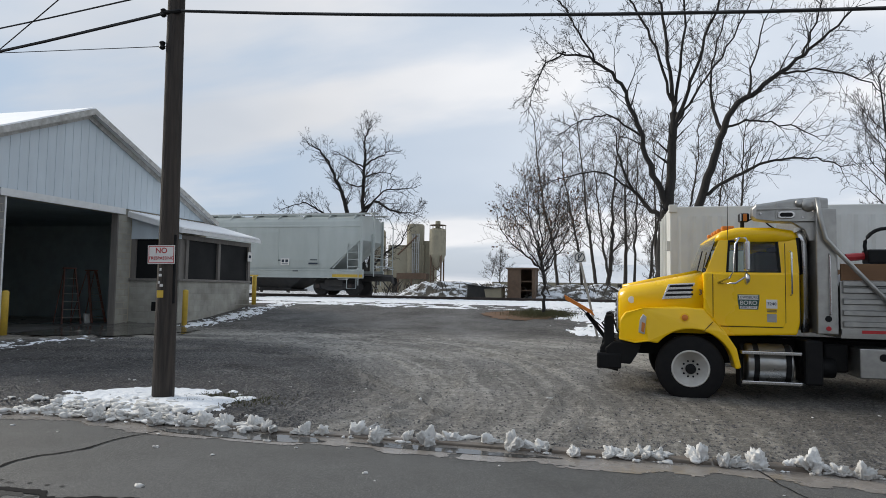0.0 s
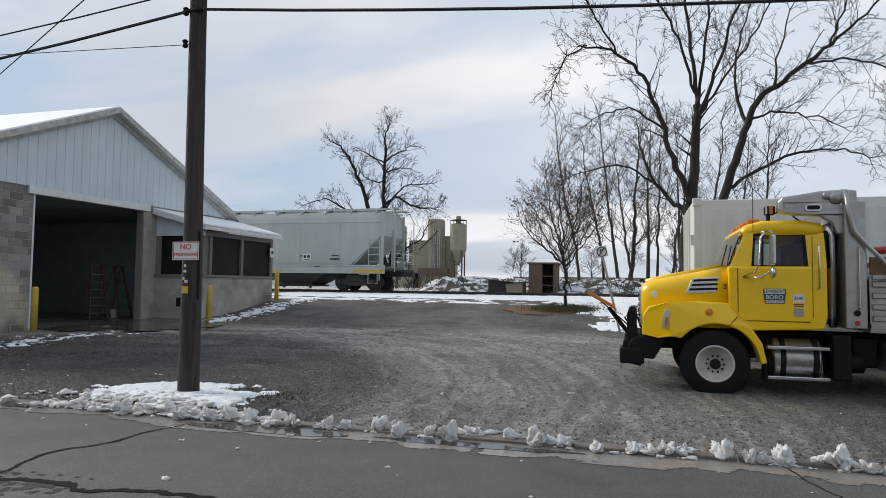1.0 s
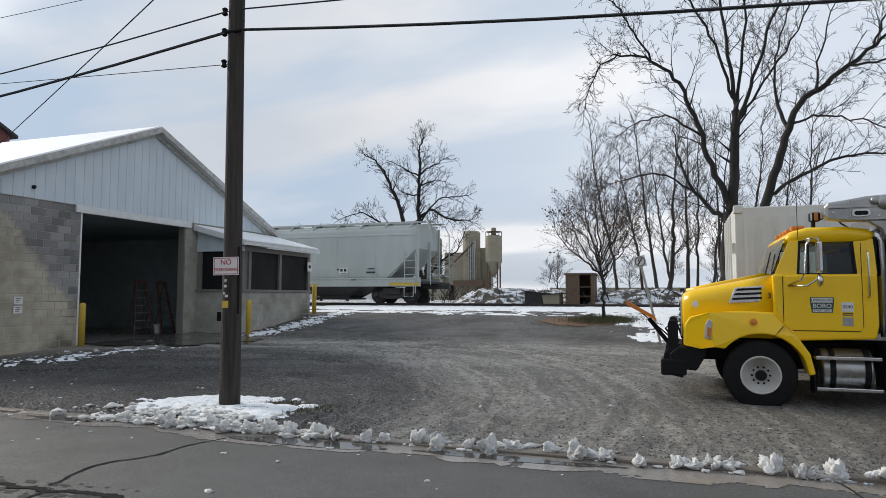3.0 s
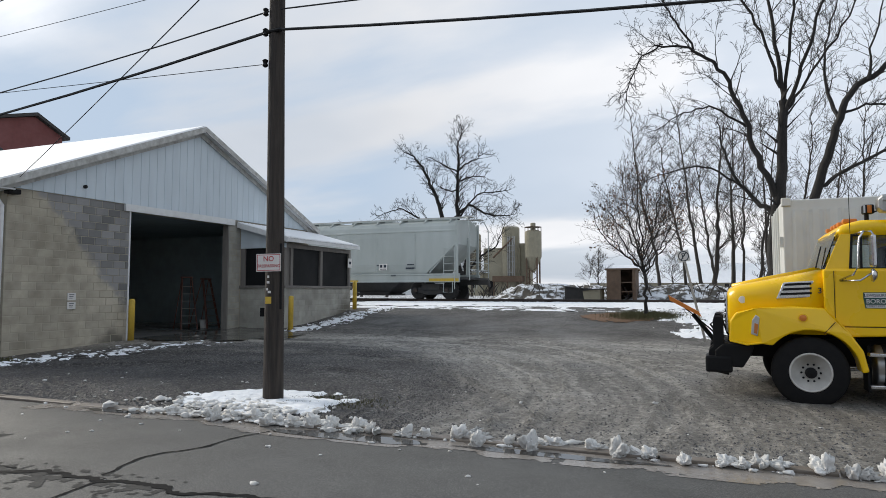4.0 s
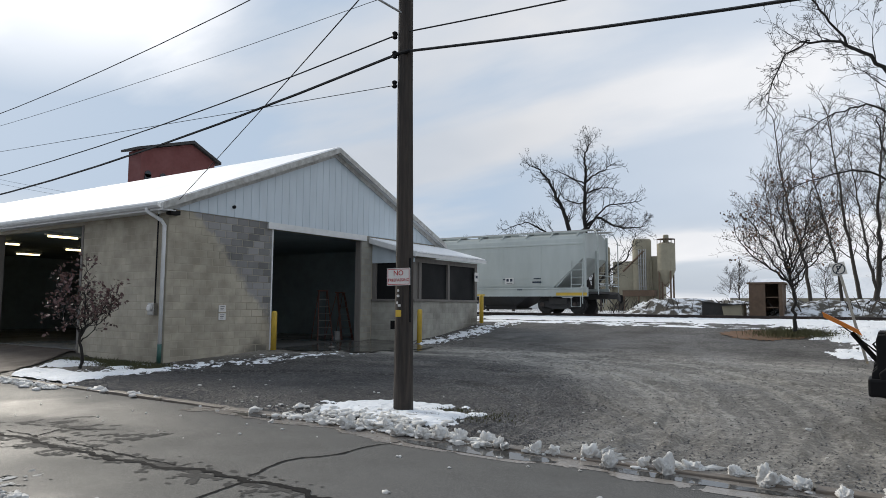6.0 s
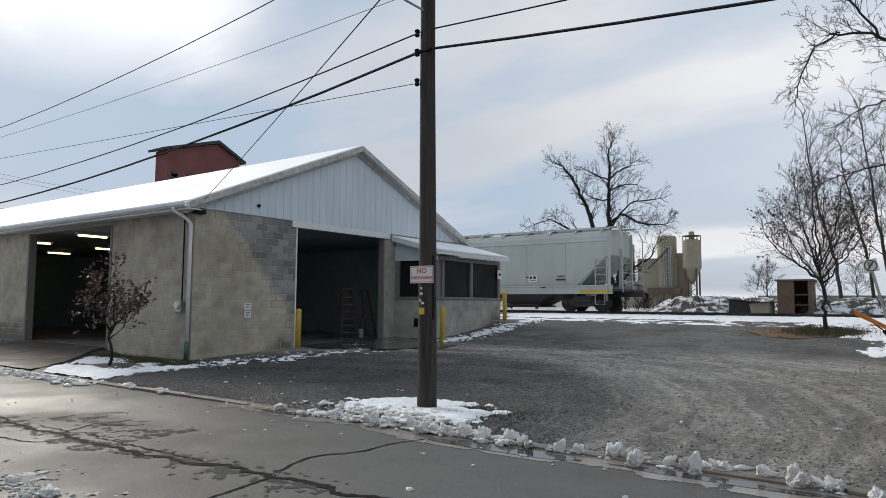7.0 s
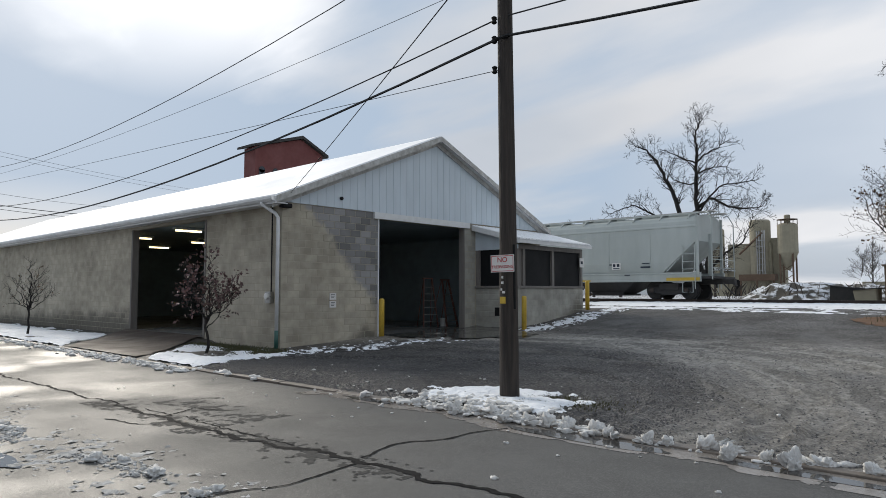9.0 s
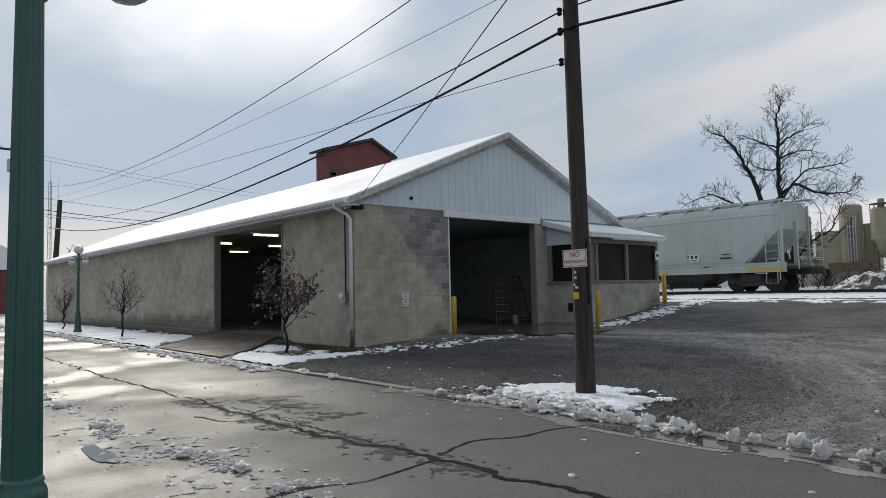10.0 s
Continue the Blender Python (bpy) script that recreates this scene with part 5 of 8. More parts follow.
def hopper_car():
    """A covered hopper, its end at x = 0 and its length towards -x; z from the rail's top, y from the track's middle."""
    Lc, hw = 18.0, 1.6
    C = thing("hopper_car", "pale grey covered hopper railway car standing on the track", "railway car", "railway cars", m=pose(-12.3, TRACK_Y, RAIL_Z))

    def P(name, bm, mat, label="", smooth=False, bevel=0.0, parent=None):
        return part(name, bm, mat, parent or C, label, smooth, bevel)

    def ring(x, z0, top):
        pts = []
        side = [(1.50, z0), (1.585, z0 + 0.5), (1.60, 2.6), (1.59, 3.2), (1.56, 3.45), (1.60, 3.47), (1.585, 3.54), (1.555, 3.56), (1.50, 3.75), (1.36, 3.93), (1.05, 4.05), (0.5, 4.12)]
        for y, z in side:
            pts.append((x, -y, max(z0, min(z, top))))
        for y, z in reversed(side):
            pts.append((x, y, max(z0, min(z, top))))
        return pts
    shell = loft([ring(x, 1.28, 9) for x in (-Lc + 0.05, -Lc * 0.75, -Lc * 0.5, -Lc * 0.25, -0.05)])
    # cut the lower corners back to the sloping end sheets
    for x0, sgn in ((-0.05, 1), (-Lc + 0.05, -1)):
        co, no = Vector((x0 - sgn * 1.72, 0, 1.28)), Vector((sgn * 1.55, 0, -1.75)).normalized()
        r = bmesh.ops.bisect_plane(shell, geom=list(shell.verts) + list(shell.edges) + list(shell.faces), plane_co=co, plane_no=no, clear_outer=True)
        ed = [e for e in r["geom_cut"] if isinstance(e, bmesh.types.BMEdge)]
        bmesh.ops.contextual_create(shell, geom=ed)
    body = P("body", shell, M_CAR, "pale grey curved steel body")
    for x in (-2.35, -4.6, -7.1, -9.6, -12.1, -14.6, -16.2):
        for s in (-1, 1):
            P("seam", box(x - 0.012, x + 0.012, *sorted((s * 1.585, s * 1.612)), 1.45, 3.40), M_CAR, parent=body)
    for s in (-1, 1):
        P("side_sill", prism([(s * 1.44, 0.86), (s * 1.60, 0.86), (s * 1.60, 0.92), (s * 1.57, 0.95), (s * 1.57, 1.20), (s * 1.62, 1.24), (s * 1.62, 1.30), (s * 1.44, 1.30)], -Lc - 0.1, 0.1), M_CAR, "pale grey side sill")
        for xa, xb in ((-1.55, 0.08), (-Lc - 0.08, -Lc + 1.55)):
            P("sill_stripe", box(xa, xb, *sorted((s * 1.601, s * 1.606)), 0.90, 1.05), M_YELLOW, "yellow reflective stripe")
        for xa in (-6.2, -9.8, -13.2):
            P("sill_stripe", box(xa, xa + 0.5, *sorted((s * 1.601, s * 1.606)), 0.9, 0.98), M_YELLOW)
        # corner posts, ladders and handrails at both ends
        for x0, sgn in ((0.0, 1), (-Lc, -1)):
            P("end_post", box(x0 - 0.09, x0 + 0.03, *sorted((s * 1.50, s * 1.62)), 1.2, 4.02), M_CAR)
            lad = P("ladder", tube([(x0 - sgn * 0.72, s * 1.62, 1.28), (x0 - sgn * 0.72, s * 1.64, 2.62)], 0.022, 6), M_CAR, "grey side ladder")
            P("ladder_rail", tube([(x0 - sgn * 0.12, s * 1.66, 0.5), (x0 - sgn * 0.12, s * 1.66, 2.62)], 0.022, 6), M_CAR, parent=lad)
            for k in range(4):
                P("rung", tube([(x0 - sgn * 0.72, s * 1.65, 1.45 + 0.36 * k), (x0 - sgn * 0.12, s * 1.65, 1.45 + 0.36 * k)], 0.015, 5), M_CAR, parent=lad)
            P("stirrup", tube([(x0 - sgn * 0.75, s * 1.6, 0.9), (x0 - sgn * 0.75, s * 1.6, 0.35), (x0 - sgn * 0.25, s * 1.6, 0.35), (x0 - sgn * 0.25, s * 1.6, 0.9)], 0.02, 6), M_CAR, parent=lad)
            P("handrail", tube([(x0 + sgn * 0.62, s * 1.45, 0.95), (x0 + sgn * 0.62, s * 1.45, 3.7), (x0 + sgn * 0.45, s * 1.3, 4.1), (x0 + sgn * 0.1, s * 0.9, 4.25)], 0.025, 6), M_CAR, "grey end handrail")
            P("slope_brace", tube([(x0 - sgn * 1.6, s * 1.45, 1.35), (x0 - sgn * 0.05, s * 1.5, 2.95)], 0.05, 6), M_CAR)
    for x0, sgn in ((0.0, 1), (-Lc, -1)):
        P("end_platform", box(min(x0 - sgn * 1.7, x0 + sgn * 0.65), max(x0 - sgn * 1.7, x0 + sgn * 0.65), -1.45, 1.45, 1.0, 1.1), M_CAR_DARK)
        P("coupler", prism([(x0 - sgn * 0.5, 0.72), (x0 + sgn * 1.05, 0.74), (x0 + sgn * 1.2, 0.62), (x0 + sgn * 1.15, 1.0), (x0 + sgn * 0.9, 0.98), (x0 - sgn * 0.5, 1.0)], -0.17, 0.17, "y"), M_CAR_DARK, "dark steel coupler", bevel=0.03)
        P("brake_hose", tube([(x0 + sgn * 0.7, -0.4, 0.8), (x0 + sgn * 1.0, -0.42, 0.45), (x0 + sgn * 1.25, -0.4, 0.2)], 0.03, 6), M_CAR_DARK)
        P("end_sheet_brace", box(x0 - 0.06, x0 + 0.06, -0.06, 0.06, 1.1, 3.2), M_CAR)
        P("end_rail", tube([(x0 + sgn * 0.6, -1.4, 1.9), (x0 + sgn * 0.6, 1.4, 1.9)], 0.02, 6), M_CAR)
        P("end_rail", tube([(x0 + sgn * 0.6, -1.4, 1.5), (x0 + sgn * 0.6, 1.4, 1.5)], 0.02, 6), M_CAR)
        # bogie
        xb = x0 - sgn * 1.62
        bog = P("bogie", box(xb - 0.5, xb + 0.5, -1.25, 1.25, 0.45, 0.8), M_CAR_DARK, "dark cast steel bogie", bevel=0.04)
        for dx in (-0.88, 0.88):
            for s in (-1, 1):
                P("rail_wheel", lathe([(0.08, s * 0.98), (0.14, s * 0.97), (0.17, s * 0.86), (0.36, s * 0.85), (0.38, s * 0.82), (0.44, s * 0.82), (0.445, s * 0.70), (0.49, s * 0.69), (0.49, s * 0.65), (0.05, s * 0.65)], 28, "y", (xb + dx, 0, 0.445)), M_CAR_DARK, parent=bog, smooth=False)
            P("axle", tube([(xb + dx, -0.9, 0.445), (xb + dx, 0.9, 0.445)], 0.08, 8), M_CAR_DARK, parent=bog)
        for s in (-1, 1):
            fr = [(xb - 1.15, 0.36), (xb - 0.7, 0.33), (xb - 0.3, 0.22), (xb + 0.3, 0.22), (xb + 0.7, 0.33), (xb + 1.15, 0.36), (xb + 1.15, 0.58), (xb + 0.6, 0.62), (xb + 0.3, 0.76), (xb - 0.3, 0.76), (xb - 0.6, 0.62), (xb - 1.15, 0.58)]
            P("side_frame", prism(fr, *sorted((s * 1.0, s * 1.16)), "y"), M_CAR_DARK, parent=bog, bevel=0.02)
            P("bearing_cap", lathe([(0.12, s * 1.0), (0.12, s * 1.24), (0.06, s * 1.27)], 14, "y", (xb - 0.88, 0, 0.445)), M_STEEL, parent=bog)
            P("bearing_cap", lathe([(0.12, s * 1.0), (0.12, s * 1.24), (0.06, s * 1.27)], 14, "y", (xb + 0.88, 0, 0.445)), M_STEEL, parent=bog)
    # discharge hoppers
    for xc in (-5.1, -9.0, -12.9):
        hp = loft([[(xc - 1.85, -1.45, 1.30), (xc + 1.85, -1.45, 1.30), (xc + 1.85, 1.45, 1.30), (xc - 1.85, 1.45, 1.30)], [(xc - 1.85, -1.45, 0.88), (xc + 1.85, -1.45, 0.88), (xc + 1.85, 1.45, 0.88), (xc - 1.85, 1.45, 0.88)], [(xc - 0.75, -0.85, 0.25), (xc + 0.75, -0.85, 0.25), (xc + 0.75, 0.85, 0.25), (xc - 0.75, 0.85, 0.25)]])
        h = P("discharge_hopper", hp, M_CAR_DARK, "dark sloping discharge hopper")
        P("outlet_gate", box(xc - 0.95, xc + 0.95, -1.0, 1.0, 0.17, 0.27), M_CAR_DARK, parent=h)
        P("gate_rod", tube([(xc - 1.05, -1.15, 0.3), (xc + 1.05, -1.15, 0.3)], 0.03, 6), M_CAR_DARK, parent=h)
    # running board on the roof
    wb = P("running_board", box(-Lc - 0.55, 0.55, -1.02, -0.45, 4.20, 4.235), M_ALU, "grey roof walkway on brackets")
    P("running_board", box(-Lc - 0.55, 0.55, 0.45, 1.02, 4.20, 4.235), M_ALU)
    for s in (-1, 1):
        P("board_edge", tube([(-Lc - 0.5, s * 1.3, 4.13), (0.0, s * 1.3, 4.13)], 0.035, 6), M_CAR, parent=wb)
    for k in range(13):
        x = -0.5 - k * (Lc - 1.0) / 12
        for s in (-1, 1):
            P("board_bracket", prism([(s * 0.45, 4.0), (s * 1.40, 3.86), (s * 1.42, 3.92), (s * 1.05, 4.2), (s * 0.45, 4.2)], x - 0.035, x + 0.035), M_CAR, parent=wb)
    for k in range(5):
        x = -2.2 - k * 3.4
        P("roof_hatch", box(x - 1.3, x + 1.3, -0.32, 0.32, 4.1, 4.24), M_CAR, "long roof hatch", bevel=0.04)
    # stencils
    for s, turn in ((-1, 0), (1, 180)):
        for text, size, x, z in (("AEX", 0.42, -Lc + 2.7, 2.75), ("24273", 0.42, -Lc + 2.7, 2.28)):
            xx = x if s < 0 else -Lc - x
            lettering("reporting_mark", text, size, Matrix.Translation((xx, s * 1.606, z)) @ pose(0, 0, turn) @ pose(0, 0, 0, 90, 0, turn), M_INK, body)
        for x, z, w, h in ((-4.35, 1.72, 0.5, 0.06), (-2.6, 1.55, 0.55, 0.08), (-2.6, 1.75, 0.4, 0.05), (-3.6, 1.18, 0.3, 0.1), (-8.0, 1.7, 0.4, 0.05), (-12, 1.6, 0.5, 0.05), (-14.8, 1.62, 0.4, 0.05)):
            xx = x if s < 0 else -Lc - x
            P("stencil_bar", box(xx - w / 2, xx + w / 2, *sorted((s * 1.60, s * 1.608)), z, z + h), M_INK, parent=body)
        xx = -4.2 if s < 0 else -Lc + 4.2
        P("stencil_plate", box(xx - 0.24, xx + 0.24, *sorted((s * 1.60, s * 1.610)), 1.50, 1.84), M_SIGN, parent=body)
        P("stencil_mark", box(xx - 0.18, xx - 0.04, *sorted((s * 1.61, s * 1.613)), 1.64, 1.79), M_INK, parent=body)
        P("stencil_mark", box(xx + 0.03, xx + 0.18, *sorted((s * 1.61, s * 1.613)), 1.64, 1.79), M_INK, parent=body)
        P("stencil_mark", box(xx - 0.18, xx + 0.18, *sorted((s * 1.61, s * 1.613)), 1.54, 1.58), M_INK, parent=body)
        P("route_box", box((-Lc + 4.2 if s < 0 else -4.2) - 0.14, (-Lc + 4.2 if s < 0 else -4.2) + 0.14, *sorted((s * 1.60, s * 1.608)), 2.35, 2.65), M_CAR_DARK, parent=body)
    return C


car = hopper_car()
copy_thing(car, pose(-12.3 - 20.2, TRACK_Y, RAIL_Z))


# ---- trees ----
class Wood:
    """Collects branches as one mesh."""

    def __init__(self):
        self.v, self.f, self.fine = [], [], None

    def add(self, pts, radii, sides):
        first = len(self.v)
        ref = Vector((0.31, 0.52, 0.79))
        n = len(pts)
        for i, p in enumerate(pts):
            d = (pts[min(i + 1, n - 1)] - pts[max(i - 1, 0)]).normalized()
            u = d.cross(ref).normalized()
            w = d.cross(u)
            for k in range(sides):
                a = 2 * math.pi * k / sides
                self.v.append(p + radii[i] * (math.cos(a) * u + math.sin(a) * w))
        for i in range(n - 1):
            for k in range(sides):
                a, b = first + i * sides + k, first + i * sides + (k + 1) % sides
                self.f.append((a, b, b + sides, a + sides))

    def mesh(self, name, mat):
        me = bpy.data.meshes.new(name)
        me.from_pydata([tuple(p) for p in self.v], [], self.f)
        me.materials.append(mat)
        for p in me.polygons:
            p.use_smooth = True
        return me


def grow(wood, p, d, length, r, level, rng, tips, up=0.25, spread=0.8, dens=1.0, rmin=0.006):
    """One branch that bends in a slow curve, with its side branches set alternately along it."""
    if wood.fine is None:
        wood.fine = Wood()
    steps = max(3, min(8, int(length / 0.28)))
    pts, radii = [p.copy()], [r]
    d = d.normalized()
    bend = Vector((rng.gauss(0, 0.10), rng.gauss(0, 0.10), rng.gauss(0, 0.06) + up * 0.15))
    kids = []
    for i in range(steps):
        j = 0.09 if level >= 2 else 0.15
        if rng.random() < 0.25:
            bend = -bend * 0.6 + Vector((0, 0, up * 0.12))
        d = (d + bend + Vector((rng.gauss(0, j), rng.gauss(0, j), rng.gauss(0, j * 0.8)))).normalized()
        p = p + d * (length / steps)
        pts.append(p.copy())
        t = (i + 1) / steps
        radii.append(max(rmin * 0.7, r * (1 - 0.75 * t)))
        if t > 0.25:
            kids.append((p.copy(), d.copy(), t, radii[-1]))
    wood.fine.add(pts, radii, 6 if r > 0.06 else 4 if r > 0.018 else 3)
    if level <= 0 or length < 0.16:
        tips.append((pts[-1], d))
        return
    turn = rng.uniform(0, 6.283)
    for q, dd, t, rr in kids:
        m = 1 if rng.random() < 0.82 * dens else 0
        if rng.random() < 0.4 * dens:
            m += 1
        for _ in range(m):
            turn += 2.4 + rng.gauss(0, 0.4)
            side = dd.orthogonal().normalized()
            side.rotate(Matrix.Rotation(turn, 3, dd))
            nd = (dd * rng.uniform(0.6, 1.0) + side * spread * rng.uniform(0.6, 1.1) + Vector((0, 0, up * 0.4)))
            grow(wood, q, nd, length * rng.uniform(0.34, 0.62) * (1.15 - 0.4 * t), max(rmin, rr * rng.uniform(0.5, 0.75)), level - 1, rng, tips, up, spread, dens, rmin)


def limb(wood, path, r0, r1, rng, tips, level=3, dens=1.15, rmin=0.008, side_len=2.2, start=0.25, up=0.3):
    """A main limb along given points, with growth all along it."""
    pts = []
    cs = [Vector(c) for c in path]
    for a in range(len(cs) - 1):
        p0, p1, p2, p3 = cs[max(a - 1, 0)], cs[a], cs[a + 1], cs[min(a + 2, len(cs) - 1)]
        for k in range(5):
            t = k / 5
            pts.append(0.5 * ((2 * p1) + (p2 - p0) * t + (2 * p0 - 5 * p1 + 4 * p2 - p3) * t * t + (3 * p1 - p0 - 3 * p2 + p3) * t ** 3))
    pts.append(cs[-1])
    for i in range(1, len(pts) - 1):
        pts[i] += Vector((rng.gauss(0, 0.04), rng.gauss(0, 0.04), rng.gauss(0, 0.03)))
    n = len(pts)
    radii = [r0 + (r1 - r0) * (i / (n - 1)) ** 0.8 for i in range(n)]
    wood.add(pts, radii, 10 if r0 > 0.15 else 6)
    for i in range(int(n * start), n):
        d = (pts[min(i + 1, n - 1)] - pts[i - 1]).normalized()
        for _ in range(1 + (rng.random() < 0.6 * dens)):
            side = d.orthogonal().normalized()
            side.rotate(Matrix.Rotation(rng.uniform(0, 6.283), 3, d))
            nd = d * 0.7 + side * 0.9 + Vector((0, 0, 0.2))
            t = i / n
            grow(wood, pts[i], nd, side_len * rng.uniform(0.5, 1.1) * (1.15 - 0.5 * t), max(rmin * 2, radii[i] * rng.uniform(0.22, 0.42)), level - 1, rng, tips, up, 0.8, dens, rmin)
    return pts


def leaf_mesh(name, tips, rng, mat, share, size, droop=0.0):
    v, f = [], []
    for p, d in tips:
        if rng.random() > share:
            continue
        for _ in range(rng.randint(1, 3)):
            c = p + Vector((rng.gauss(0, 0.05), rng.gauss(0, 0.05), rng.gauss(0, 0.05) - droop))
            a = Vector((rng.gauss(0, 1), rng.gauss(0, 1), rng.gauss(0, 1))).normalized()
            b = a.orthogonal().normalized()
            b.rotate(Matrix.Rotation(rng.uniform(0, 6.28), 3, a))
            s = size * rng.uniform(0.6, 1.3)
            w = a.cross(b) * s * 0.12
            k = len(v)
            v += [c, c + a * s * 0.5 + b * s * 0.35 + w, c + a * s * 1.1, c + a * s * 0.5 - b * s * 0.35 + w]
            f += [(k, k + 1, k + 2), (k, k + 2, k + 3)]
    me = bpy.data.meshes.new(name)
    me.from_pydata([tuple(p) for p in v], [], f)
    me.materials.append(mat)
    return me


def plant(name, label, base, wood, tips, mat=None, leaves=None, group="", leaf_share=0.5, leaf_size=0.07, seed=1):
    base = Vector(base)
    T_ = thing(name, label, "tree", group, Matrix.Translation(base))
    wood.v = [p - base for p in wood.v]
    o = new("trunk", wood.mesh("trunk", mat or M_BARK))
    o.parent = T_
    wood.fine.v = [p - base for p in wood.fine.v]
    c = new("crown", wood.fine.mesh("crown", mat or M_BARK))
    c.parent = T_
    c["label"] = "bare crown of fine twigs"
    if leaves:
        lm = leaf_mesh("foliage", [(p - base, d) for p, d in tips], random.Random(seed), leaves, leaf_share, leaf_size)
        lo = new("foliage", lm)
        lo.parent = T_
        lo["label"] = "sparse withered brown leaves"
    return T_


def big_tree():
    rng = random.Random(11)
    w, tips = Wood(), []
    Y = 27.5
    limb(w, [(1.75, Y, 0.8), (1.80, Y, 2.4), (1.98, Y, 4.8)], 0.34, 0.24, rng, tips, 2, 0.4, start=0.8, side_len=1.2)
    # the wide limb on the street side
    limb(w, [(1.98, Y, 4.7), (1.9, Y, 5.2), (1.36, Y - 0.3, 6.6), (0.75, Y - 0.6, 8.6), (0.1, Y - 0.8, 10.0), (-1.0, Y - 1.0, 10.9), (-2.2, Y - 1.2, 11.1)], 0.16, 0.03, rng, tips, 4, 0.9, side_len=1.9, start=0.4)
    limb(w, [(-0.6, Y - 0.9, 10.6), (-1.4, Y - 1.1, 11.9), (-2.0, Y - 1.3, 13.0), (-2.9, Y - 1.4, 13.6)], 0.05, 0.018, rng, tips, 3, 0.9, side_len=1.3)
    limb(w, [(-1.9, Y - 1.15, 11.1), (-2.7, Y - 1.3, 10.6), (-3.1, Y - 1.4, 9.7), (-3.3, Y - 1.4, 8.9)], 0.04, 0.015, rng, tips, 3, 0.9, side_len=1.1, up=0.0)
    # the upright stem and the fan of stems above its fork
    limb(w, [(1.98, Y, 4.7), (2.15, Y, 6.6), (2.27, Y + 0.1, 8.8)], 0.22, 0.15, rng, tips, 3, 0.6, side_len=1.5, start=0.5)
    limb(w, [(2.27, Y + 0.1, 8.7), (2.1, Y + 0.3, 11.1), (1.7, Y + 0.5, 14.0), (1.5, Y + 0.6, 16.5)], 0.11, 0.025, rng, tips, 4, 0.9, side_len=1.8)
    limb(w, [(2.2, Y + 0.1, 9.3), (1.6, Y - 0.2, 11.4), (0.7, Y - 0.3, 13.2), (-0.1, Y - 0.4, 14.6), (-0.9, Y - 0.5, 15.6)], 0.07, 0.02, rng, tips, 4, 0.9, side_len=1.7)
    limb(w, [(2.27, Y + 0.1, 8.8), (2.6, Y + 0.2, 11.2), (2.75, Y + 0.3, 14.2), (2.7, Y + 0.4, 16.5)], 0.08, 0.02, rng, tips, 4, 0.9, side_len=1.7)
    limb(w, [(2.25, Y, 8.3), (2.8, Y - 0.4, 9.5), (3.4, Y - 0.7, 11.5), (4.2, Y - 1.0, 13.8), (4.8, Y - 1, 15.8)], 0.09, 0.02, rng, tips, 4, 0.9, side_len=1.7)
    limb(w, [(2.3, Y, 8.2), (3.1, Y + 0.5, 9.6), (4.4, Y + 0.9, 11.6), (5.4, Y + 1.2, 13.6)], 0.07, 0.02, rng, tips, 3, 0.9, side_len=1.6)
    # low limbs that sweep outwards
    limb(w, [(1.95, Y, 4.5), (1.3, Y + 0.4, 5.1), (0.55, Y + 0.7, 6.0), (0.15, Y + 0.9, 7.4), (0.0, Y + 1.1, 8.6)], 0.12, 0.02, rng, tips, 3, 0.9, side_len=1.5)
    limb(w, [(0.7, Y + 0.6, 5.8), (-0.5, Y + 0.6, 6.6), (-1.9, Y + 0.5, 6.4), (-3.2, Y + 0.4, 6.0)], 0.05, 0.015, rng, tips, 3, 0.9, side_len=1.3, up=0.1)
    limb(w, [(1.0, Y - 0.4, 7.8), (-0.1, Y - 0.3, 8.6), (-1.2, Y - 0.2, 8.6), (-2.3, Y - 0.2, 8.0)], 0.05, 0.015, rng, tips, 3, 0.9, side_len=1.3, up=0.1)
    return plant("tree", "large bare dark-barked tree with wide forking limbs", (1.75, Y, 1.0), w, tips)


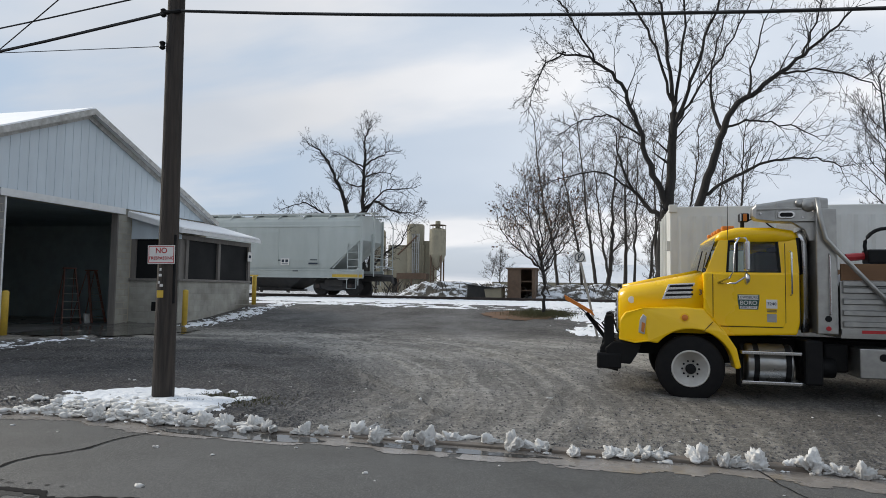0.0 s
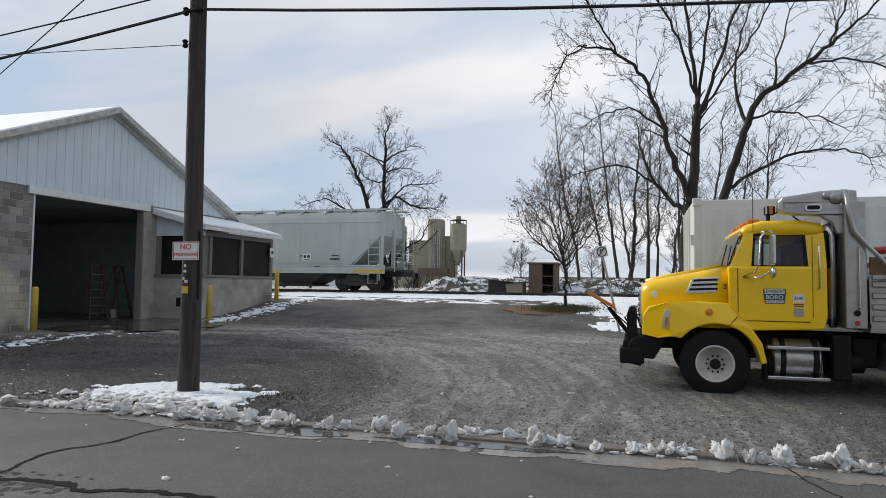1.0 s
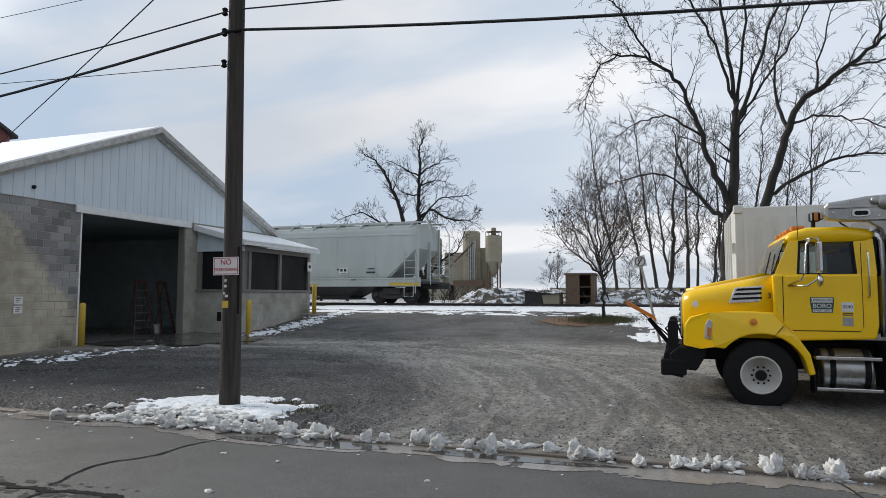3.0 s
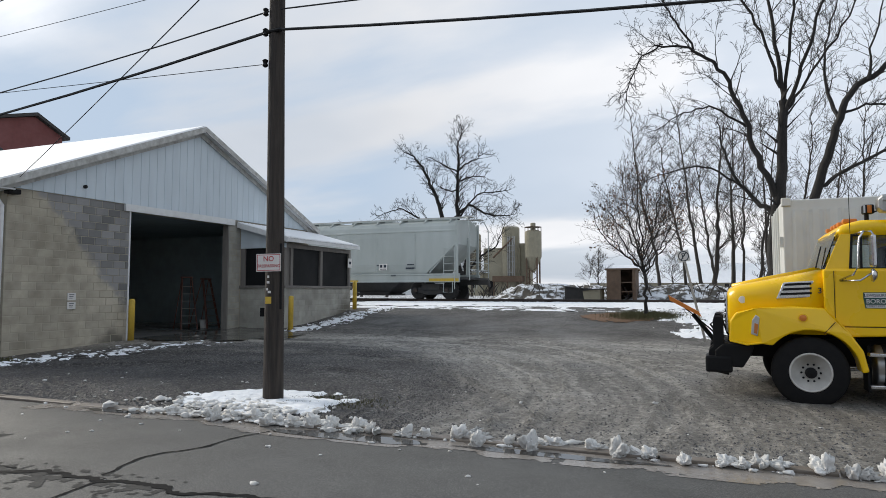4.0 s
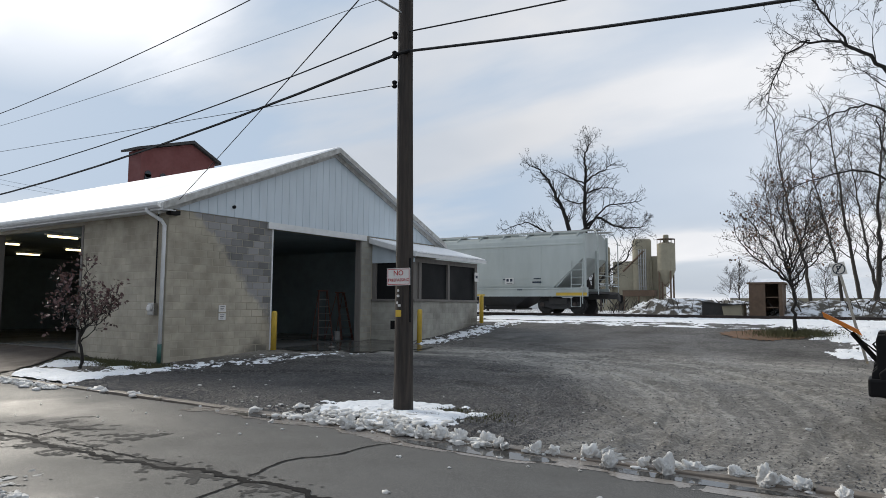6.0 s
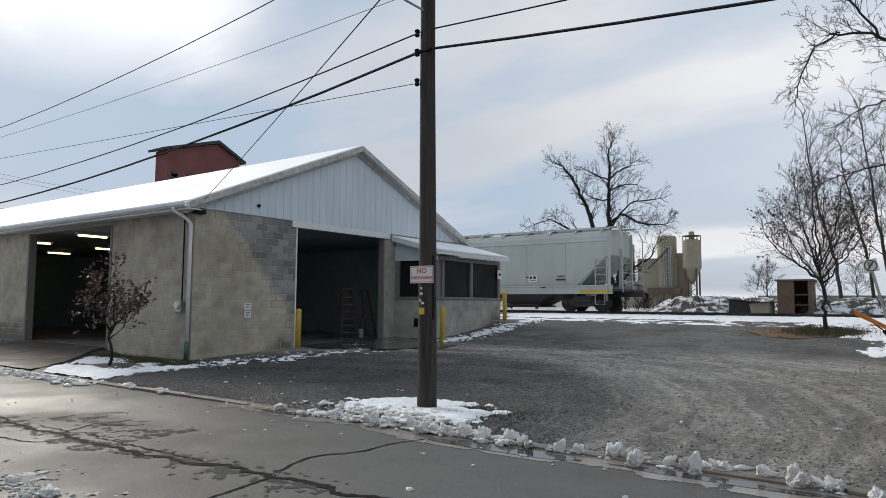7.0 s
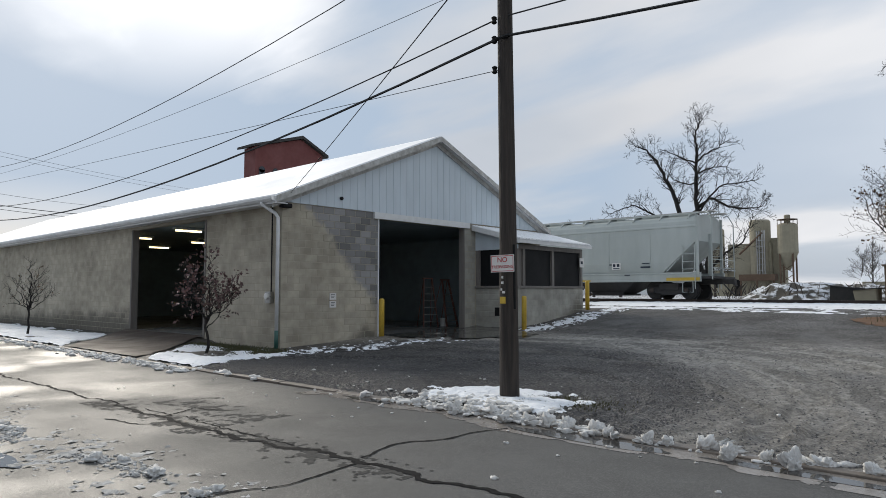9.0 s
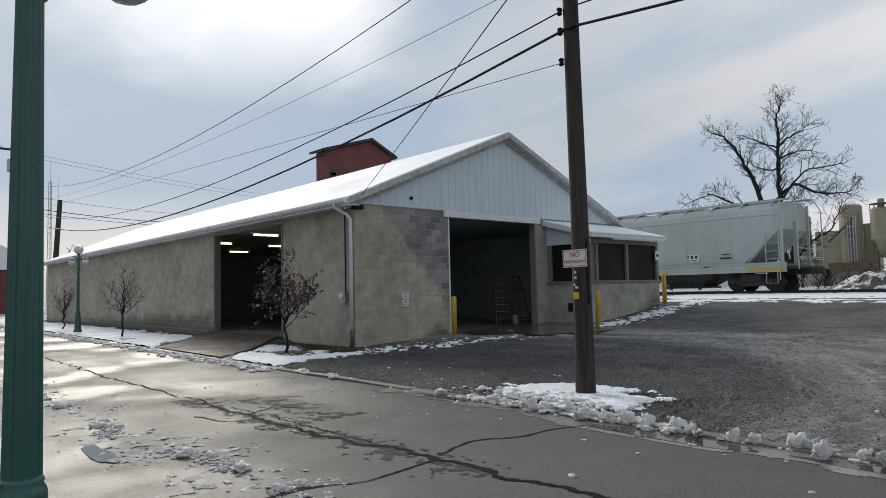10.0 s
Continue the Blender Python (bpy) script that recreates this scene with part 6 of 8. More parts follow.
def leaning_tree():
    rng = random.Random(23)
    w, tips = Wood(), []
    Y = 28.5
    limb(w, [(2.6, Y, 0.8), (2.9, Y, 3.0), (3.27, Y, 5.0), (3.9, Y, 7.1), (4.5, Y, 8.8), (5.6, Y + 0.2, 9.9), (6.9, Y + 0.4, 10.9), (8.1, Y + 0.6, 11.9), (9.4, Y + 0.8, 13.2)], 0.25, 0.03, rng, tips, 4, 0.9, start=0.5, side_len=1.9)
    limb(w, [(3.5, Y, 5.6), (4.5, Y - 0.6, 6.2), (5.7, Y - 0.9, 6.7), (7.0, Y - 1.2, 6.75), (8.3, Y - 1.3, 6.4)], 0.09, 0.02, rng, tips, 3, 0.9, side_len=1.6)
    limb(w, [(4.2, Y, 8.0), (3.9, Y + 0.6, 9.6), (4.0, Y + 0.9, 11.3), (4.6, Y + 1.1, 13.5)], 0.09, 0.02, rng, tips, 3, 0.9, side_len=1.6)
    limb(w, [(4.3, Y, 8.3), (5.2, Y - 0.3, 8.5), (6.6, Y - 0.4, 8.2), (7.6, Y - 0.5, 7.6)], 0.06, 0.015, rng, tips, 3, 0.9, side_len=1.5, up=0.1)
    limb(w, [(6.2, Y + 0.3, 10.4), (7.6, Y, 10.5), (9.2, Y - 0.2, 9.9), (10.2, Y - 0.3, 9.0)], 0.06, 0.015, rng, tips, 3, 0.9, side_len=1.5, up=0.05)
    limb(w, [(5.2, Y, 9.5), (5.5, Y + 0.4, 11.2), (6.3, Y + 0.6, 13.6)], 0.06, 0.015, rng, tips, 3, 0.9, side_len=1.5)
    limb(w, [(7.3, Y + 0.4, 11.2), (7.9, Y + 0.4, 12.9), (8.4, Y + 0.5, 14.6)], 0.05, 0.015, rng, tips, 3, 0.9, side_len=1.4)
    return plant("tree", "bare dark-barked tree leaning away over the yard", (2.6, Y, 1.0), w, tips)


def paired_tree():
    rng = random.Random(5)
    w, tips = Wood(), []
    Y = 42.0
    limb(w, [(-16.1, Y, 0.8), (-16.1, Y, 2.0), (-16.4, Y, 3.0)], 0.52, 0.36, rng, tips, 2, 1.1, rmin=0.013, start=0.9, side_len=1.2)
    limb(w, [(-16.4, Y, 2.9), (-17.3, Y, 5.0), (-17.6, Y, 6.1), (-18.1, Y, 7.9), (-18.9, Y, 9.6), (-19.6, Y, 10.9), (-20.4, Y, 11.8), (-21.3, Y, 12.2)], 0.27, 0.03, rng, tips, 4, 0.95, rmin=0.010, side_len=1.7, start=0.4)
    limb(w, [(-16.4, Y, 2.8), (-16.6, Y, 5.0), (-16.5, Y, 6.7), (-16.6, Y, 8.0), (-16.5, Y, 10.0), (-16.5, Y, 11.6), (-16.5, Y, 12.6), (-16.1, Y, 13.2)], 0.27, 0.03, rng, tips, 4, 0.95, rmin=0.010, side_len=1.7, start=0.35)
    limb(w, [(-16.0, Y, 1.9), (-16.0, Y + 0.2, 3.5), (-16.0, Y + 0.5, 4.5), (-16.1, Y + 0.7, 6.3), (-16.0, Y + 1.0, 7.3)], 0.2, 0.03, rng, tips, 4, 0.95, rmin=0.010, side_len=1.7, start=0.5)
    limb(w, [(-15.9, Y, 2.1), (-15.2, Y - 0.2, 3.6), (-14.1, Y - 0.5, 4.3), (-13.0, Y - 0.7, 5.0), (-12.3, Y - 1.0, 6.5)], 0.13, 0.02, rng, tips, 3, 0.9, rmin=0.010, side_len=1.5)
    limb(w, [(-16.4, Y, 7.4), (-15.5, Y + 0.2, 7.9), (-14.5, Y + 0.5, 7.3), (-13.3, Y + 0.7, 7.1), (-12.2, Y + 1.0, 7.2)], 0.13, 0.02, rng, tips, 4, 0.95, rmin=0.010, side_len=1.7)
    limb(w, [(-16.5, Y, 10.4), (-15.9, Y - 0.2, 10.8), (-14.9, Y - 0.5, 11.1), (-14.1, Y - 0.7, 11.4)], 0.09, 0.02, rng, tips, 3, 0.9, rmin=0.010, side_len=1.5)
    limb(w, [(-16.5, Y, 9.6), (-15.6, Y + 0.2, 10.0), (-14.5, Y + 0.5, 10.0)], 0.08, 0.02, rng, tips, 3, 0.9, rmin=0.010, side_len=1.5)
    limb(w, [(-17.6, Y, 5.9), (-18.4, Y - 0.2, 6.6), (-19.8, Y - 0.5, 7.1), (-21.2, Y - 0.7, 7.8), (-23.0, Y - 1.0, 7.2)], 0.13, 0.02, rng, tips, 4, 0.95, rmin=0.010, side_len=1.7)
    limb(w, [(-17.5, Y, 5.6), (-18.8, Y + 0.2, 5.6), (-20.2, Y + 0.5, 5.3), (-21.5, Y + 0.7, 5.0)], 0.1, 0.02, rng, tips, 3, 0.9, rmin=0.010, side_len=1.5)
    limb(w, [(-16.9, Y, 3.3), (-17.9, Y - 0.2, 3.4), (-18.9, Y - 0.5, 3.1), (-20.2, Y - 0.7, 2.5), (-21.7, Y - 1.0, 2.4)], 0.11, 0.02, rng, tips, 3, 0.9, rmin=0.010, side_len=1.5)
    limb(w, [(-17.1, Y, 4.2), (-18.1, Y + 0.2, 4.4), (-19.0, Y + 0.5, 4.1), (-20.6, Y + 0.7, 3.9)], 0.08, 0.02, rng, tips, 3, 0.9, rmin=0.010, side_len=1.5)
    limb(w, [(-16.6, Y, 7.2), (-17.2, Y - 0.2, 6.6), (-17.4, Y - 0.5, 5.8)], 0.08, 0.04, rng, tips, 2, 1.1, rmin=0.013, side_len=1.45, start=0.9)
    limb(w, [(-16.5, Y, 9.0), (-17.6, Y + 0.2, 9.1), (-18.6, Y + 0.5, 9.6)], 0.07, 0.02, rng, tips, 3, 0.9, rmin=0.010, side_len=1.5)
    limb(w, [(-16.5, Y, 10.4), (-17.5, Y - 0.2, 10.8), (-18.7, Y - 0.5, 11.5)], 0.07, 0.02, rng, tips, 3, 0.9, rmin=0.010, side_len=1.5)
    limb(w, [(-16.4, Y, 7.0), (-15.0, Y + 0.2, 8.6), (-13.8, Y + 0.5, 8.8), (-12.7, Y + 0.7, 8.9)], 0.08, 0.02, rng, tips, 3, 0.9, rmin=0.010, side_len=1.5)
    for v in w.v + w.fine.v:
        v.x = -16.3 + (v.x + 16.3) * 0.87
        v.z = 1.0 + (v.z - 1.0) * 0.94
    return plant("tree", "tall bare tree with a forked trunk beyond the railway", (-16.1, Y, 1.0), w, tips)


def slim_tree(base, top, r, seed, label, mat=None, spread=1.7, rmin=0.012, leaves=None, group="trees beyond the railway", level=3, dens=0.85, share=0.1):
    rng = random.Random(seed)
    w, tips = Wood(), []
    b, t = Vector(base), Vector(top)
    path = [b + (t - b) * k / 4 + Vector((rng.gauss(0, 0.09), rng.gauss(0, 0.09), 0)) * (0 < k < 4) for k in range(5)]
    limb(w, path, r, 0.02, rng, tips, level, dens, rmin, side_len=spread, start=0.28, up=0.45)
    return plant("tree", label, b, w, tips, mat or M_BARK, leaves, group, share, 0.09, seed)


def young_tree():
    rng = random.Random(31)
    w, tips = Wood(), []
    b = Vector((-2.37, 22.75, 0.72))
    limb(w, [b, b + Vector((0.02, 0, 0.9)), b + Vector((-0.02, 0, 1.7)), b + Vector((-0.1, 0, 3.0)), b + Vector((-0.15, 0, 4.6))], 0.075, 0.012, rng, tips, 4, 1.0, 0.004, side_len=1.25, start=0.40, up=0.7)
    for dx, dy in ((-1.5, 0.4), (1.0, -0.5), (-0.9, -0.7), (1.2, 0.5), (-1.6, -0.2), (0.4, 0.9)):
        limb(w, [b + Vector((0, 0, 1.5 + 0.1 * rng.random())), b + Vector((dx * 0.45, dy * 0.45, 2.2)), b + Vector((dx * 0.85, dy * 0.85, 2.9)), b + Vector((dx, dy, 3.6))], 0.03, 0.008, rng, tips, 3, 1.0, 0.004, side_len=0.9, start=0.25, up=0.5)
    for dx, dy, h in ((-0.7, 0.3, 4.3), (0.6, -0.2, 4.4), (0.1, 0.5, 4.7), (-0.3, -0.5, 4.6), (0.9, 0.3, 4.0), (-1.1, 0.1, 4.0)):
        limb(w, [b + Vector((-0.05, 0, 1.9)), b + Vector((dx * 0.5, dy * 0.5, 2.9)), b + Vector((dx * 0.9, dy * 0.9, h - 0.6)), b + Vector((dx, dy, h))], 0.028, 0.007, rng, tips, 3, 1.0, 0.004, side_len=0.8, start=0.3, up=0.8)
    return plant("young_tree", "young bare tree with a few brown leaves in a grass patch", b, w, tips, M_BARK, M_LEAF, "", 0.20, 0.07, 3)


def street_tree(base, h, r, seed, share, mat_leaf, label):
    rng = random.Random(seed)
    w, tips = Wood(), []
    b = Vector(base)
    limb(w, [b, b + Vector((0.03, 0, h * 0.35)), b + Vector((0, 0.03, h * 0.7)), b + Vector((0.05, 0, h))], 0.045, 0.008, rng, tips, 2, 0.9, 0.004, side_len=r * 0.5, start=0.35, up=0.6)
    for k in range(9):
        a = k * 2.4 + 0.3
        q = rng.uniform(0.55, 1.0)
        e = Vector((math.cos(a) * r * q, math.sin(a) * r * q * 0.85, h * (1.08 - 0.5 * q * rng.uniform(0.7, 1.0))))
        limb(w, [b + Vector((0, 0, h * rng.uniform(0.22, 0.4))), b + Vector((e.x * 0.55, e.y * 0.55, e.z * 0.72)), b + e], 0.018, 0.005, rng, tips, 2, 0.8, 0.0035, side_len=r * 0.5, start=0.3, up=0.6)
    return plant("street_tree", label, b, w, tips, M_BARK, mat_leaf, "street trees", share, 0.10 if share > 0.4 else 0.06, seed)


big_tree()
leaning_tree()
paired_tree()
LBL = "slim bare tree on the snowy bank beyond the railway"
slim_tree((-3.5, 44, 1.0), (-5.3, 44, 13.2), 0.128, 41, LBL, M_BARK_PALE, 2.5, dens=1.05)
slim_tree((-1.1, 44, 1.4), (-2.5, 44.5, 13.3), 0.136, 42, LBL, M_BARK_PALE, 2.3, dens=1.05)
slim_tree((-0.5, 45, 1.4), (0.4, 45, 12.6), 0.176, 43, LBL, M_BARK_PALE, 2.3, dens=1.05)
slim_tree((-0.3, 44, 1.4), (-1.4, 43.5, 10.4), 0.120, 44, LBL, M_BARK_PALE, 2.0, dens=1.05)
slim_tree((1.1, 44, 1.4), (1.5, 44, 12.0), 0.112, 45, LBL, M_BARK_PALE, 2.3, dens=1.05)
slim_tree((2.1, 45, 1.4), (3.6, 45, 12.2), 0.120, 46, LBL, M_BARK_PALE, 2.3, dens=1.05)
slim_tree((4.4, 46, 1.4), (5.4, 46, 12.8), 0.136, 47, LBL, M_BARK_PALE, 2.5, dens=1.05)
slim_tree((7.4, 45, 1.4), (8.0, 45, 12.5), 0.136, 48, LBL, M_BARK_PALE, 2.5, dens=1.05)
slim_tree((-2.2, 46, 1.4), (-3.6, 46, 11.5), 0.120, 71, LBL, M_BARK_PALE, 2.3, dens=1.05)
slim_tree((0.6, 47, 1.4), (0.9, 47, 12.5), 0.160, 72, LBL, M_BARK_PALE, 2.5, dens=1.05)
slim_tree((3.0, 48, 1.4), (2.6, 48, 13.0), 0.144, 73, LBL, M_BARK_PALE, 2.7, dens=1.05)
slim_tree((5.8, 44, 1.4), (6.6, 44, 10.8), 0.120, 74, LBL, M_BARK_PALE, 2.3, dens=1.05)
slim_tree((-4.6, 47, 1.2), (-6.2, 47, 9.5), 0.096, 75, LBL, M_BARK_PALE, 2.1, dens=1.05)
slim_tree((14.5, 40, 1.2), (13.8, 40, 13.5), 0.25, 49, "bare spreading tree behind the dump truck", None, 3.0, level=4)
young_tree()
street_tree((-15.95, 8.52, 0.05), 2.4, 0.9, 51, 1.0, M_LEAF_RED, "young street tree with withered reddish leaves")
street_tree((-27.3, 7.7, 0.05), 2.6, 0.9, 52, 0.10, M_LEAF, "young bare street tree beside the shed wall")
street_tree((-36.5, 7.65, 0.05), 2.4, 0.7, 53, 0.02, M_LEAF, "young bare street tree beside the shed wall")
far = slim_tree((-36.5, 70, 1.0), (-36.2, 70, 8.6), 0.2, 61, "bare bushy tree in the distance", M_BARK_PALE, 3.0, 0.02, None, "distant trees", 3, 1.0)
for k, (x, y, s) in enumerate(((-40.5, 71, 0.95), (-33.0, 72, 0.9), (-29.5, 80, 0.8), (-45, 74, 1.0), (-52, 90, 1.1), (-20, 118, 0.9), (-8, 125, 0.9), (6, 110, 1.0), (18, 90, 1.0), (-95, 30, 1.0), (-100, 22, 0.9), (-62, 95, 1.1), (-75, 100, 1.2), (30, 70, 1.2), (-14, 140, 1.0), (-27, 150, 1.0), (0, 150, 1.1), (-86, 8, 0.8))):
    copy_thing(far, pose(x, y, 1.0 if y > 33 else 0, 0, 0, 77 * k) @ Matrix.Scale(s, 4))


# ---- verge, driveway, snow ----
def in_drive(x, y, pad=0.0):
    k = (10.32 - y) / 3.4
    return -25.4 + 4.2 * k - pad < x < -19.8 + 3.6 * k + pad


sheet("verge", -60, -15.7, 6.93, 10.54, 0.2, lambda x, y: ground_z(x, y) + 0.03 * noise.noise((x, y, 0)) - 0.01 + (0.17 * smooth(8.2, 10.4, y) - 0.02 if in_drive(x, y, 0.25) else 0.06 * smooth(8.2, 10.4, y) if in_drive(x, y, 0.8) else 0), M_DIRT,
      "strip of dead grass and earth between the shed and the street", "verge")
sheet("driveway", -26.0, -14.6, 6.93, 10.5, 0.12, lambda x, y: 0.058 + 0.17 * smooth(8.2, 10.4, y) + 0.01 * noise.noise((x * 2, y * 2, 5)), M_CONCRETE,
      "brown wet concrete driveway into the shed", "driveway", keep=lambda x, y: in_drive(x, y, 0.25 * noise.noise((x * 1.5, y * 1.5, 3)) - 0.03))


def snow_sheet(name, x0, x1, y0, y1, step, cover, thick, label, mat=None, base=None, category="snow"):
    """A layer of snow where cover(x, y) is above nought, thinning out at its edge."""
    base = base or ground_z
    return sheet(name, x0, x1, y0, y1, step,
                 lambda x, y: base(x, y) - 0.012 + thick * min(1.0, max(0.0, cover(x, y)) * 3.0) ** 0.6 * (1 + 0.35 * noise.noise((x * 2.3, y * 2.3, 9))) + 0.02 * noise.noise((x * 7, y * 7, 2)) + 0.012 * noise.noise((x * 17, y * 17, 3)),
                 mat or M_SNOW, label, category, keep=lambda x, y: cover(x, y) > 0.0, kind="stuff")


def fray(x, y, s=2.0, a=0.35):
    return a * noise.noise((x * s, y * s, 4.4)) + a * 0.6 * noise.noise((x * s * 3.1, y * s * 3.1, 8.8))


def pole_snow(x, y):
    e = 1 - ((x + 6.05) / 1.35) ** 2 - ((y - 7.95) / 0.95) ** 2
    hole = 1.1 * math.exp(-(((x + 5.45) / 0.30) ** 2 + ((y - 8.45) / 0.20) ** 2)) + 0.9 * math.exp(-(((x + 5.6) / 0.22) ** 2 + ((y - 7.88) / 0.12) ** 2)) + 0.9 * math.exp(-(((x + 4.75) / 0.25) ** 2 + ((y - 7.95) / 0.25) ** 2))
    return e * 0.75 + fray(x, y, 2.4, 0.42) - hole


snow_sheet("snow_patch", -7.7, -4.4, 6.85, 9.1, 0.05, pole_snow, 0.055, "melting patch of white snow round the utility pole", base=yard_z)
snow_sheet("snow_patch", -15.6, -11.8, 8.0, 14.4, 0.055,
           lambda x, y: 0.30 - abs((x + 14.0) * 0.85 + (y - 11.3) * -0.28 - 0.35 * noise.noise((y * 0.8, 0, 0))) * 0.42 - 0.03 * abs(y - 11.5) + fray(x, y, 3.4, 0.40) + fray(x, y, 8.0, 0.55) - 0.2, 0.03,
           "thin broken snow along the foot of the gable wall", base=yard_z)
snow_sheet("snow_patch", -13.7, -11.0, 18.0, 24.2, 0.055,
           lambda x, y: 0.42 - abs(x + 13.05 - 0.30 * smooth(19, 23.5, y)) * 0.8 - 0.06 * abs(y - 21.3) + fray(x, y, 3.2, 0.40) + fray(x, y, 8.0, 0.5) - 0.1, 0.04,
           "broken snow along the foot of the lean-to wall", base=yard_z)
snow_sheet("snow_patch", -60, -12.0, 6.95, 10.2, 0.09,
           lambda x, y: (-0.3 if in_drive(x, y, 0.3) else 0.26 - 0.5 * smooth(9.0, 10.2, y) + fray(x, y, 1.5, 0.42) - 0.9 * math.exp(-((x + 15.7) / 0.8) ** 2 - ((y - 8.5) / 0.45) ** 2)) - 0.9 * smooth(-14.2, -12.6, x), 0.07,
           "thin snow over the grass verge beside the shed")
snow_sheet("snow_field", -3.2, 16, 17.6, 31.6, 0.075,
           lambda x, y: 0.14 + fray(x, y, 0.9, 0.40) + fray(x, y, 3.6, 0.50) - 1.6 * math.exp(-(((x + 3.2) / 1.2) ** 2 + ((y - 22.3) / 1.3) ** 2)) - 1.2 * (1 - smooth(0, 1.0, y - 17.9 - 1.0 * max(0, -x - 0.2) ** 1.1)),
           0.05, "uneven snow over rough grass beside the yard")
snow_sheet("snow_field", -40, 6, 23.2, 31.6, 0.11,
           lambda x, y: 0.10 + 0.30 * smooth(24.0, 28.5, y + 0.12 * (x + 8)) + 0.62 * noise.noise((x * 0.11, y * 1.7, 3)) + fray(x, y, 2.1, 0.36) - 0.30 * (1 - smooth(23.4, 25.2, y)) - 0.25 * abs(noise.noise((x * 0.35, y * 2.8, 6))),
           0.035, "tracked patchy snow beside the railway")
snow_sheet("ballast_snow", -70, 40, 31.3, 35.0, 0.2,
           lambda x, y: -0.05 + fray(x, y, 1.4, 0.5), 0.04, "broken snow on the track ballast", base=lambda x, y: 1.10)
# spoil heaps and bank beyond the track
sheet("snow_bank", -14.5, 16, 35.6, 48, 0.22,
      lambda x, y: 1.05 + (1.25 * smooth(36.2, 39.5, y) * (0.55 + 0.7 * noise.noise((x * 0.3, y * 0.25, 1))) + 0.55 * math.exp(-((x + 10.3) / 1.5) ** 2 - ((y - 38.6) / 1.2) ** 2) * 1.2
                           + 0.22 * noise.noise((x * 1.3, y * 1.3, 5)) + 0.1 * noise.noise((x * 3.3, y * 3.3, 6))) * smooth(-13.8, -11.5, x) * smooth(35.6, 37, y),
      M_GROUND, "snow-covered heaps of spoil beyond the railway", "snow bank", kind="stuff")
# leaf litter and grass round the young tree
sheet("leaf_litter", -4.6, -1.4, 21.2, 23.9, 0.08,
      lambda x, y: ground_z(x, y) + 0.014 + 0.02 * noise.noise((x * 6, y * 6, 0)), M_LEAF,
      "brown leaf litter under the young tree", "leaves", keep=lambda x, y: ((x + 3.1) / 1.25) ** 2 + ((y - 22.5) / 0.95) ** 2 + fray(x, y, 2.5, 0.4) < 0.9, kind="stuff")


def grass_tufts(name, label, n, place, h, mat, seed):
    rng = random.Random(seed)
    v, f = [], []
    for _ in range(n):
        x, y, z = place(rng)
        a = rng.uniform(0, 6.28)
        hh = h * rng.uniform(0.5, 1.3)
        dx, dy = math.cos(a) * 0.006, math.sin(a) * 0.006
        lx, ly = rng.gauss(0, 0.4) * hh, rng.gauss(0, 0.4) * hh
        k = len(v)
        v += [(x - dx, y - dy, z - 0.01), (x + dx, y + dy, z - 0.01), (x + lx * 0.4 + dx * 0.7, y + ly * 0.4 + dy * 0.7, z + hh * 0.6), (x + lx, y + ly, z + hh)]
        f += [(k, k + 1, k + 2), (k, k + 2, k + 3)]
    me = bpy.data.meshes.new(name)
    me.from_pydata(v, [], f)
    me.materials.append(mat)
    return tagged(new(name, me), label, "grass", kind="stuff")


grass_tufts("grass", "short green grass round the young tree", 3000, lambda r: (lambda x, y: (x, y, ground_z(x, y) + 0.03))(-2.35 + r.gauss(0, 0.55), 22.7 + r.gauss(0, 0.35)), 0.09, M_GRASS, 3)
grass_tufts("grass", "short grass showing through the snow at the pole", 1500, lambda r: (lambda x, y: (x, y, yard_z(x, y)))(r.choice((-5.45, -5.45, -5.6, -4.75)) + r.gauss(0, 0.22), 8.15 + r.gauss(0, 0.24)), 0.04, M_GRASS, 5)
grass_tufts("grass", "grass tufts along the foot of the shed wall", 5000, lambda r: (lambda x, y: (x, y, ground_z(x, y)))(r.uniform(-19, -14.5), 9.7 + r.gauss(0, 0.3)), 0.07, M_GRASS, 6)
grass_tufts("dry_weeds", "dry weeds poking out of the snow beyond the railway", 600, lambda r: (lambda x, y: (x, y, 1.2))(r.uniform(-14, 12), r.uniform(37, 42)), 0.8, M_BARK_PALE, 7)


# ---- loose stones of the yard ----
def stones(name, n, place, smin, smax, mat, label, seed, category="stones"):
    rng = random.Random(seed)
    v, f = [], []
    for _ in range(n):
        x, y, z = place(rng)
        s = smin + (smax - smin) * rng.random() ** 2.5
        k = len(v)
        a = rng.uniform(0, 6.28)
        for j in range(4):
            q = s * rng.uniform(0.7, 1.2)
            v.append((x + q * math.cos(a + j * 1.571), y + q * math.sin(a + j * 1.571), z + s * rng.uniform(-0.1, 0.25)))
        v.append((x + s * rng.uniform(-0.3, 0.3), y + s * rng.uniform(-0.3, 0.3), z + s * rng.uniform(0.5, 0.9)))
        for j in range(4):
            f.append((k + j, k + (j + 1) % 4, k + 4))
    me = bpy.data.meshes.new(name)
    me.from_pydata(v, [], f)
    me.materials.append(mat)
    return tagged(new(name, me), label, category, kind="stuff")


def yard_spot(r):
    while True:
        y = 7.0 + 12.0 * r.random() ** 1.6
        x = r.uniform(-14.5, 7)
        if math.hypot(x + 10.0, y - 8.2) < 6.6 or r.random() < 0.22:
            break
    return x, y, yard_z(x, y)


stones("loose_stones", 75000, yard_spot, 0.006, 0.022, M_STONE, "loose dark crushed stones over the yard", 8)


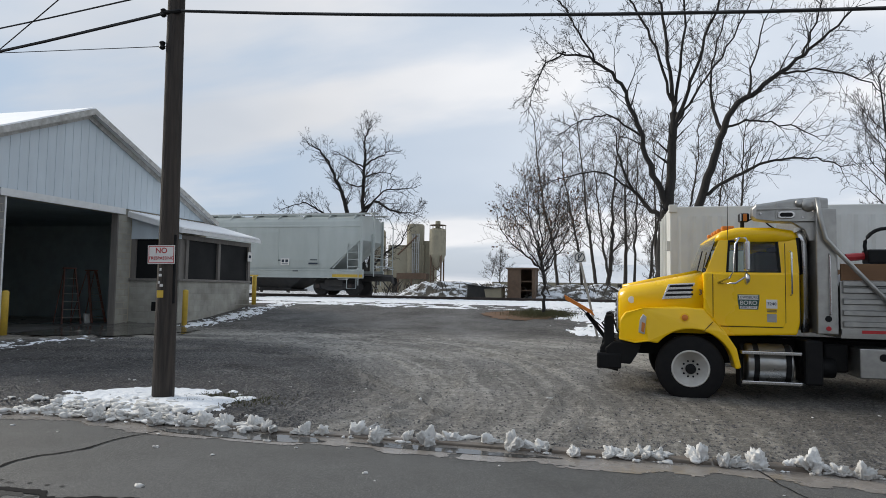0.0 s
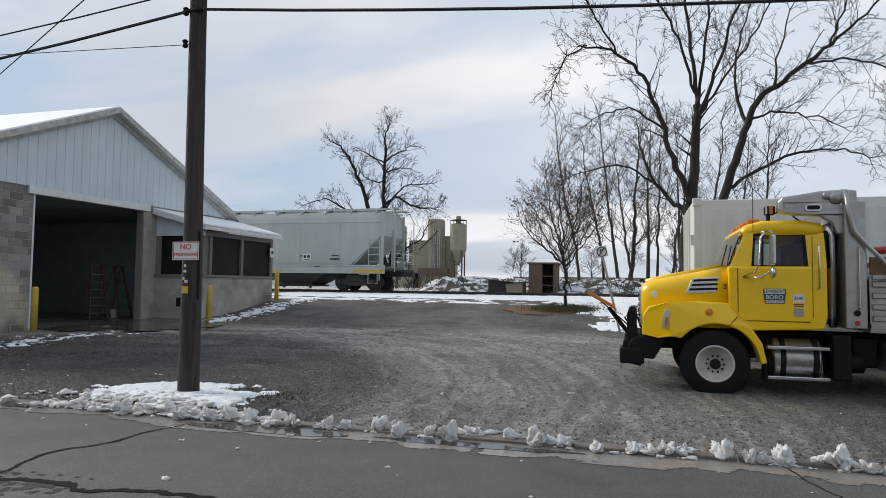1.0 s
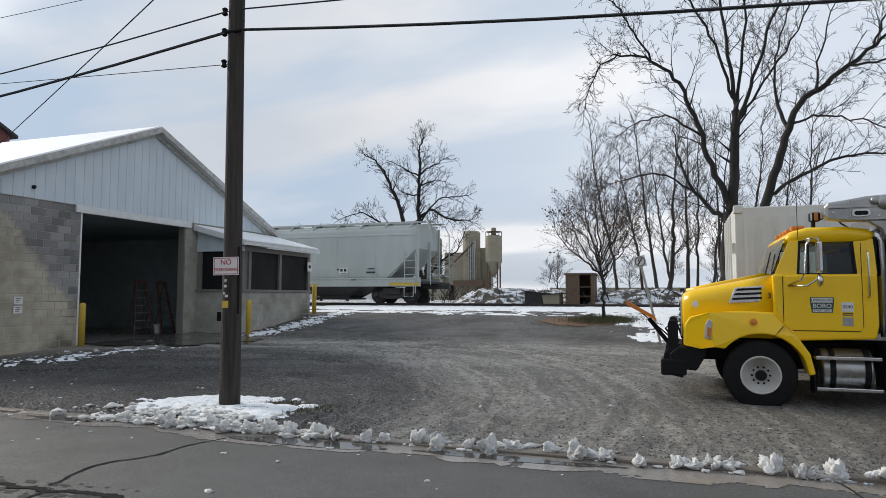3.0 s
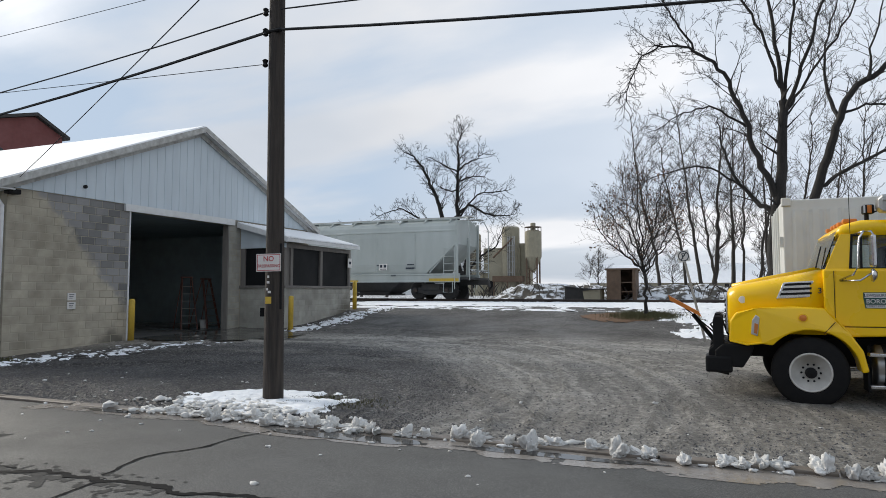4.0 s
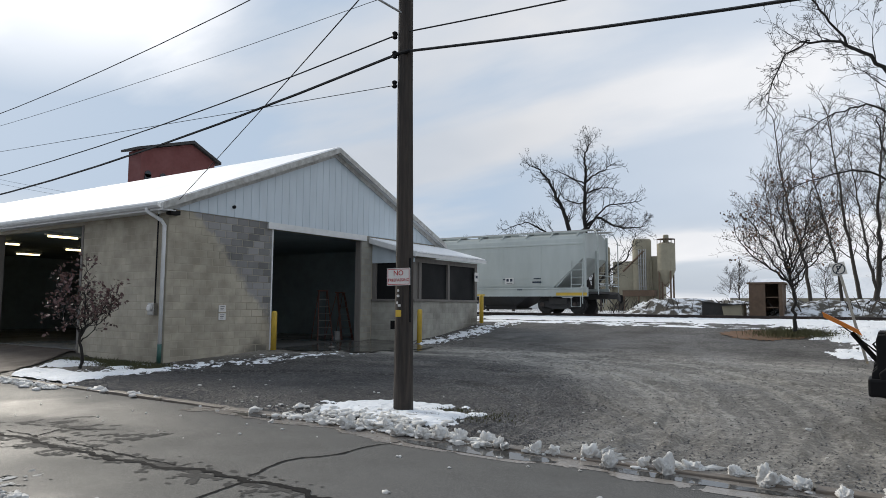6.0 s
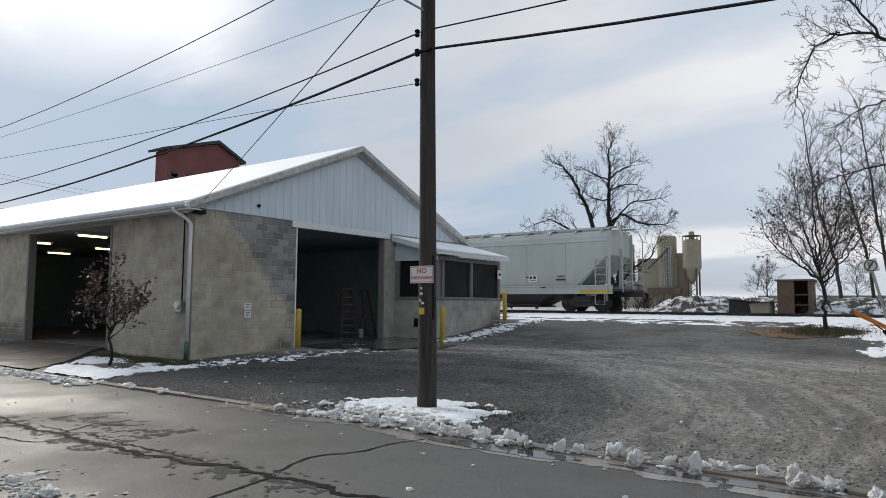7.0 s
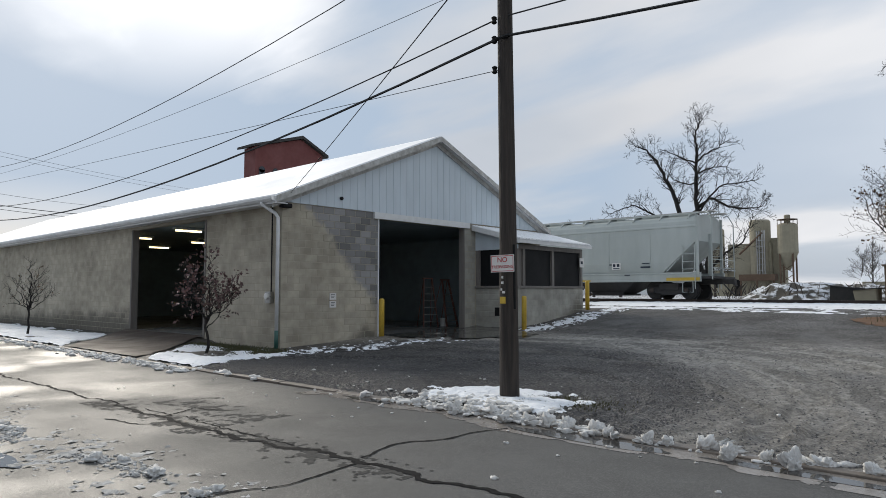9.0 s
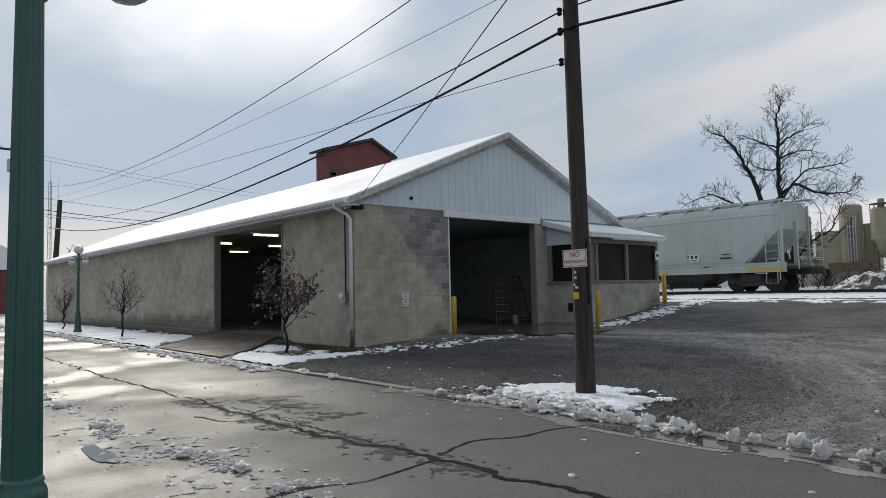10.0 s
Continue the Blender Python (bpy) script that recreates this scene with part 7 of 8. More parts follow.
# ---- heaps of ploughed snow along the kerb ----
def clump_mesh(seed, lumps, flat=0.8, rough=1.0):
    rng = random.Random(seed)
    bm = bmesh.new()
    for k in range(lumps):
        s = rng.uniform(0.45, 1.0) if k else 1.0
        m = Matrix.Translation((rng.gauss(0, 0.75) if k else 0, rng.gauss(0, 0.35) if k else 0, 0.25 * s)) @ Matrix.Diagonal((s * rng.uniform(0.8, 1.2), s * rng.uniform(0.7, 1.0), s * flat, 1))
        bmesh.ops.create_icosphere(bm, subdivisions=4, radius=0.55, matrix=m)
    for v in bm.verts:
        c = v.co
        n = noise.noise(c * 2.1 + Vector((seed, 0, 0))) * 0.75 + (0.30 - abs(noise.noise(c * 3.7 + Vector((0, seed, 0))))) * 0.75 + (0.2 - abs(noise.noise(c * 7.5 + Vector((seed, 2, 0))))) * 0.42 + noise.noise(c * 15) * 0.16 + noise.noise(c * 30) * 0.07
        v.co = c * (1 + n * rough)
        v.co.z = max(-0.08, v.co.z)
    me = bpy.data.meshes.new("snow_clump")
    bm.to_mesh(me)
    bm.free()
    me.materials.append(M_CLUMP)
    for p in me.polygons:
        p.use_smooth = True
    return me


M_CLUMP = material("packed_snow", (0.74, 0.735, 0.72), 0.7, alt=(0.44, 0.425, 0.40), grain=5, big=2.2, bump=0.7, bump_scale=14, bump_dist=0.05, mix=0.8)
CLUMPS = [clump_mesh(k, 2 + k % 3) for k in range(7)]
rng = random.Random(77)
KERB_SNOW = ((-6.72, 0.15), (-5.95, 0.16), (-5.7, 0.17), (-5.42, 0.16), (-5.1, 0.17), (-4.82, 0.16), (-4.55, 0.18), (-4.3, 0.15), (-4.0, 0.16), (-3.75, 0.13), (-3.28, 0.14), (-3.08, 0.13), (-2.72, 0.17), (-2.42, 0.15), (-2.1, 0.13),
             (-1.85, 0.16), (-1.68, 0.17), (-1.28, 0.16), (-1.0, 0.16), (-0.70, 0.15), (-0.38, 0.14), (-0.04, 0.13), (0.12, 0.11), (0.27, 0.17), (0.42, 0.10), (0.78, 0.18), (0.98, 0.13), (1.27, 0.19), (1.58, 0.13), (1.76, 0.2), (1.95, 0.13), (2.12, 0.16), (2.6, 0.17))
for k, (x, s) in enumerate(KERB_SNOW):
    o = new("snow_clump", CLUMPS[k % 7])
    o.matrix_world = pose(x, 6.80 + rng.gauss(0, 0.06), 0.01, 0, 0, rng.uniform(-25, 25) + 180 * (k % 2)) @ Matrix.Diagonal((s * rng.uniform(0.65, 0.9), s * 0.9, s * rng.uniform(0.75, 1.15), 1))
    tagged(o, "lump of packed melting snow at the kerb", "snow", "snow lumps along the kerb")


ico = bmesh.new()
bmesh.ops.create_icosphere(ico, subdivisions=2, radius=1.0)
ICO_V = [tuple(v.co) for v in ico.verts]
ICO_F = [tuple(v.index for v in f.verts) for f in ico.faces]
ico.free()


def scatter_clumps(name, label, n, place, smin, smax, seed, mat=None):
    """Many small lumps of snow in one mesh."""
    rng = random.Random(seed)
    v, f = [], []
    for k in range(n):
        x, y, z = place(rng)
        s = smin + (smax - smin) * rng.random() ** 2
        a, b, c = s * rng.uniform(0.8, 1.7), s * rng.uniform(0.7, 1.3), s * rng.uniform(0.35, 0.8)
        off = len(v)
        for p in ICO_V:
            q = Vector((x + p[0] * a, y + p[1] * b, z + s * 0.15 + p[2] * c))
            w = q * (0.5 / smax)
            g = 1 + 0.55 * noise.noise(w * 2.6) + 0.6 * noise.noise(w * 8) - 0.5 * abs(noise.noise(w * 15))
            v.append((x + p[0] * a * g, y + p[1] * b * g, z + s * 0.15 + p[2] * c * g))
        f += [tuple(i + off for i in t) for t in ICO_F]
    me = bpy.data.meshes.new(name)
    me.from_pydata(v, [], f)
    me.materials.append(mat or M_CLUMP)
    for p in me.polygons:
        p.use_smooth = True
    return tagged(new(name, me), label, "snow", kind="stuff")


scatter_clumps("snow_berm", "low ridge of dirty ploughed snow along the street", 1700, lambda r: (r.uniform(-50, -13.0), 6.60 + r.gauss(0, 0.15), 0.0), 0.02, 0.085, 14)
scatter_clumps("snow_berm", "low ridge of broken snow at the kerb by the pole", 420, lambda r: (r.uniform(-7.1, -3.9), 6.88 + r.gauss(0, 0.10), 0.01), 0.014, 0.06, 15)
scatter_clumps("snow_crumbs", "crumbs of snow along the kerb and in the yard", 110, lambda r: (r.uniform(-3.6, 4), 6.70 + abs(r.gauss(0, 0.10)), 0.0), 0.010, 0.045, 16)
scatter_clumps("snow_crumbs", "crumbs of old snow round the pole", 260, lambda r: (-6.05 + r.gauss(0, 0.75), 7.25 + r.gauss(0, 0.22), 0.07), 0.015, 0.07, 26)
scatter_clumps("snow_crumbs", "crumbs of snow along the yard's edge", 44, lambda r: (r.choice((-7.86, -7.18, -7.22, -10.2, -11.0, -12.2)) + r.gauss(0, 0.14), 6.84 + r.gauss(0, 0.06), 0.01), 0.02, 0.10, 17)


def slush_spot(r):
    x = r.choice((-14.0, -12.4, -11.2, -9.4, -8.9, -8.6, -7.0, -6.8, -6.2, -6.0, -4.9, -4.2)) + r.gauss(0, 0.17)
    return x, 2.40 + 0.35 * smooth(-8, -4.5, x) + r.gauss(0, 0.075) + 0.12 * math.sin(x * 1.7), 0.0


scatter_clumps("slush", "crumbs of grey slush drying on the asphalt", 1000, slush_spot, 0.004, 0.028, 18, M_SLUSH)
SLUSH_LUMPS = [clump_mesh(20 + k, 1, 0.6, 0.9) for k in range(4)]
rng = random.Random(91)
for k in range(24):
    x, y, z = slush_spot(rng)
    q = rng.uniform(0.08, 0.16) * (0.75 if k % 3 else 1.0)
    o = new("slush_lump", SLUSH_LUMPS[k % 4])
    o.matrix_world = pose(x, y, -0.005, 0, 0, rng.uniform(-40, 40) + 180 * (k % 2)) @ Matrix.Diagonal((q * 1.1, q * 0.8, q * rng.uniform(0.5, 0.75), 1))
    tagged(o, "rough lump of grey slush on the wet asphalt", "snow", "slush lumps on the street")
snow_sheet("slush_film", -16, -3.2, 0.6, 3.3, 0.03, lambda x, y: 0.16 - abs(y - 2.35 - 0.45 * smooth(-8, -4.5, x)) * 0.5 + fray(x, y, 2.2, 0.4) + fray(x, y, 9.0, 0.5) - 0.22, 0.008,
           "thin film of grey slush on the asphalt", M_SLUSH, base=lambda x, y: 0.012)
scatter_clumps("snow_crumbs", "specks of snow scattered over the yard and street", 130, lambda r: (lambda x, y: (x, y, yard_z(x, y) if y > 7 else 0.0))(r.uniform(-12, 5), r.uniform(4.2, 10.0)), 0.008, 0.035, 19)


sheet("gutter_mud", -9, 6, 6.25, 6.9, 0.028, lambda x, y: 0.015 * noise.noise((x * 0.3, y * 0.3, 5)) - 0.004 * max(0, y - 4.5) + 0.004 + 0.03 * smooth(6.72, 6.9, y), M_MUD,
      "pale wet mud and silt washed along the gutter", "mud", keep=lambda x, y: 0.28 - abs(y - 6.62) * 1.0 + fray(x, y, 1.2, 0.3) + fray(x, y, 5.0, 0.12) > 0, kind="stuff")


# ---- cracks and tar ----
def crack(path, w, seed, label):
    rng = random.Random(seed)
    bm = bmesh.new()
    prev = None
    pts = [Vector((x, y, 0)) for x, y in path]
    for a, b in zip(pts, pts[1:]):
        n = max(2, int((b - a).length / 0.035))
        for k in range(n):
            t = k / n
            p = a.lerp(b, t)
            q = p + Vector((noise.noise((p.x * 1.7, p.y * 1.7, seed)) * 0.12, noise.noise((p.x * 1.9, p.y * 1.9, seed + 3)) * 0.14 + 0.06 * noise.noise((p.x * 7, p.y * 7, seed)), 0))
            side = Vector((-(b - a).y, (b - a).x, 0)).normalized()
            h = w * (0.6 + 0.8 * abs(noise.noise((p.x * 3, p.y * 3, seed + 7))))
            z = 0.015 * noise.noise((q.x * 0.3, q.y * 0.3, 5)) - 0.004 * max(0, q.y - 4.5) + 0.006
            h0 = h * (0.5 + 1.3 * abs(noise.noise((p.x * 11, p.y * 11, seed + 1))))
            h1 = h * (0.5 + 1.3 * abs(noise.noise((p.x * 13, p.y * 13, seed + 2))))
            cur = (bm.verts.new((q.x + side.x * h0, q.y + side.y * h0, z)), bm.verts.new((q.x - side.x * h1, q.y - side.y * h1, z)))
            if prev:
                bm.faces.new((prev[0], prev[1], cur[1], cur[0]))
            prev = cur
    return tagged(link_mesh("road_crack", bm, M_TAR), label, "crack", "cracks in the street", "structure")


crack(((-22, 3.9), (-14, 3.85), (-10.6, 3.93), (-9.4, 3.95)), 0.035, 1, "long dark tar-filled crack along the street")
crack(((-9.6, 3.95), (-6.8, 4.02), (-5, 4.22), (-4, 4.2), (-3.2, 4.32), (0, 4.35)), 0.062, 1, "wide stretch of the dark tar-filled crack along the street")
crack(((-9.3, 4.12), (-8.0, 4.14), (-6.9, 4.12), (-5.9, 4.16)), 0.018, 11, "thin crack beside the long one")
crack(((-8.9, 3.40), (-8.5, 3.5), (-8.0, 3.8)), 0.02, 8, "short dark crack joining the long one")
crack(((-5.0, 4.25), (-5.15, 4.9), (-5.02, 5.6), (-4.88, 6.45)), 0.026, 2, "thin branching crack across the street")
crack(((-4.97, 4.2), (-4.85, 3.3), (-5.1, 2.3)), 0.020, 3, "thin branching crack across the street")
crack(((1.22, 6.7), (1.38, 6.3), (1.55, 5.9), (1.5, 4.9)), 0.012, 4, "thin branching crack across the street")
crack(((-8.6, 4.0), (-8.9, 4.5), (-8.2, 4.9)), 0.02, 5, "short dark crack in the street")

# ---- puddles ----
def puddle(cx, cy, rx, ry, z, seed, label):
    bm = bmesh.new()
    ring = []
    for k in range(48):
        a = 2 * math.pi * k / 48
        q = 1 + 0.35 * noise.noise((math.cos(a) * 1.6, math.sin(a) * 1.6, seed)) + 0.12 * noise.noise((math.cos(a) * 5, math.sin(a) * 5, seed))
        ring.append(bm.verts.new((cx + rx * q * math.cos(a), cy + ry * q * math.sin(a), z)))
    bm.faces.new(ring)
    return tagged(link_mesh("puddle", bm, M_PUDDLE), label, "puddle", kind="structure")


puddle(-3.85, 6.5, 1.0, 0.15, 0.001, 1, "shallow brown puddle in the gutter")
puddle(-1.6, 6.56, 1.0, 0.09, 0.001, 2, "shallow brown puddle in the gutter")
puddle(-7.6, 1.95, 0.55, 0.10, 0.006, 3, "shallow puddle of meltwater on the street")
puddle(-7.6, 6.66, 0.6, 0.07, 0.003, 6, "shallow brown puddle in the gutter")
sheet("apron", -15.62, -8.6, 13.6, 19.0, 0.09, lambda x, y: ground_z(x, y) + 0.034 + 0.004 * noise.noise((x, y, 2)), M_APRON,
      "smooth wet concrete apron before the wide doorway", "apron",
      keep=lambda x, y: 1 - ((x + 15.6) / 4.6) ** 2 - ((y - 16.3) / 2.3) ** 2 + fray(x, y, 0.9, 0.35) + fray(x, y, 4, 0.15) > 0.1)


def damp_patch(x0, x1, y0, y1, cover):
    sheet("damp_patch", x0, x1, y0, y1, 0.035, lambda x, y: 0.015 * noise.noise((x * 0.3, y * 0.3, 5)) - 0.004 * max(0, y - 4.5) + 0.003, M_STAIN,
          "dark damp patch on the worn asphalt", "stain", keep=lambda x, y: cover(x, y) > 0)


damp_patch(-9.8, -7.4, 4.4, 5.3, lambda x, y: 0.18 - abs(y - 4.78 - 0.18 * (x + 8.4)) * 0.9 + fray(x, y, 2.2, 0.5) + fray(x, y, 9.0, 0.6) - 0.16)
damp_patch(-10.5, -4.2, 3.65, 4.45, lambda x, y: 0.11 - abs(y - 3.97 - 0.05 * (x + 8)) * 1.1 + fray(x, y, 2.0, 0.4) + fray(x, y, 9.0, 0.6) - 0.05)


# ---- signs ----
def flat_sign(name, label, m, w, h, lines, border, post=None):
    S = thing(name, label, "sign", m=m)
    part("plate", box(-w / 2, w / 2, -0.004, 0.0, -h / 2, h / 2), M_SIGN, S, bevel=0.0)
    if border:
        b = 0.012
        for x0, x1, z0, z1 in ((-w / 2 + b, w / 2 - b, h / 2 - b - 0.008, h / 2 - b), (-w / 2 + b, w / 2 - b, -h / 2 + b, -h / 2 + b + 0.008), (-w / 2 + b, -w / 2 + b + 0.008, -h / 2 + b, h / 2 - b), (w / 2 - b - 0.008, w / 2 - b, -h / 2 + b, h / 2 - b)):
            part("border", box(x0, x1, -0.0065, -0.0042, z0, z1), border, S)
    for text, size, z, mat in lines:
        lettering("lettering", text, size, Matrix.Translation((0, -0.0065, z)) @ pose(0, 0, 0, 90, 0, 0), mat, S)
    return S


flat_sign("no_trespassing_sign", "white sign with red lettering fixed to the utility pole", pose(-6.025, 7.86, 2.02, 0, -1.0, 10), 0.385, 0.255,
          (("NO", 0.105, 0.052, M_RED), ("TRESPASSING", 0.060, -0.05, M_RED)), M_RED)
ps = flat_sign("no_parking_sign", "round no-parking symbol on a white plate on a leaning steel post", pose(-0.41, 18.6, 0.2, 0, -12.6, 8), 0.01, 0.01, (), None)
for c in list(ps.children):
    bpy.data.objects.remove(c)
part("post", box(-0.03, 0.03, -0.01, 0.02, 0, 2.55), M_ALU, ps, "galvanised steel post")
part("plate", box(-0.15, 0.15, -0.022, -0.012, 2.25, 2.55), M_SIGN, ps, bevel=0.0)
ringbm = lathe([(0.135, -0.0245), (0.135, -0.0285), (0.112, -0.0285), (0.112, -0.0245)], 28, "y", (0, 0, 2.40), None, False)
part("prohibition_ring", ringbm, M_INK, ps)
part("slash", box(-0.012, 0.012, -0.031, -0.0255, -0.12, 0.12, None, Matrix.Translation((0, 0, 2.40)) @ pose(0, 0, 0, 0, 45, 0)), M_INK, ps)
lettering("lettering", "P", 0.2, Matrix.Translation((0, -0.0262, 2.40)) @ pose(0, 0, 0, 90, 0, 0), M_INK, ps)

for zz, hh in ((1.47, 0.19), (1.24, 0.19)):
    n_ = thing("wall_notice", "small white notice plate on the gable wall", "notice", "notices on the gable wall", pose(WX + 0.012, 12.28, zz, 0, 0, 90))
    part("plate", box(-0.12, 0.12, -0.012, 0.0, -hh / 2, hh / 2), M_SIGN, n_)
    for k in range(3):
        part("text_bar", box(-0.07, 0.07 - 0.02 * k, -0.0145, -0.0122, 0.045 - 0.045 * k, 0.06 - 0.045 * k), M_INK, n_)
n_ = thing("wall_notice", "small white notice plate on the lean-to corner", "notice", "", pose(LX + 0.02, LY1 - 0.1, 2.75, 0, 0, 90))
part("plate", box(-0.15, 0.15, -0.012, 0.0, -0.18, 0.18), M_SIGN, n_)
part("text_bar", box(-0.08, 0.08, -0.0145, -0.0122, -0.05, 0.06), M_INK, n_)

# meter box with conduit, corner floodlight, bracket
mb = thing("meter_box", "grey electric meter box with a conduit up the wall", "meter box", m=pose(-16.1, WY0, 1.45))
part("case", box(-0.13, 0.13, -0.14, 0, -0.16, 0.16), M_ALU, mb, bevel=0.02)
part("dial", lathe([(0.09, -0.14), (0.09, -0.19), (0.06, -0.21)], 16, "y", (0, 0, 0.03)), M_SIGN, mb, "glass meter dial")
part("conduit", tube([(0.06, -0.05, 0.16), (0.06, -0.05, 2.55)], 0.02, 8), M_BLACK, mb, "dark conduit")
fl = thing("floodlight", "small dark floodlight under the eave corner", "lamp", m=pose(WX + 0.05, WY0 + 0.1, 3.98))
part("housing", box(-0.05, 0.16, -0.2, 0.1, -0.06, 0.06), M_BLACK, fl, bevel=0.02)
part("bracket", box(-0.06, 0.02, -0.03, 0.03, 0.0, 0.12), M_BLACK, fl)
kn = thing("wall_bolt", "dark anchor knob on the siding", "bolt", m=pose(WX + 0.03, 12.54, 4.39))
part("knob", lathe([(0.05, 0), (0.05, 0.06), (0.03, 0.08)], 12, "x"), M_BLACK, kn)

# ---- inside the shed ----
def step_ladder(m, h, label):
    S = thing("step_ladder", label, "ladder", "ladders in the shed", m)
    for s in (-1, 1):
        part("side_rail", loft([[(s * 0.30 - 0.02, -0.5, 0), (s * 0.30 + 0.02, -0.5, 0), (s * 0.30 + 0.02, -0.42, 0), (s * 0.30 - 0.02, -0.42, 0)], [(s * 0.17 - 0.02, -0.08, h), (s * 0.17 + 0.02, -0.08, h), (s * 0.17 + 0.02, 0.0, h), (s * 0.17 - 0.02, 0.0, h)]]), M_LADDER, S, "dull red fibreglass rail")
        part("rear_rail", tube([(s * 0.28, 0.55, 0), (s * 0.16, 0.02, h)], 0.018, 6), M_LADDER, S)
    for k in range(6):
        t = (k + 0.8) / 7
        w = 0.30 - 0.13 * t
        part("tread", box(-w, w, -0.46 + 0.42 * t - 0.04, -0.46 + 0.42 * t + 0.05, h * t - 0.012, h * t + 0.012), M_ALU, S)
    part("top_cap", box(-0.2, 0.2, -0.1, 0.08, h, h + 0.05), M_LADDER, S)
    return S


step_ladder(pose(-18.6, 19.4, FLOOR, 0, 0, 60), 1.9, "dull red and aluminium step ladder standing open inside the shed")
step_ladder(pose(-18.5, 20.3, FLOOR, 0, 0, 85), 1.85, "dull red and aluminium step ladder standing inside the shed")
bk = thing("bucket", "small white plastic bucket on the shed floor", "bucket", m=pose(-18.3, 20.0, FLOOR))
part("pail", lathe([(0.11, 0), (0.14, 0.3), (0.15, 0.3), (0.15, 0.32), (0.13, 0.32)], 18), M_SIGN, bk)


def tube_lamp(x0, y0, x1, y1, z):
    o = thing("ceiling_light", "long glowing fluorescent lamp under the shed ceiling", "lamp", "ceiling lamps in the shed", Matrix.Translation(((x0 + x1) / 2, (y0 + y1) / 2, z)))
    hx, hy = (x1 - x0) / 2, (y1 - y0) / 2
    part("housing", box(-abs(hx) - 0.08, abs(hx) + 0.08, -abs(hy) - 0.08, abs(hy) + 0.08, 0.04, 0.10), M_WHITE, o)
    part("lamp_tube", tube([(-hx, -hy, 0), (hx, hy, 0)], 0.035, 8), M_TUBE, o, "glowing tube")
    part("hanger", box(-0.02, 0.02, -0.02, 0.02, 0.1, 4.0 - z), M_WHITE, o)


# the last lamp, at x -21.5, is an extra, added one
for x, y in ((-23.6, 11.8), (-33.5, 15.2), (-28.2, 11.95), (-28.9, 15.1), (-21.5, 14.5)):
    tube_lamp(x, y - 0.5, x, y + 0.5, 3.85)
vh = thing("work_vehicle", "dark vehicle with orange lights parked inside the shed", "vehicle", m=pose(-23.5, 15.0, FLOOR))
part("body", box(-1.0, 1.0, -2.0, 2.0, 0.5, 1.5), M_DARK, vh, bevel=0.12)
part("cab", box(-0.9, 0.9, -0.6, 1.2, 1.502, 2.3), M_DARK, vh, bevel=0.1)
part("lamp", box(-0.7, -0.55, -2.03, -2.0, 1.95, 2.03), M_TUBE, vh, "small lit orange lamp")
for sx in (-0.9, 0.9):
    for sy in (-1.3, 1.3):
        part("wheel", lathe([(0.2, -0.12), (0.4, -0.12), (0.42, 0), (0.4, 0.12), (0.2, 0.12)], 20, "x", (sx, sy, 0.42)), M_RUBBER, vh)

# doorway trim at the street side
st = thing("side_trim", "weathered frame round the side doorway", "trim", kind="structure")
part("jamb", box(SD_X0, SD_X0 + 0.12, WY0 - 0.02, WY0 + T + 0.02, 0.05, SD_Z), M_WOOD_GREY, st)
part("jamb", box(SD_X1 - 0.1, SD_X1, WY0 - 0.02, WY0 + T + 0.02, 0.05, SD_Z), M_WOOD_GREY, st)


# ---- street lamps ----
def street_lamp(m, label):
    S = thing("street_lamp", label, "street lamp", "street lamps", m)
    part("base", lathe([(0.16, 0), (0.16, 0.10), (0.125, 0.17), (0.112, 0.55), (0.082, 0.88), (0.064, 0.935), (0.068, 0.945), (0.0735, 0.962), (0.0735, 0.985), (0.068, 1.002), (0.061, 1.012), (0.064, 1.025), (0.056, 1.04)], 20), M_GREEN, S, "flared green base", smooth=True)
    fl = bmesh.new()
    ringp = []
    for k in range(32):
        a = 2 * math.pi * k / 32
        ringp.append((0.90 if k % 2 else 1.0, a))
    part("shaft", loft([[(r0 * q * math.cos(a), r0 * q * math.sin(a), z) for q, a in ringp] for r0, z in ((0.058, 1.02), (0.041, 2.62))], fl), M_GREEN, S, "fluted green shaft")
    part("collar", lathe([(0.05, 2.60), (0.075, 2.63), (0.075, 2.68), (0.05, 2.72), (0.04, 3.2), (0.08, 3.24), (0.06, 3.27)], 18), M_GREEN, S)
    for s in (-1, 1):
        part("arm", tube([(0, 0, 2.95), (s * 0.2, 0, 3.16), (s * 0.42, 0, 3.16), (s * 0.45, 0, 3.04)], 0.022, 8), M_GREEN, S)
        part("cup", lathe([(0.03, 3.08), (0.09, 3.05), (0.10, 3.0)], 16, "z", (s * 0.45, 0, 0)), M_GREEN, S)
        g = bmesh.new()
        bmesh.ops.create_icosphere(g, subdivisions=3, radius=0.13, matrix=Matrix.Translation((s * 0.45, 0, 2.90)))
        part("globe", g, M_GLOBE, S, "white globe", smooth=True)
    g = bmesh.new()
    bmesh.ops.create_icosphere(g, subdivisions=3, radius=0.18, matrix=Matrix.Translation((0, 0, 3.42)))
    part("globe", g, M_GLOBE, S, "white globe", smooth=True)
    return S


lamp = street_lamp(pose(-2.565, 0.441, 0.0, 0, 0, 125), "green fluted street lamp with white globes beside the street")
copy_thing(lamp, pose(-32.9, 7.44, 0.05, 0, 0, 20) @ Matrix.Diagonal((1.1, 1.1, 1.08, 1)))


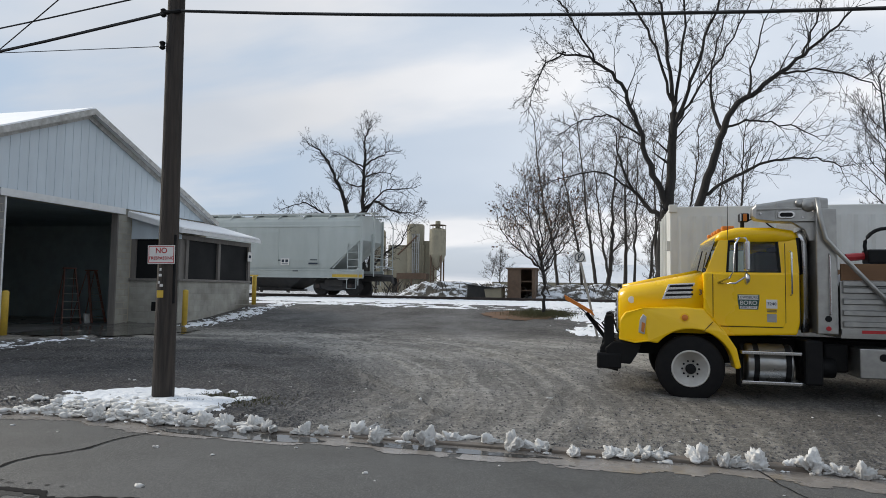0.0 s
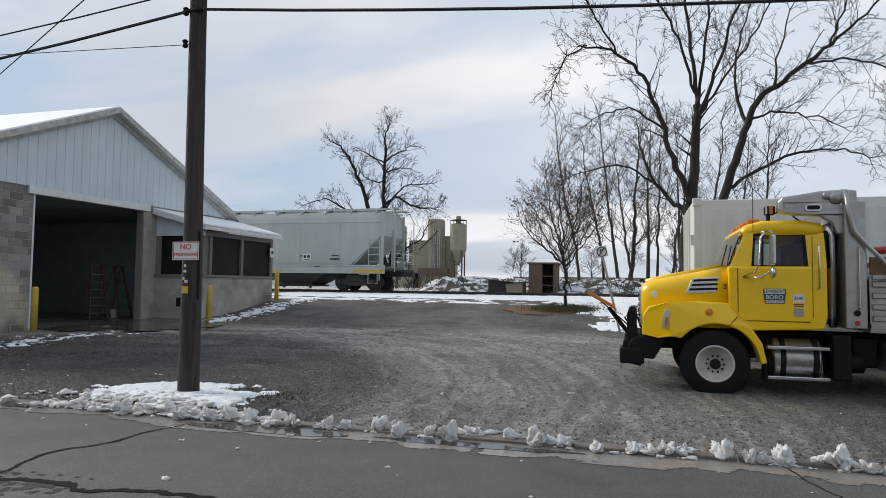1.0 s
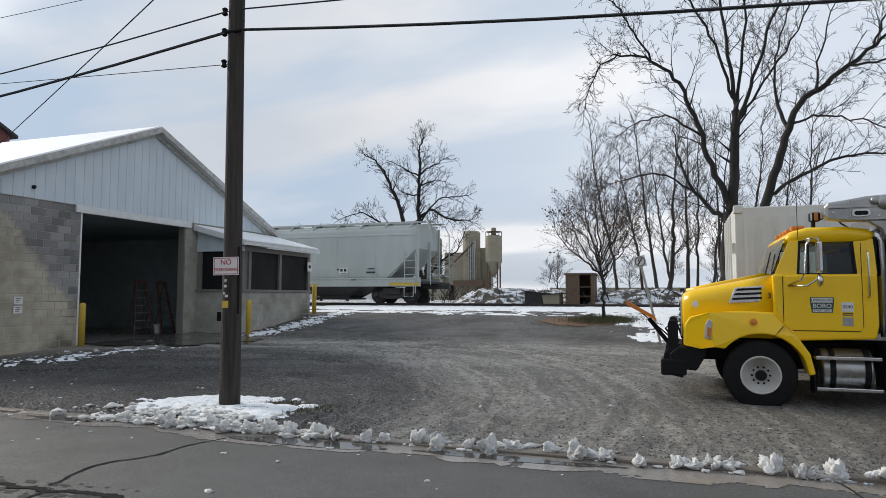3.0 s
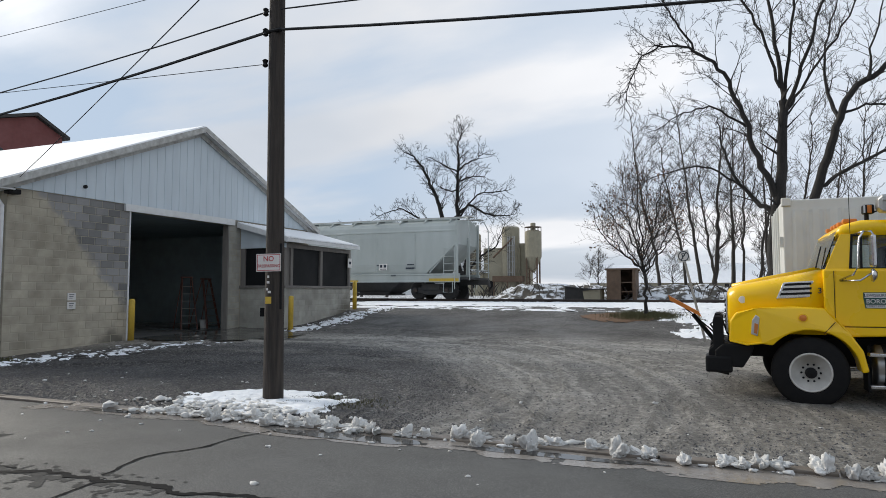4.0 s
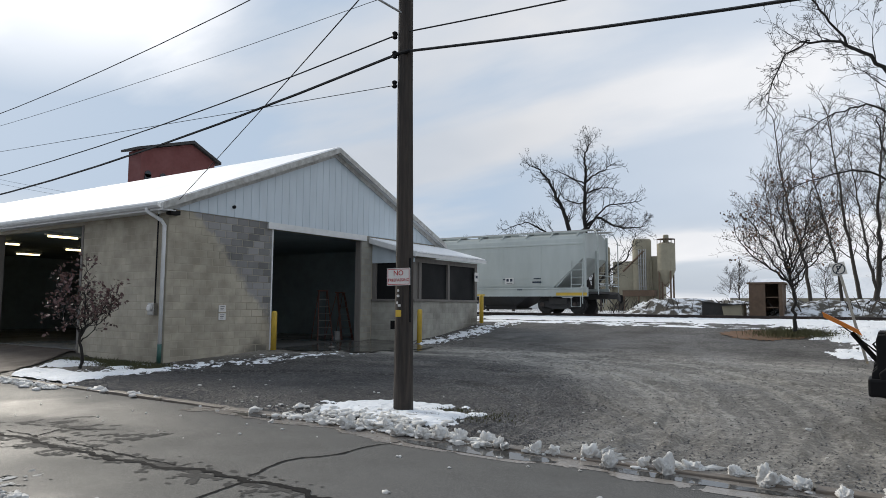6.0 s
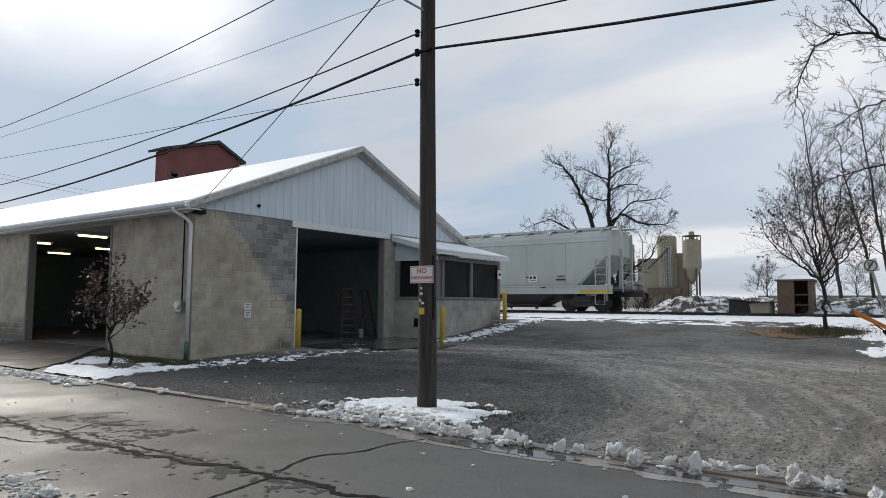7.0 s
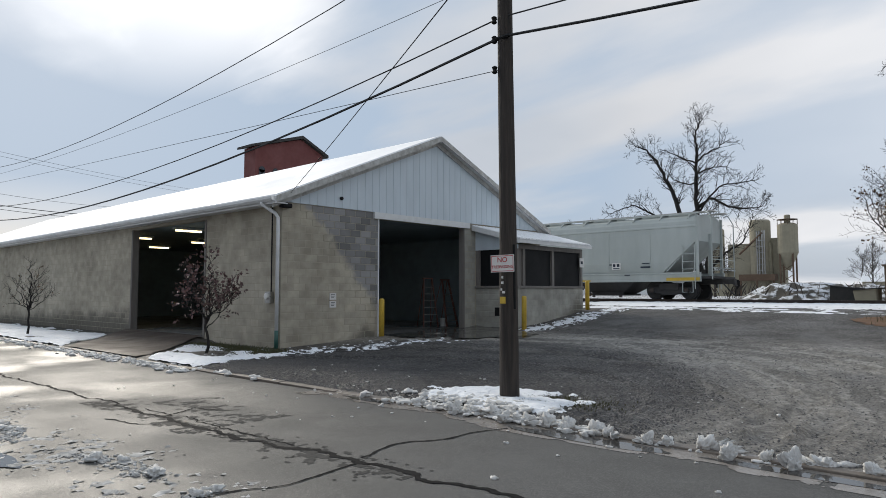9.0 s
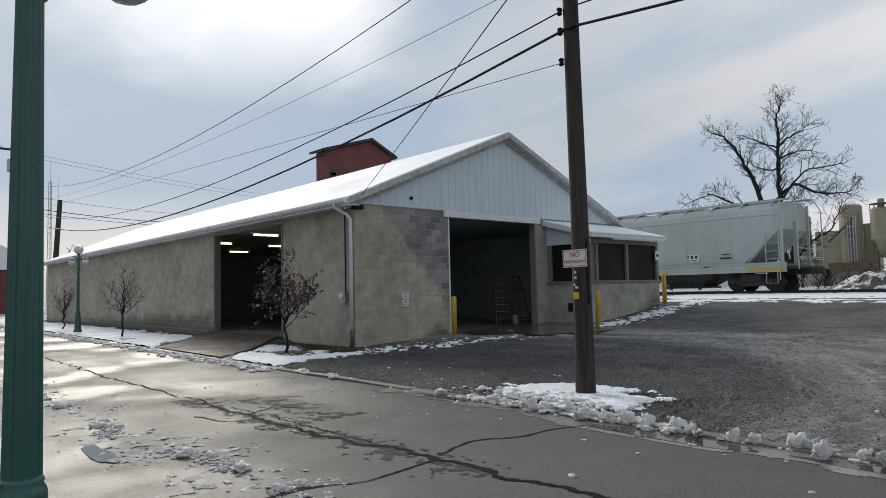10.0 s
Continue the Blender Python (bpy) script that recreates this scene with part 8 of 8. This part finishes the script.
# ---- container behind the truck ----
ct = thing("container", "white ribbed steel cargo container behind the dump truck", "container", m=pose(1.09, 14.2, 0.26))
part("shell", box(0, 6.06, 0, 2.44, 0.12, 3.1), M_CONTAINER, ct, bevel=0.02)
for k in range(20):
    part("rib", prism([(0.15 + 0.29 * k, -0.002), (0.21 + 0.29 * k, -0.035), (0.33 + 0.29 * k, -0.035), (0.39 + 0.29 * k, -0.002)], 0.3, 2.9, "z"), M_CONTAINER, ct)
for x in (0.0, 5.96):
    for z in (0.1, 3.0):
        part("corner_casting", box(x - 0.02, x + 0.14, -0.04, 0.12, z - 0.02, z + 0.14), M_CONTAINER, ct, bevel=0.015)
for y in (0.5, 1.0, 1.45, 1.95):
    part("lock_bar", tube([(-0.05, y, 0.2), (-0.05, y, 3.0)], 0.02, 8), M_CONTAINER, ct)
part("door_hinge", box(-0.06, 0.0, 0.02, 0.1, 0.6, 0.8), M_CONTAINER, ct)
part("door_hinge", box(-0.06, 0.0, 0.02, 0.1, 2.2, 2.4), M_CONTAINER, ct)
part("skid", box(0.1, 5.9, 0.1, 2.3, 0.0, 0.12), M_BLACK, ct)

# ---- beyond the railway ----
hut = thing("steel_hut", "rusty open-fronted steel hut beside the railway", "hut", m=pose(-5.75, 36.6, 1.1))
for x0, x1, y0, y1, z0, z1 in ((0, 0.75, 0, 0.06, 0.0, 1.7), (1.35, 1.52, 0, 0.06, 0.0, 1.7), (0, 0.05, 0.06, 1.4, 0, 1.7), (1.47, 1.52, 0.06, 1.4, 0, 1.7), (0, 1.52, 1.4, 1.46, 0, 1.7)):
    part("panel", box(x0, x1, y0, y1, z0, z1), M_RUST, hut)
part("roof", box(-0.08, 1.6, -0.08, 1.5, 1.7, 1.78), M_RUST, hut)
for z in (0.5, 1.0):
    part("shelf", box(0.75, 1.35, 0.05, 1.3, z, z + 0.05), M_RUST, hut)
for k, (x, y, w, h, a) in enumerate(((-8.1, 36.9, 1.2, 0.8, 3), (-6.95, 36.6, 0.85, 0.6, -8))):
    o = thing("scrap_bin", "battered grey-green steel bin lying beside the railway", "bin", "scrap bins", pose(x, y, 1.08, 0, a, a))
    part("body", prism([(0, 0), (w, 0), (w + 0.08, h), (-0.03, h)], 0, 0.9, "y"), M_TAN if k else M_CAR_DARK, o, bevel=0.02)
    part("lid", box(-0.1, w + 0.15, -0.08, 0.98, h + 0.005, h + 0.05, None, pose(0, 0, 0, 0, 4, 0)), M_CAR_DARK, o)


def plant_works():
    P_ = thing("concrete_works", "old tan concrete batching works with silos beyond the railway", "factory", m=pose(-31, 100, 1.0))

    def P(name, bm, mat, label="", parent=None, smooth=False):
        return part(name, bm, mat, parent or P_, label, smooth)
    silo = P("silo", lathe([(0.25, 3.6), (1.3, 6.0), (1.3, 9.9), (0.9, 10.1), (0.4, 10.2), (0.4, 11.2), (0.3, 11.3)], 24, "z", (4.25, 0, 0)), M_TAN, "tan steel silo on legs", smooth=False)
    for a in range(4):
        x, y = 4.25 + 1.15 * math.cos(a * 1.571 + 0.78), 1.15 * math.sin(a * 1.571 + 0.78)
        P("leg", box(x - 0.1, x + 0.1, y - 0.1, y + 0.1, 0, 6.2), M_RUST, parent=silo)
    for z in (1.5, 3.0, 4.4):
        P("brace", tube([(3.4, -0.85, z - 1.2), (5.1, -0.85, z)], 0.05, 5), M_RUST, parent=silo)
        P("brace", tube([(5.1, -0.85, z - 1.2), (3.4, -0.85, z)], 0.05, 5), M_RUST, parent=silo)
    P("top_rail", lathe([(1.28, 10.6), (1.32, 10.6), (1.32, 10.66), (1.28, 10.66)], 20, "z", (4.25, 0, 0)), M_RUST, parent=silo)
    for a in range(10):
        P("rail_post", tube([(4.25 + 1.3 * math.cos(a * 0.628), 1.3 * math.sin(a * 0.628), 9.9), (4.25 + 1.3 * math.cos(a * 0.628), 1.3 * math.sin(a * 0.628), 10.65)], 0.03, 4), M_RUST, parent=silo)
    P("silo_tower", lathe([(1.4, 0), (1.4, 10.7), (1.2, 10.95)], 20, "z", (0.2, 1.5, 0)), M_TAN)
    P("block", box(-4.2, 1.8, 1.0, 5.0, 0, 7.6), M_TAN)
    P("block", box(1.4, 3.1, 1.6, 4.0, 0, 8.3), M_TAN)
    P("block", box(-7.6, -4.2, 0.5, 5.0, 0, 4.0), M_TAN)
    P("silo_tower", lathe([(1.35, 0), (1.35, 9.9), (0.9, 10.4)], 20, "z", (-6.6, 2.5, 0)), M_TAN)
    P("lean_roof", prism([(-8.0, 4.2), (-3.2, 3.6), (-3.2, 3.75), (-8.0, 4.35)], 0.2, 5.0, "y"), M_ROOF)
    hop = P("hopper", box(-2.2, 2.6, -0.6, 1.0, 2.2, 3.1), M_RUST, "rusty loading hopper")
    for x in (-2.0, 0.2, 2.4):
        P("leg", box(x - 0.1, x + 0.1, -0.5, -0.3, 0, 2.2), M_RUST, parent=hop)
    for x in (0.2, 0.5, 0.9, 1.2):
        P("elevator_leg", box(x, x + 0.14, -0.3, -0.1, 3.1, 9.3), M_ALU)
    for k in range(7):
        P("elevator_rung", box(0.2, 1.34, -0.28, -0.14, 3.6 + 0.85 * k, 3.7 + 0.85 * k), M_ALU)
    P("conveyor", tube([(1.0, -0.2, 9.0), (-2.2, -0.2, 6.0)], 0.16, 6), M_RUST)
    P("window", box(-6.2, -5.4, 0.46, 0.5, 1.2, 2.0), M_BLACK)
    P("doorway", box(-3.4, -2.4, 0.94, 1.0, 0.0, 2.4), M_BLACK)
    return P_


plant_works()

# red tower behind the shed
rt = thing("red_tower", "red sided mill tower with a dark gabled roof behind the shed", "tower", m=pose(-64.6, 42, 0))
part("wall", prism([(-3.8, 0), (5.0, 0), (5.0, 17.4), (2.0, 18.8), (-3.8, 17.1)], 0.4, 2.6), M_BRICK_RED, rt)
part("roof", prism([(-4.5, 16.95), (2.0, 18.86), (5.6, 17.15), (5.6, 17.45), (2.0, 19.2), (-4.5, 17.2)], 0.1, 3.0), M_CAR_DARK, rt, "dark metal roof")
for y in (-3.0, -1.3):
    w_ = part("window", box(2.6, 2.66, y - 0.36, y + 0.36, 13.7, 14.7), M_WINDOW, rt)
    part("arch", lathe([(0.36, 0.0), (0.36, 0.06)], 16, "x", (2.6, y, 14.7)), M_WINDOW, rt)


# distant utility poles and low houses down the street
def far_pole(x, y, h, label):
    o = thing("utility_pole", label, "utility pole", "distant utility poles", pose(x, y, 0))
    part("shaft", tube([(0, 0, -0.2), (0, 0, h)], [0.17, 0.12], 10), M_POLE, o)
    part("crossarm", box(-0.06, 0.06, -1.2, 1.2, h - 0.7, h - 0.55), M_POLE, o)
    for d in (-1.0, -0.4, 0.4, 1.0):
        part("insulator", lathe([(0.04, h - 0.55), (0.07, h - 0.45), (0.03, h - 0.38)], 8, "z", (0, d, 0)), M_GLOBE, o)
    part("transformer", lathe([(0.25, h - 2.3), (0.27, h - 2.2), (0.27, h - 1.4), (0.1, h - 1.3)], 14, "z", (0.1, -0.4, 0)), M_ALU, o)


far_pole(-57, 8.75, 13.2, "tall wooden utility pole farther down the street")
po = thing("utility_pole", "leaning wooden pole behind the far end of the shed", "utility pole", "distant utility poles", pose(-75, 15.1, 0))
part("shaft", tube([(0, -0.5, -0.2), (0, 0.1, 11.4)], [0.30, 0.22], 10), M_POLE, po)
part("cap", lathe([(0.23, 11.38), (0.2, 11.45), (0.0, 11.47)], 10, "z", (0, 0.1, 0)), M_POLE, po)
mast = thing("radio_mast", "slender steel lattice mast in the distance", "mast", m=pose(-90, 17.2, 0))
for a in range(3):
    q = (0.28 * math.cos(a * 2.094), 0.28 * math.sin(a * 2.094))
    part("leg", tube([(q[0], q[1], 0), (q[0] * 0.6, q[1] * 0.6, 15.6)], 0.035, 6), M_ALU, mast)
    q2 = (0.28 * math.cos(a * 2.094 + 2.094), 0.28 * math.sin(a * 2.094 + 2.094))
    zig = [((q if k % 2 else q2)[0] * (1 - 0.4 * k / 26), (q if k % 2 else q2)[1] * (1 - 0.4 * k / 26), k * 0.6) for k in range(27)]
    part("brace", tube(zig, 0.014, 5), M_ALU, mast)
part("aerial", tube([(0, 0, 15.5), (0, 0, 18.5)], [0.02, 0.008], 6), M_ALU, mast)
part("aerial", tube([(0.3, 0.8, 11.5), (0.3, 0.8, 16.5)], [0.02, 0.008], 6), M_ALU, mast)


def house(m, w, d, h, wall, label):
    o = thing("house", label, "house", "houses down the street", m)
    part("wall", box(-w / 2, w / 2, -d / 2, d / 2, 0, h), wall, o)
    part("roof", prism([(-d / 2 - 0.3, h - 0.1), (d / 2 + 0.3, h - 0.1), (0, h + d * 0.33)], -w / 2 - 0.3, w / 2 + 0.3), M_SNOW, o, "snow-covered gabled roof")
    for s in (-1, 1):
        for k in (-1, 1):
            part("window", box(w / 2, w / 2 + 0.04, k * d * 0.25 - 0.4, k * d * 0.25 + 0.4, 1.0, 2.3), M_WINDOW, o)
            part("window", box(k * w * 0.25 - 0.4, k * w * 0.25 + 0.4, s * d / 2 - 0.02, s * d / 2 + 0.02, 1.0, 2.3), M_WINDOW, o)
    return o


house(pose(-92, 12, 0), 9, 8, 5.0, M_BRICK_RED, "red house with a snowy roof down the street")
house(pose(-110, 2, 0), 10, 9, 6.0, M_WHITE, "white house with a snowy roof down the street")
house(pose(-60, 120, 1), 30, 12, 5.0, M_WHITE, "long white building in the distance")
house(pose(-8, 150, 1), 36, 12, 2.6, M_TAN, "long pale building in the distance")
# buildings across the street, behind the camera
house(pose(-14, -17, 0.05), 12, 10, 6.0, M_BRICK_RED, "red brick house across the street")
house(pose(6, -18, 0.05), 11, 10, 6.5, M_WHITE, "white house across the street")


# ---- concrete blocks of the walls ----
def block_mesh(name, w, h, d, mat, axis):
    b = 0.006
    bm = bmesh.new()
    f = [bm.verts.new(c) for c in ((0, 0, 0), (w, 0, 0), (w, 0, h), (0, 0, h))]
    g = [bm.verts.new(c) for c in ((b, -d, b), (w - b, -d, b), (w - b, -d, h - b), (b, -d, h - b))]
    bm.faces.new(g)
    for k in range(4):
        bm.faces.new((f[k], f[(k + 1) % 4], g[(k + 1) % 4], g[k]))
    if axis == "x":
        for v in bm.verts:
            v.co = Vector((-v.co.y, v.co.x, v.co.z))
    bmesh.ops.recalc_face_normals(bm, faces=list(bm.faces))
    me = bpy.data.meshes.new(name)
    bm.to_mesh(me)
    bm.free()
    me.materials.append(mat)
    return me


BW, BH, J = 0.406, 0.2035, 0.013


def courses(u0, u1, z0, z1, put, seed):
    """Running-bond courses between u0 and u1; put(u, z, width)."""
    n = int(round((z1 - z0) / BH))
    for k in range(n):
        z = z0 + k * (z1 - z0) / n
        u = u0 - (BW / 2 if k % 2 else 0)
        while u < u1 - 0.02:
            a, b = max(u, u0), min(u + BW, u1)
            if b - a > 0.06:
                put(a + J / 2, z + J / 2, b - a - J)
            u += BW


def worn_wall(name, damp, at, paint=None):
    """Tan paint that has worn off to bare grey block above a ragged diagonal, with a damp stain by the doorway's foot."""
    mat = (paint or M_BLOCK).copy()
    mat.name = name
    N, L = mat.node_tree.nodes, mat.node_tree.links
    bsdf = N["Principled BSDF"]

    def m(op, a, b):
        n = N.new("ShaderNodeMath")
        n.operation = op
        for i, v in enumerate((a, b)):
            if isinstance(v, (int, float)):
                n.inputs[i].default_value = v
            else:
                L.new(v, n.inputs[i])
        return n.outputs[0]

    def blend(mask, lo, hi, colour, below):
        s = N.new("ShaderNodeMapRange")
        s.interpolation_type = "SMOOTHSTEP"
        s.inputs["From Min"].default_value, s.inputs["From Max"].default_value = lo, hi
        L.new(mask, s.inputs["Value"])
        x = N.new("ShaderNodeMix")
        x.data_type = "RGBA"
        L.new(s.outputs[0], x.inputs[0])
        L.new(below, x.inputs[6])
        if isinstance(colour, tuple):
            x.inputs[7].default_value = (*colour, 1)
        else:
            L.new(colour, x.inputs[7])
        return x.outputs[2]
    geo = N.new("ShaderNodeNewGeometry")
    sp = N.new("ShaderNodeSeparateXYZ")
    L.new(geo.outputs["Position"], sp.inputs[0])
    nz = N.new("ShaderNodeTexNoise")
    nz.inputs["Scale"].default_value = 1.6
    nz.inputs["Detail"].default_value = 7
    nz.inputs["Roughness"].default_value = 0.65
    L.new(geo.outputs["Position"], nz.inputs["Vector"])
    wob = m("SUBTRACT", nz.outputs[0], 0.5)
    info = N.new("ShaderNodeObjectInfo")
    tone = m("ADD", m("MULTIPLY", info.outputs["Random"], 0.17), m("ADD", m("MULTIPLY", nz.outputs[0], 0.12), 0.075))
    bare = N.new("ShaderNodeCombineColor")
    L.new(tone, bare.inputs[0])
    L.new(m("MULTIPLY", tone, 0.98), bare.inputs[1])
    L.new(m("MULTIPLY", tone, 0.96), bare.inputs[2])
    # height above the diagonal edge of the paint
    col = bsdf.inputs["Base Color"].links[0].from_socket
    over = m("SUBTRACT", m("ADD", sp.outputs[2], m("MULTIPLY", wob, 1.3)), m("SUBTRACT", 3.95, m("MULTIPLY", m("SUBTRACT", sp.outputs[1], 11.35), 1.132)))
    if name == "worn_block_wall":
        col = blend(over, -0.05, 0.32, bare.outputs[0], col)
    spot = m("SUBTRACT", m("ADD", m("ADD", damp, m("MULTIPLY", m("SUBTRACT", info.outputs["Random"], 0.5), 0.25)), m("MULTIPLY", wob, 0.9)), m("ADD", sp.outputs[2], m("ABSOLUTE", m("MULTIPLY", m("SUBTRACT", sp.outputs[0 if at < 0 else 1], at), 0.7 if at > 0 else 0.03), 0.0)))
    col = blend(spot, -0.25, 0.35, (0.15, 0.138, 0.112), col)
    L.new(col, bsdf.inputs["Base Color"])
    return mat


M_WORN = worn_wall("worn_block_wall", 0.62, 13.5)
M_STREAKED = worn_wall("stained_block_wall", 0.85, -27.0)
M_LEAN = worn_wall("lean_to_block", 1.45, 22.9, M_BLOCK_GREY)
block_cache = {}


def put_block(parent, where, width, axis, bare, depth):
    key = (round(width, 2), axis, bare, depth)
    if key not in block_cache:
        block_cache[key] = block_mesh("block", round(width, 2), BH - J, depth, (M_BLOCK, M_WORN, M_STREAKED, M_LEAN)[int(bare)], axis)
    o = new("block", block_cache[key])
    o.parent = parent
    o.location = where
    return o



def east_block(y, z, w):
    # the bare patch lies above a ragged diagonal from the upper corner to the doorway's foot
    t = (y + w / 2 - 11.35) / (14.0 - 11.35)
    line = 3.95 - 3.0 * t
    put_block(wall_east, (WX - 0.006, y, z), w, "x", True, 0.010 if t > -0.1 and z > line - 0.3 else 0.0035)


courses(WY0, DOOR_Y0, 0.0, WZ - 0.01, east_block, 1)
courses(DOOR_Y1, 18.84, 0.0, WZ - 0.01, lambda y, z, w: put_block(wall_east, (WX - 0.006, y, z), w, "x", 3, 0.004), 2)
courses(SD_X1, WX - 0.002, 0.0, WZ - 0.01, lambda x, z, w: put_block(wall_south, (x, WY0 + 0.006, z), w, "y", False, 0.0035), 3)
courses(-37.0, SD_X0, 0.0, WZ - 0.01, lambda x, z, w: put_block(wall_south, (x, WY0 + 0.006, z), w, "y", 2, 0.0035) if x > -29.5 else None, 4)
# the rest of the long wall, one mesh
rest_v, rest_f = [], []


def far_block(x, z, w):
    if x > -29.5:
        return
    k = len(rest_v)
    h, y0, y1 = BH - J, WY0 + 0.006, WY0 + 0.002
    rest_v.extend(((x, y1, z), (x + w, y1, z), (x + w, y1, z + h), (x, y1, z + h)))
    rest_f.append((k, k + 1, k + 2, k + 3))


courses(-55.2, SD_X0, 0.0, WZ - 0.01, far_block, 5)
me = bpy.data.meshes.new("far_blocks")
me.from_pydata(rest_v, [], rest_f)
me.materials.append(M_STREAKED)
fb = new("far_blocks", me)
fb.parent = wall_south
fb["kind"] = "stuff"
for yy0, yy1 in ((LY0 + T, LY1),):
    courses(yy0, yy1, 0.1, SILL - 0.07, lambda y, z, w: put_block(lean_to, (LX - 0.001, y, z), w, "x", 3, 0.005), 6)
courses(WX + 0.01, LX, 0.1, SILL - 0.07, lambda x, z, w: put_block(lean_to, (x, LY0 + 0.001, z), w, "y", 3, 0.005), 7)
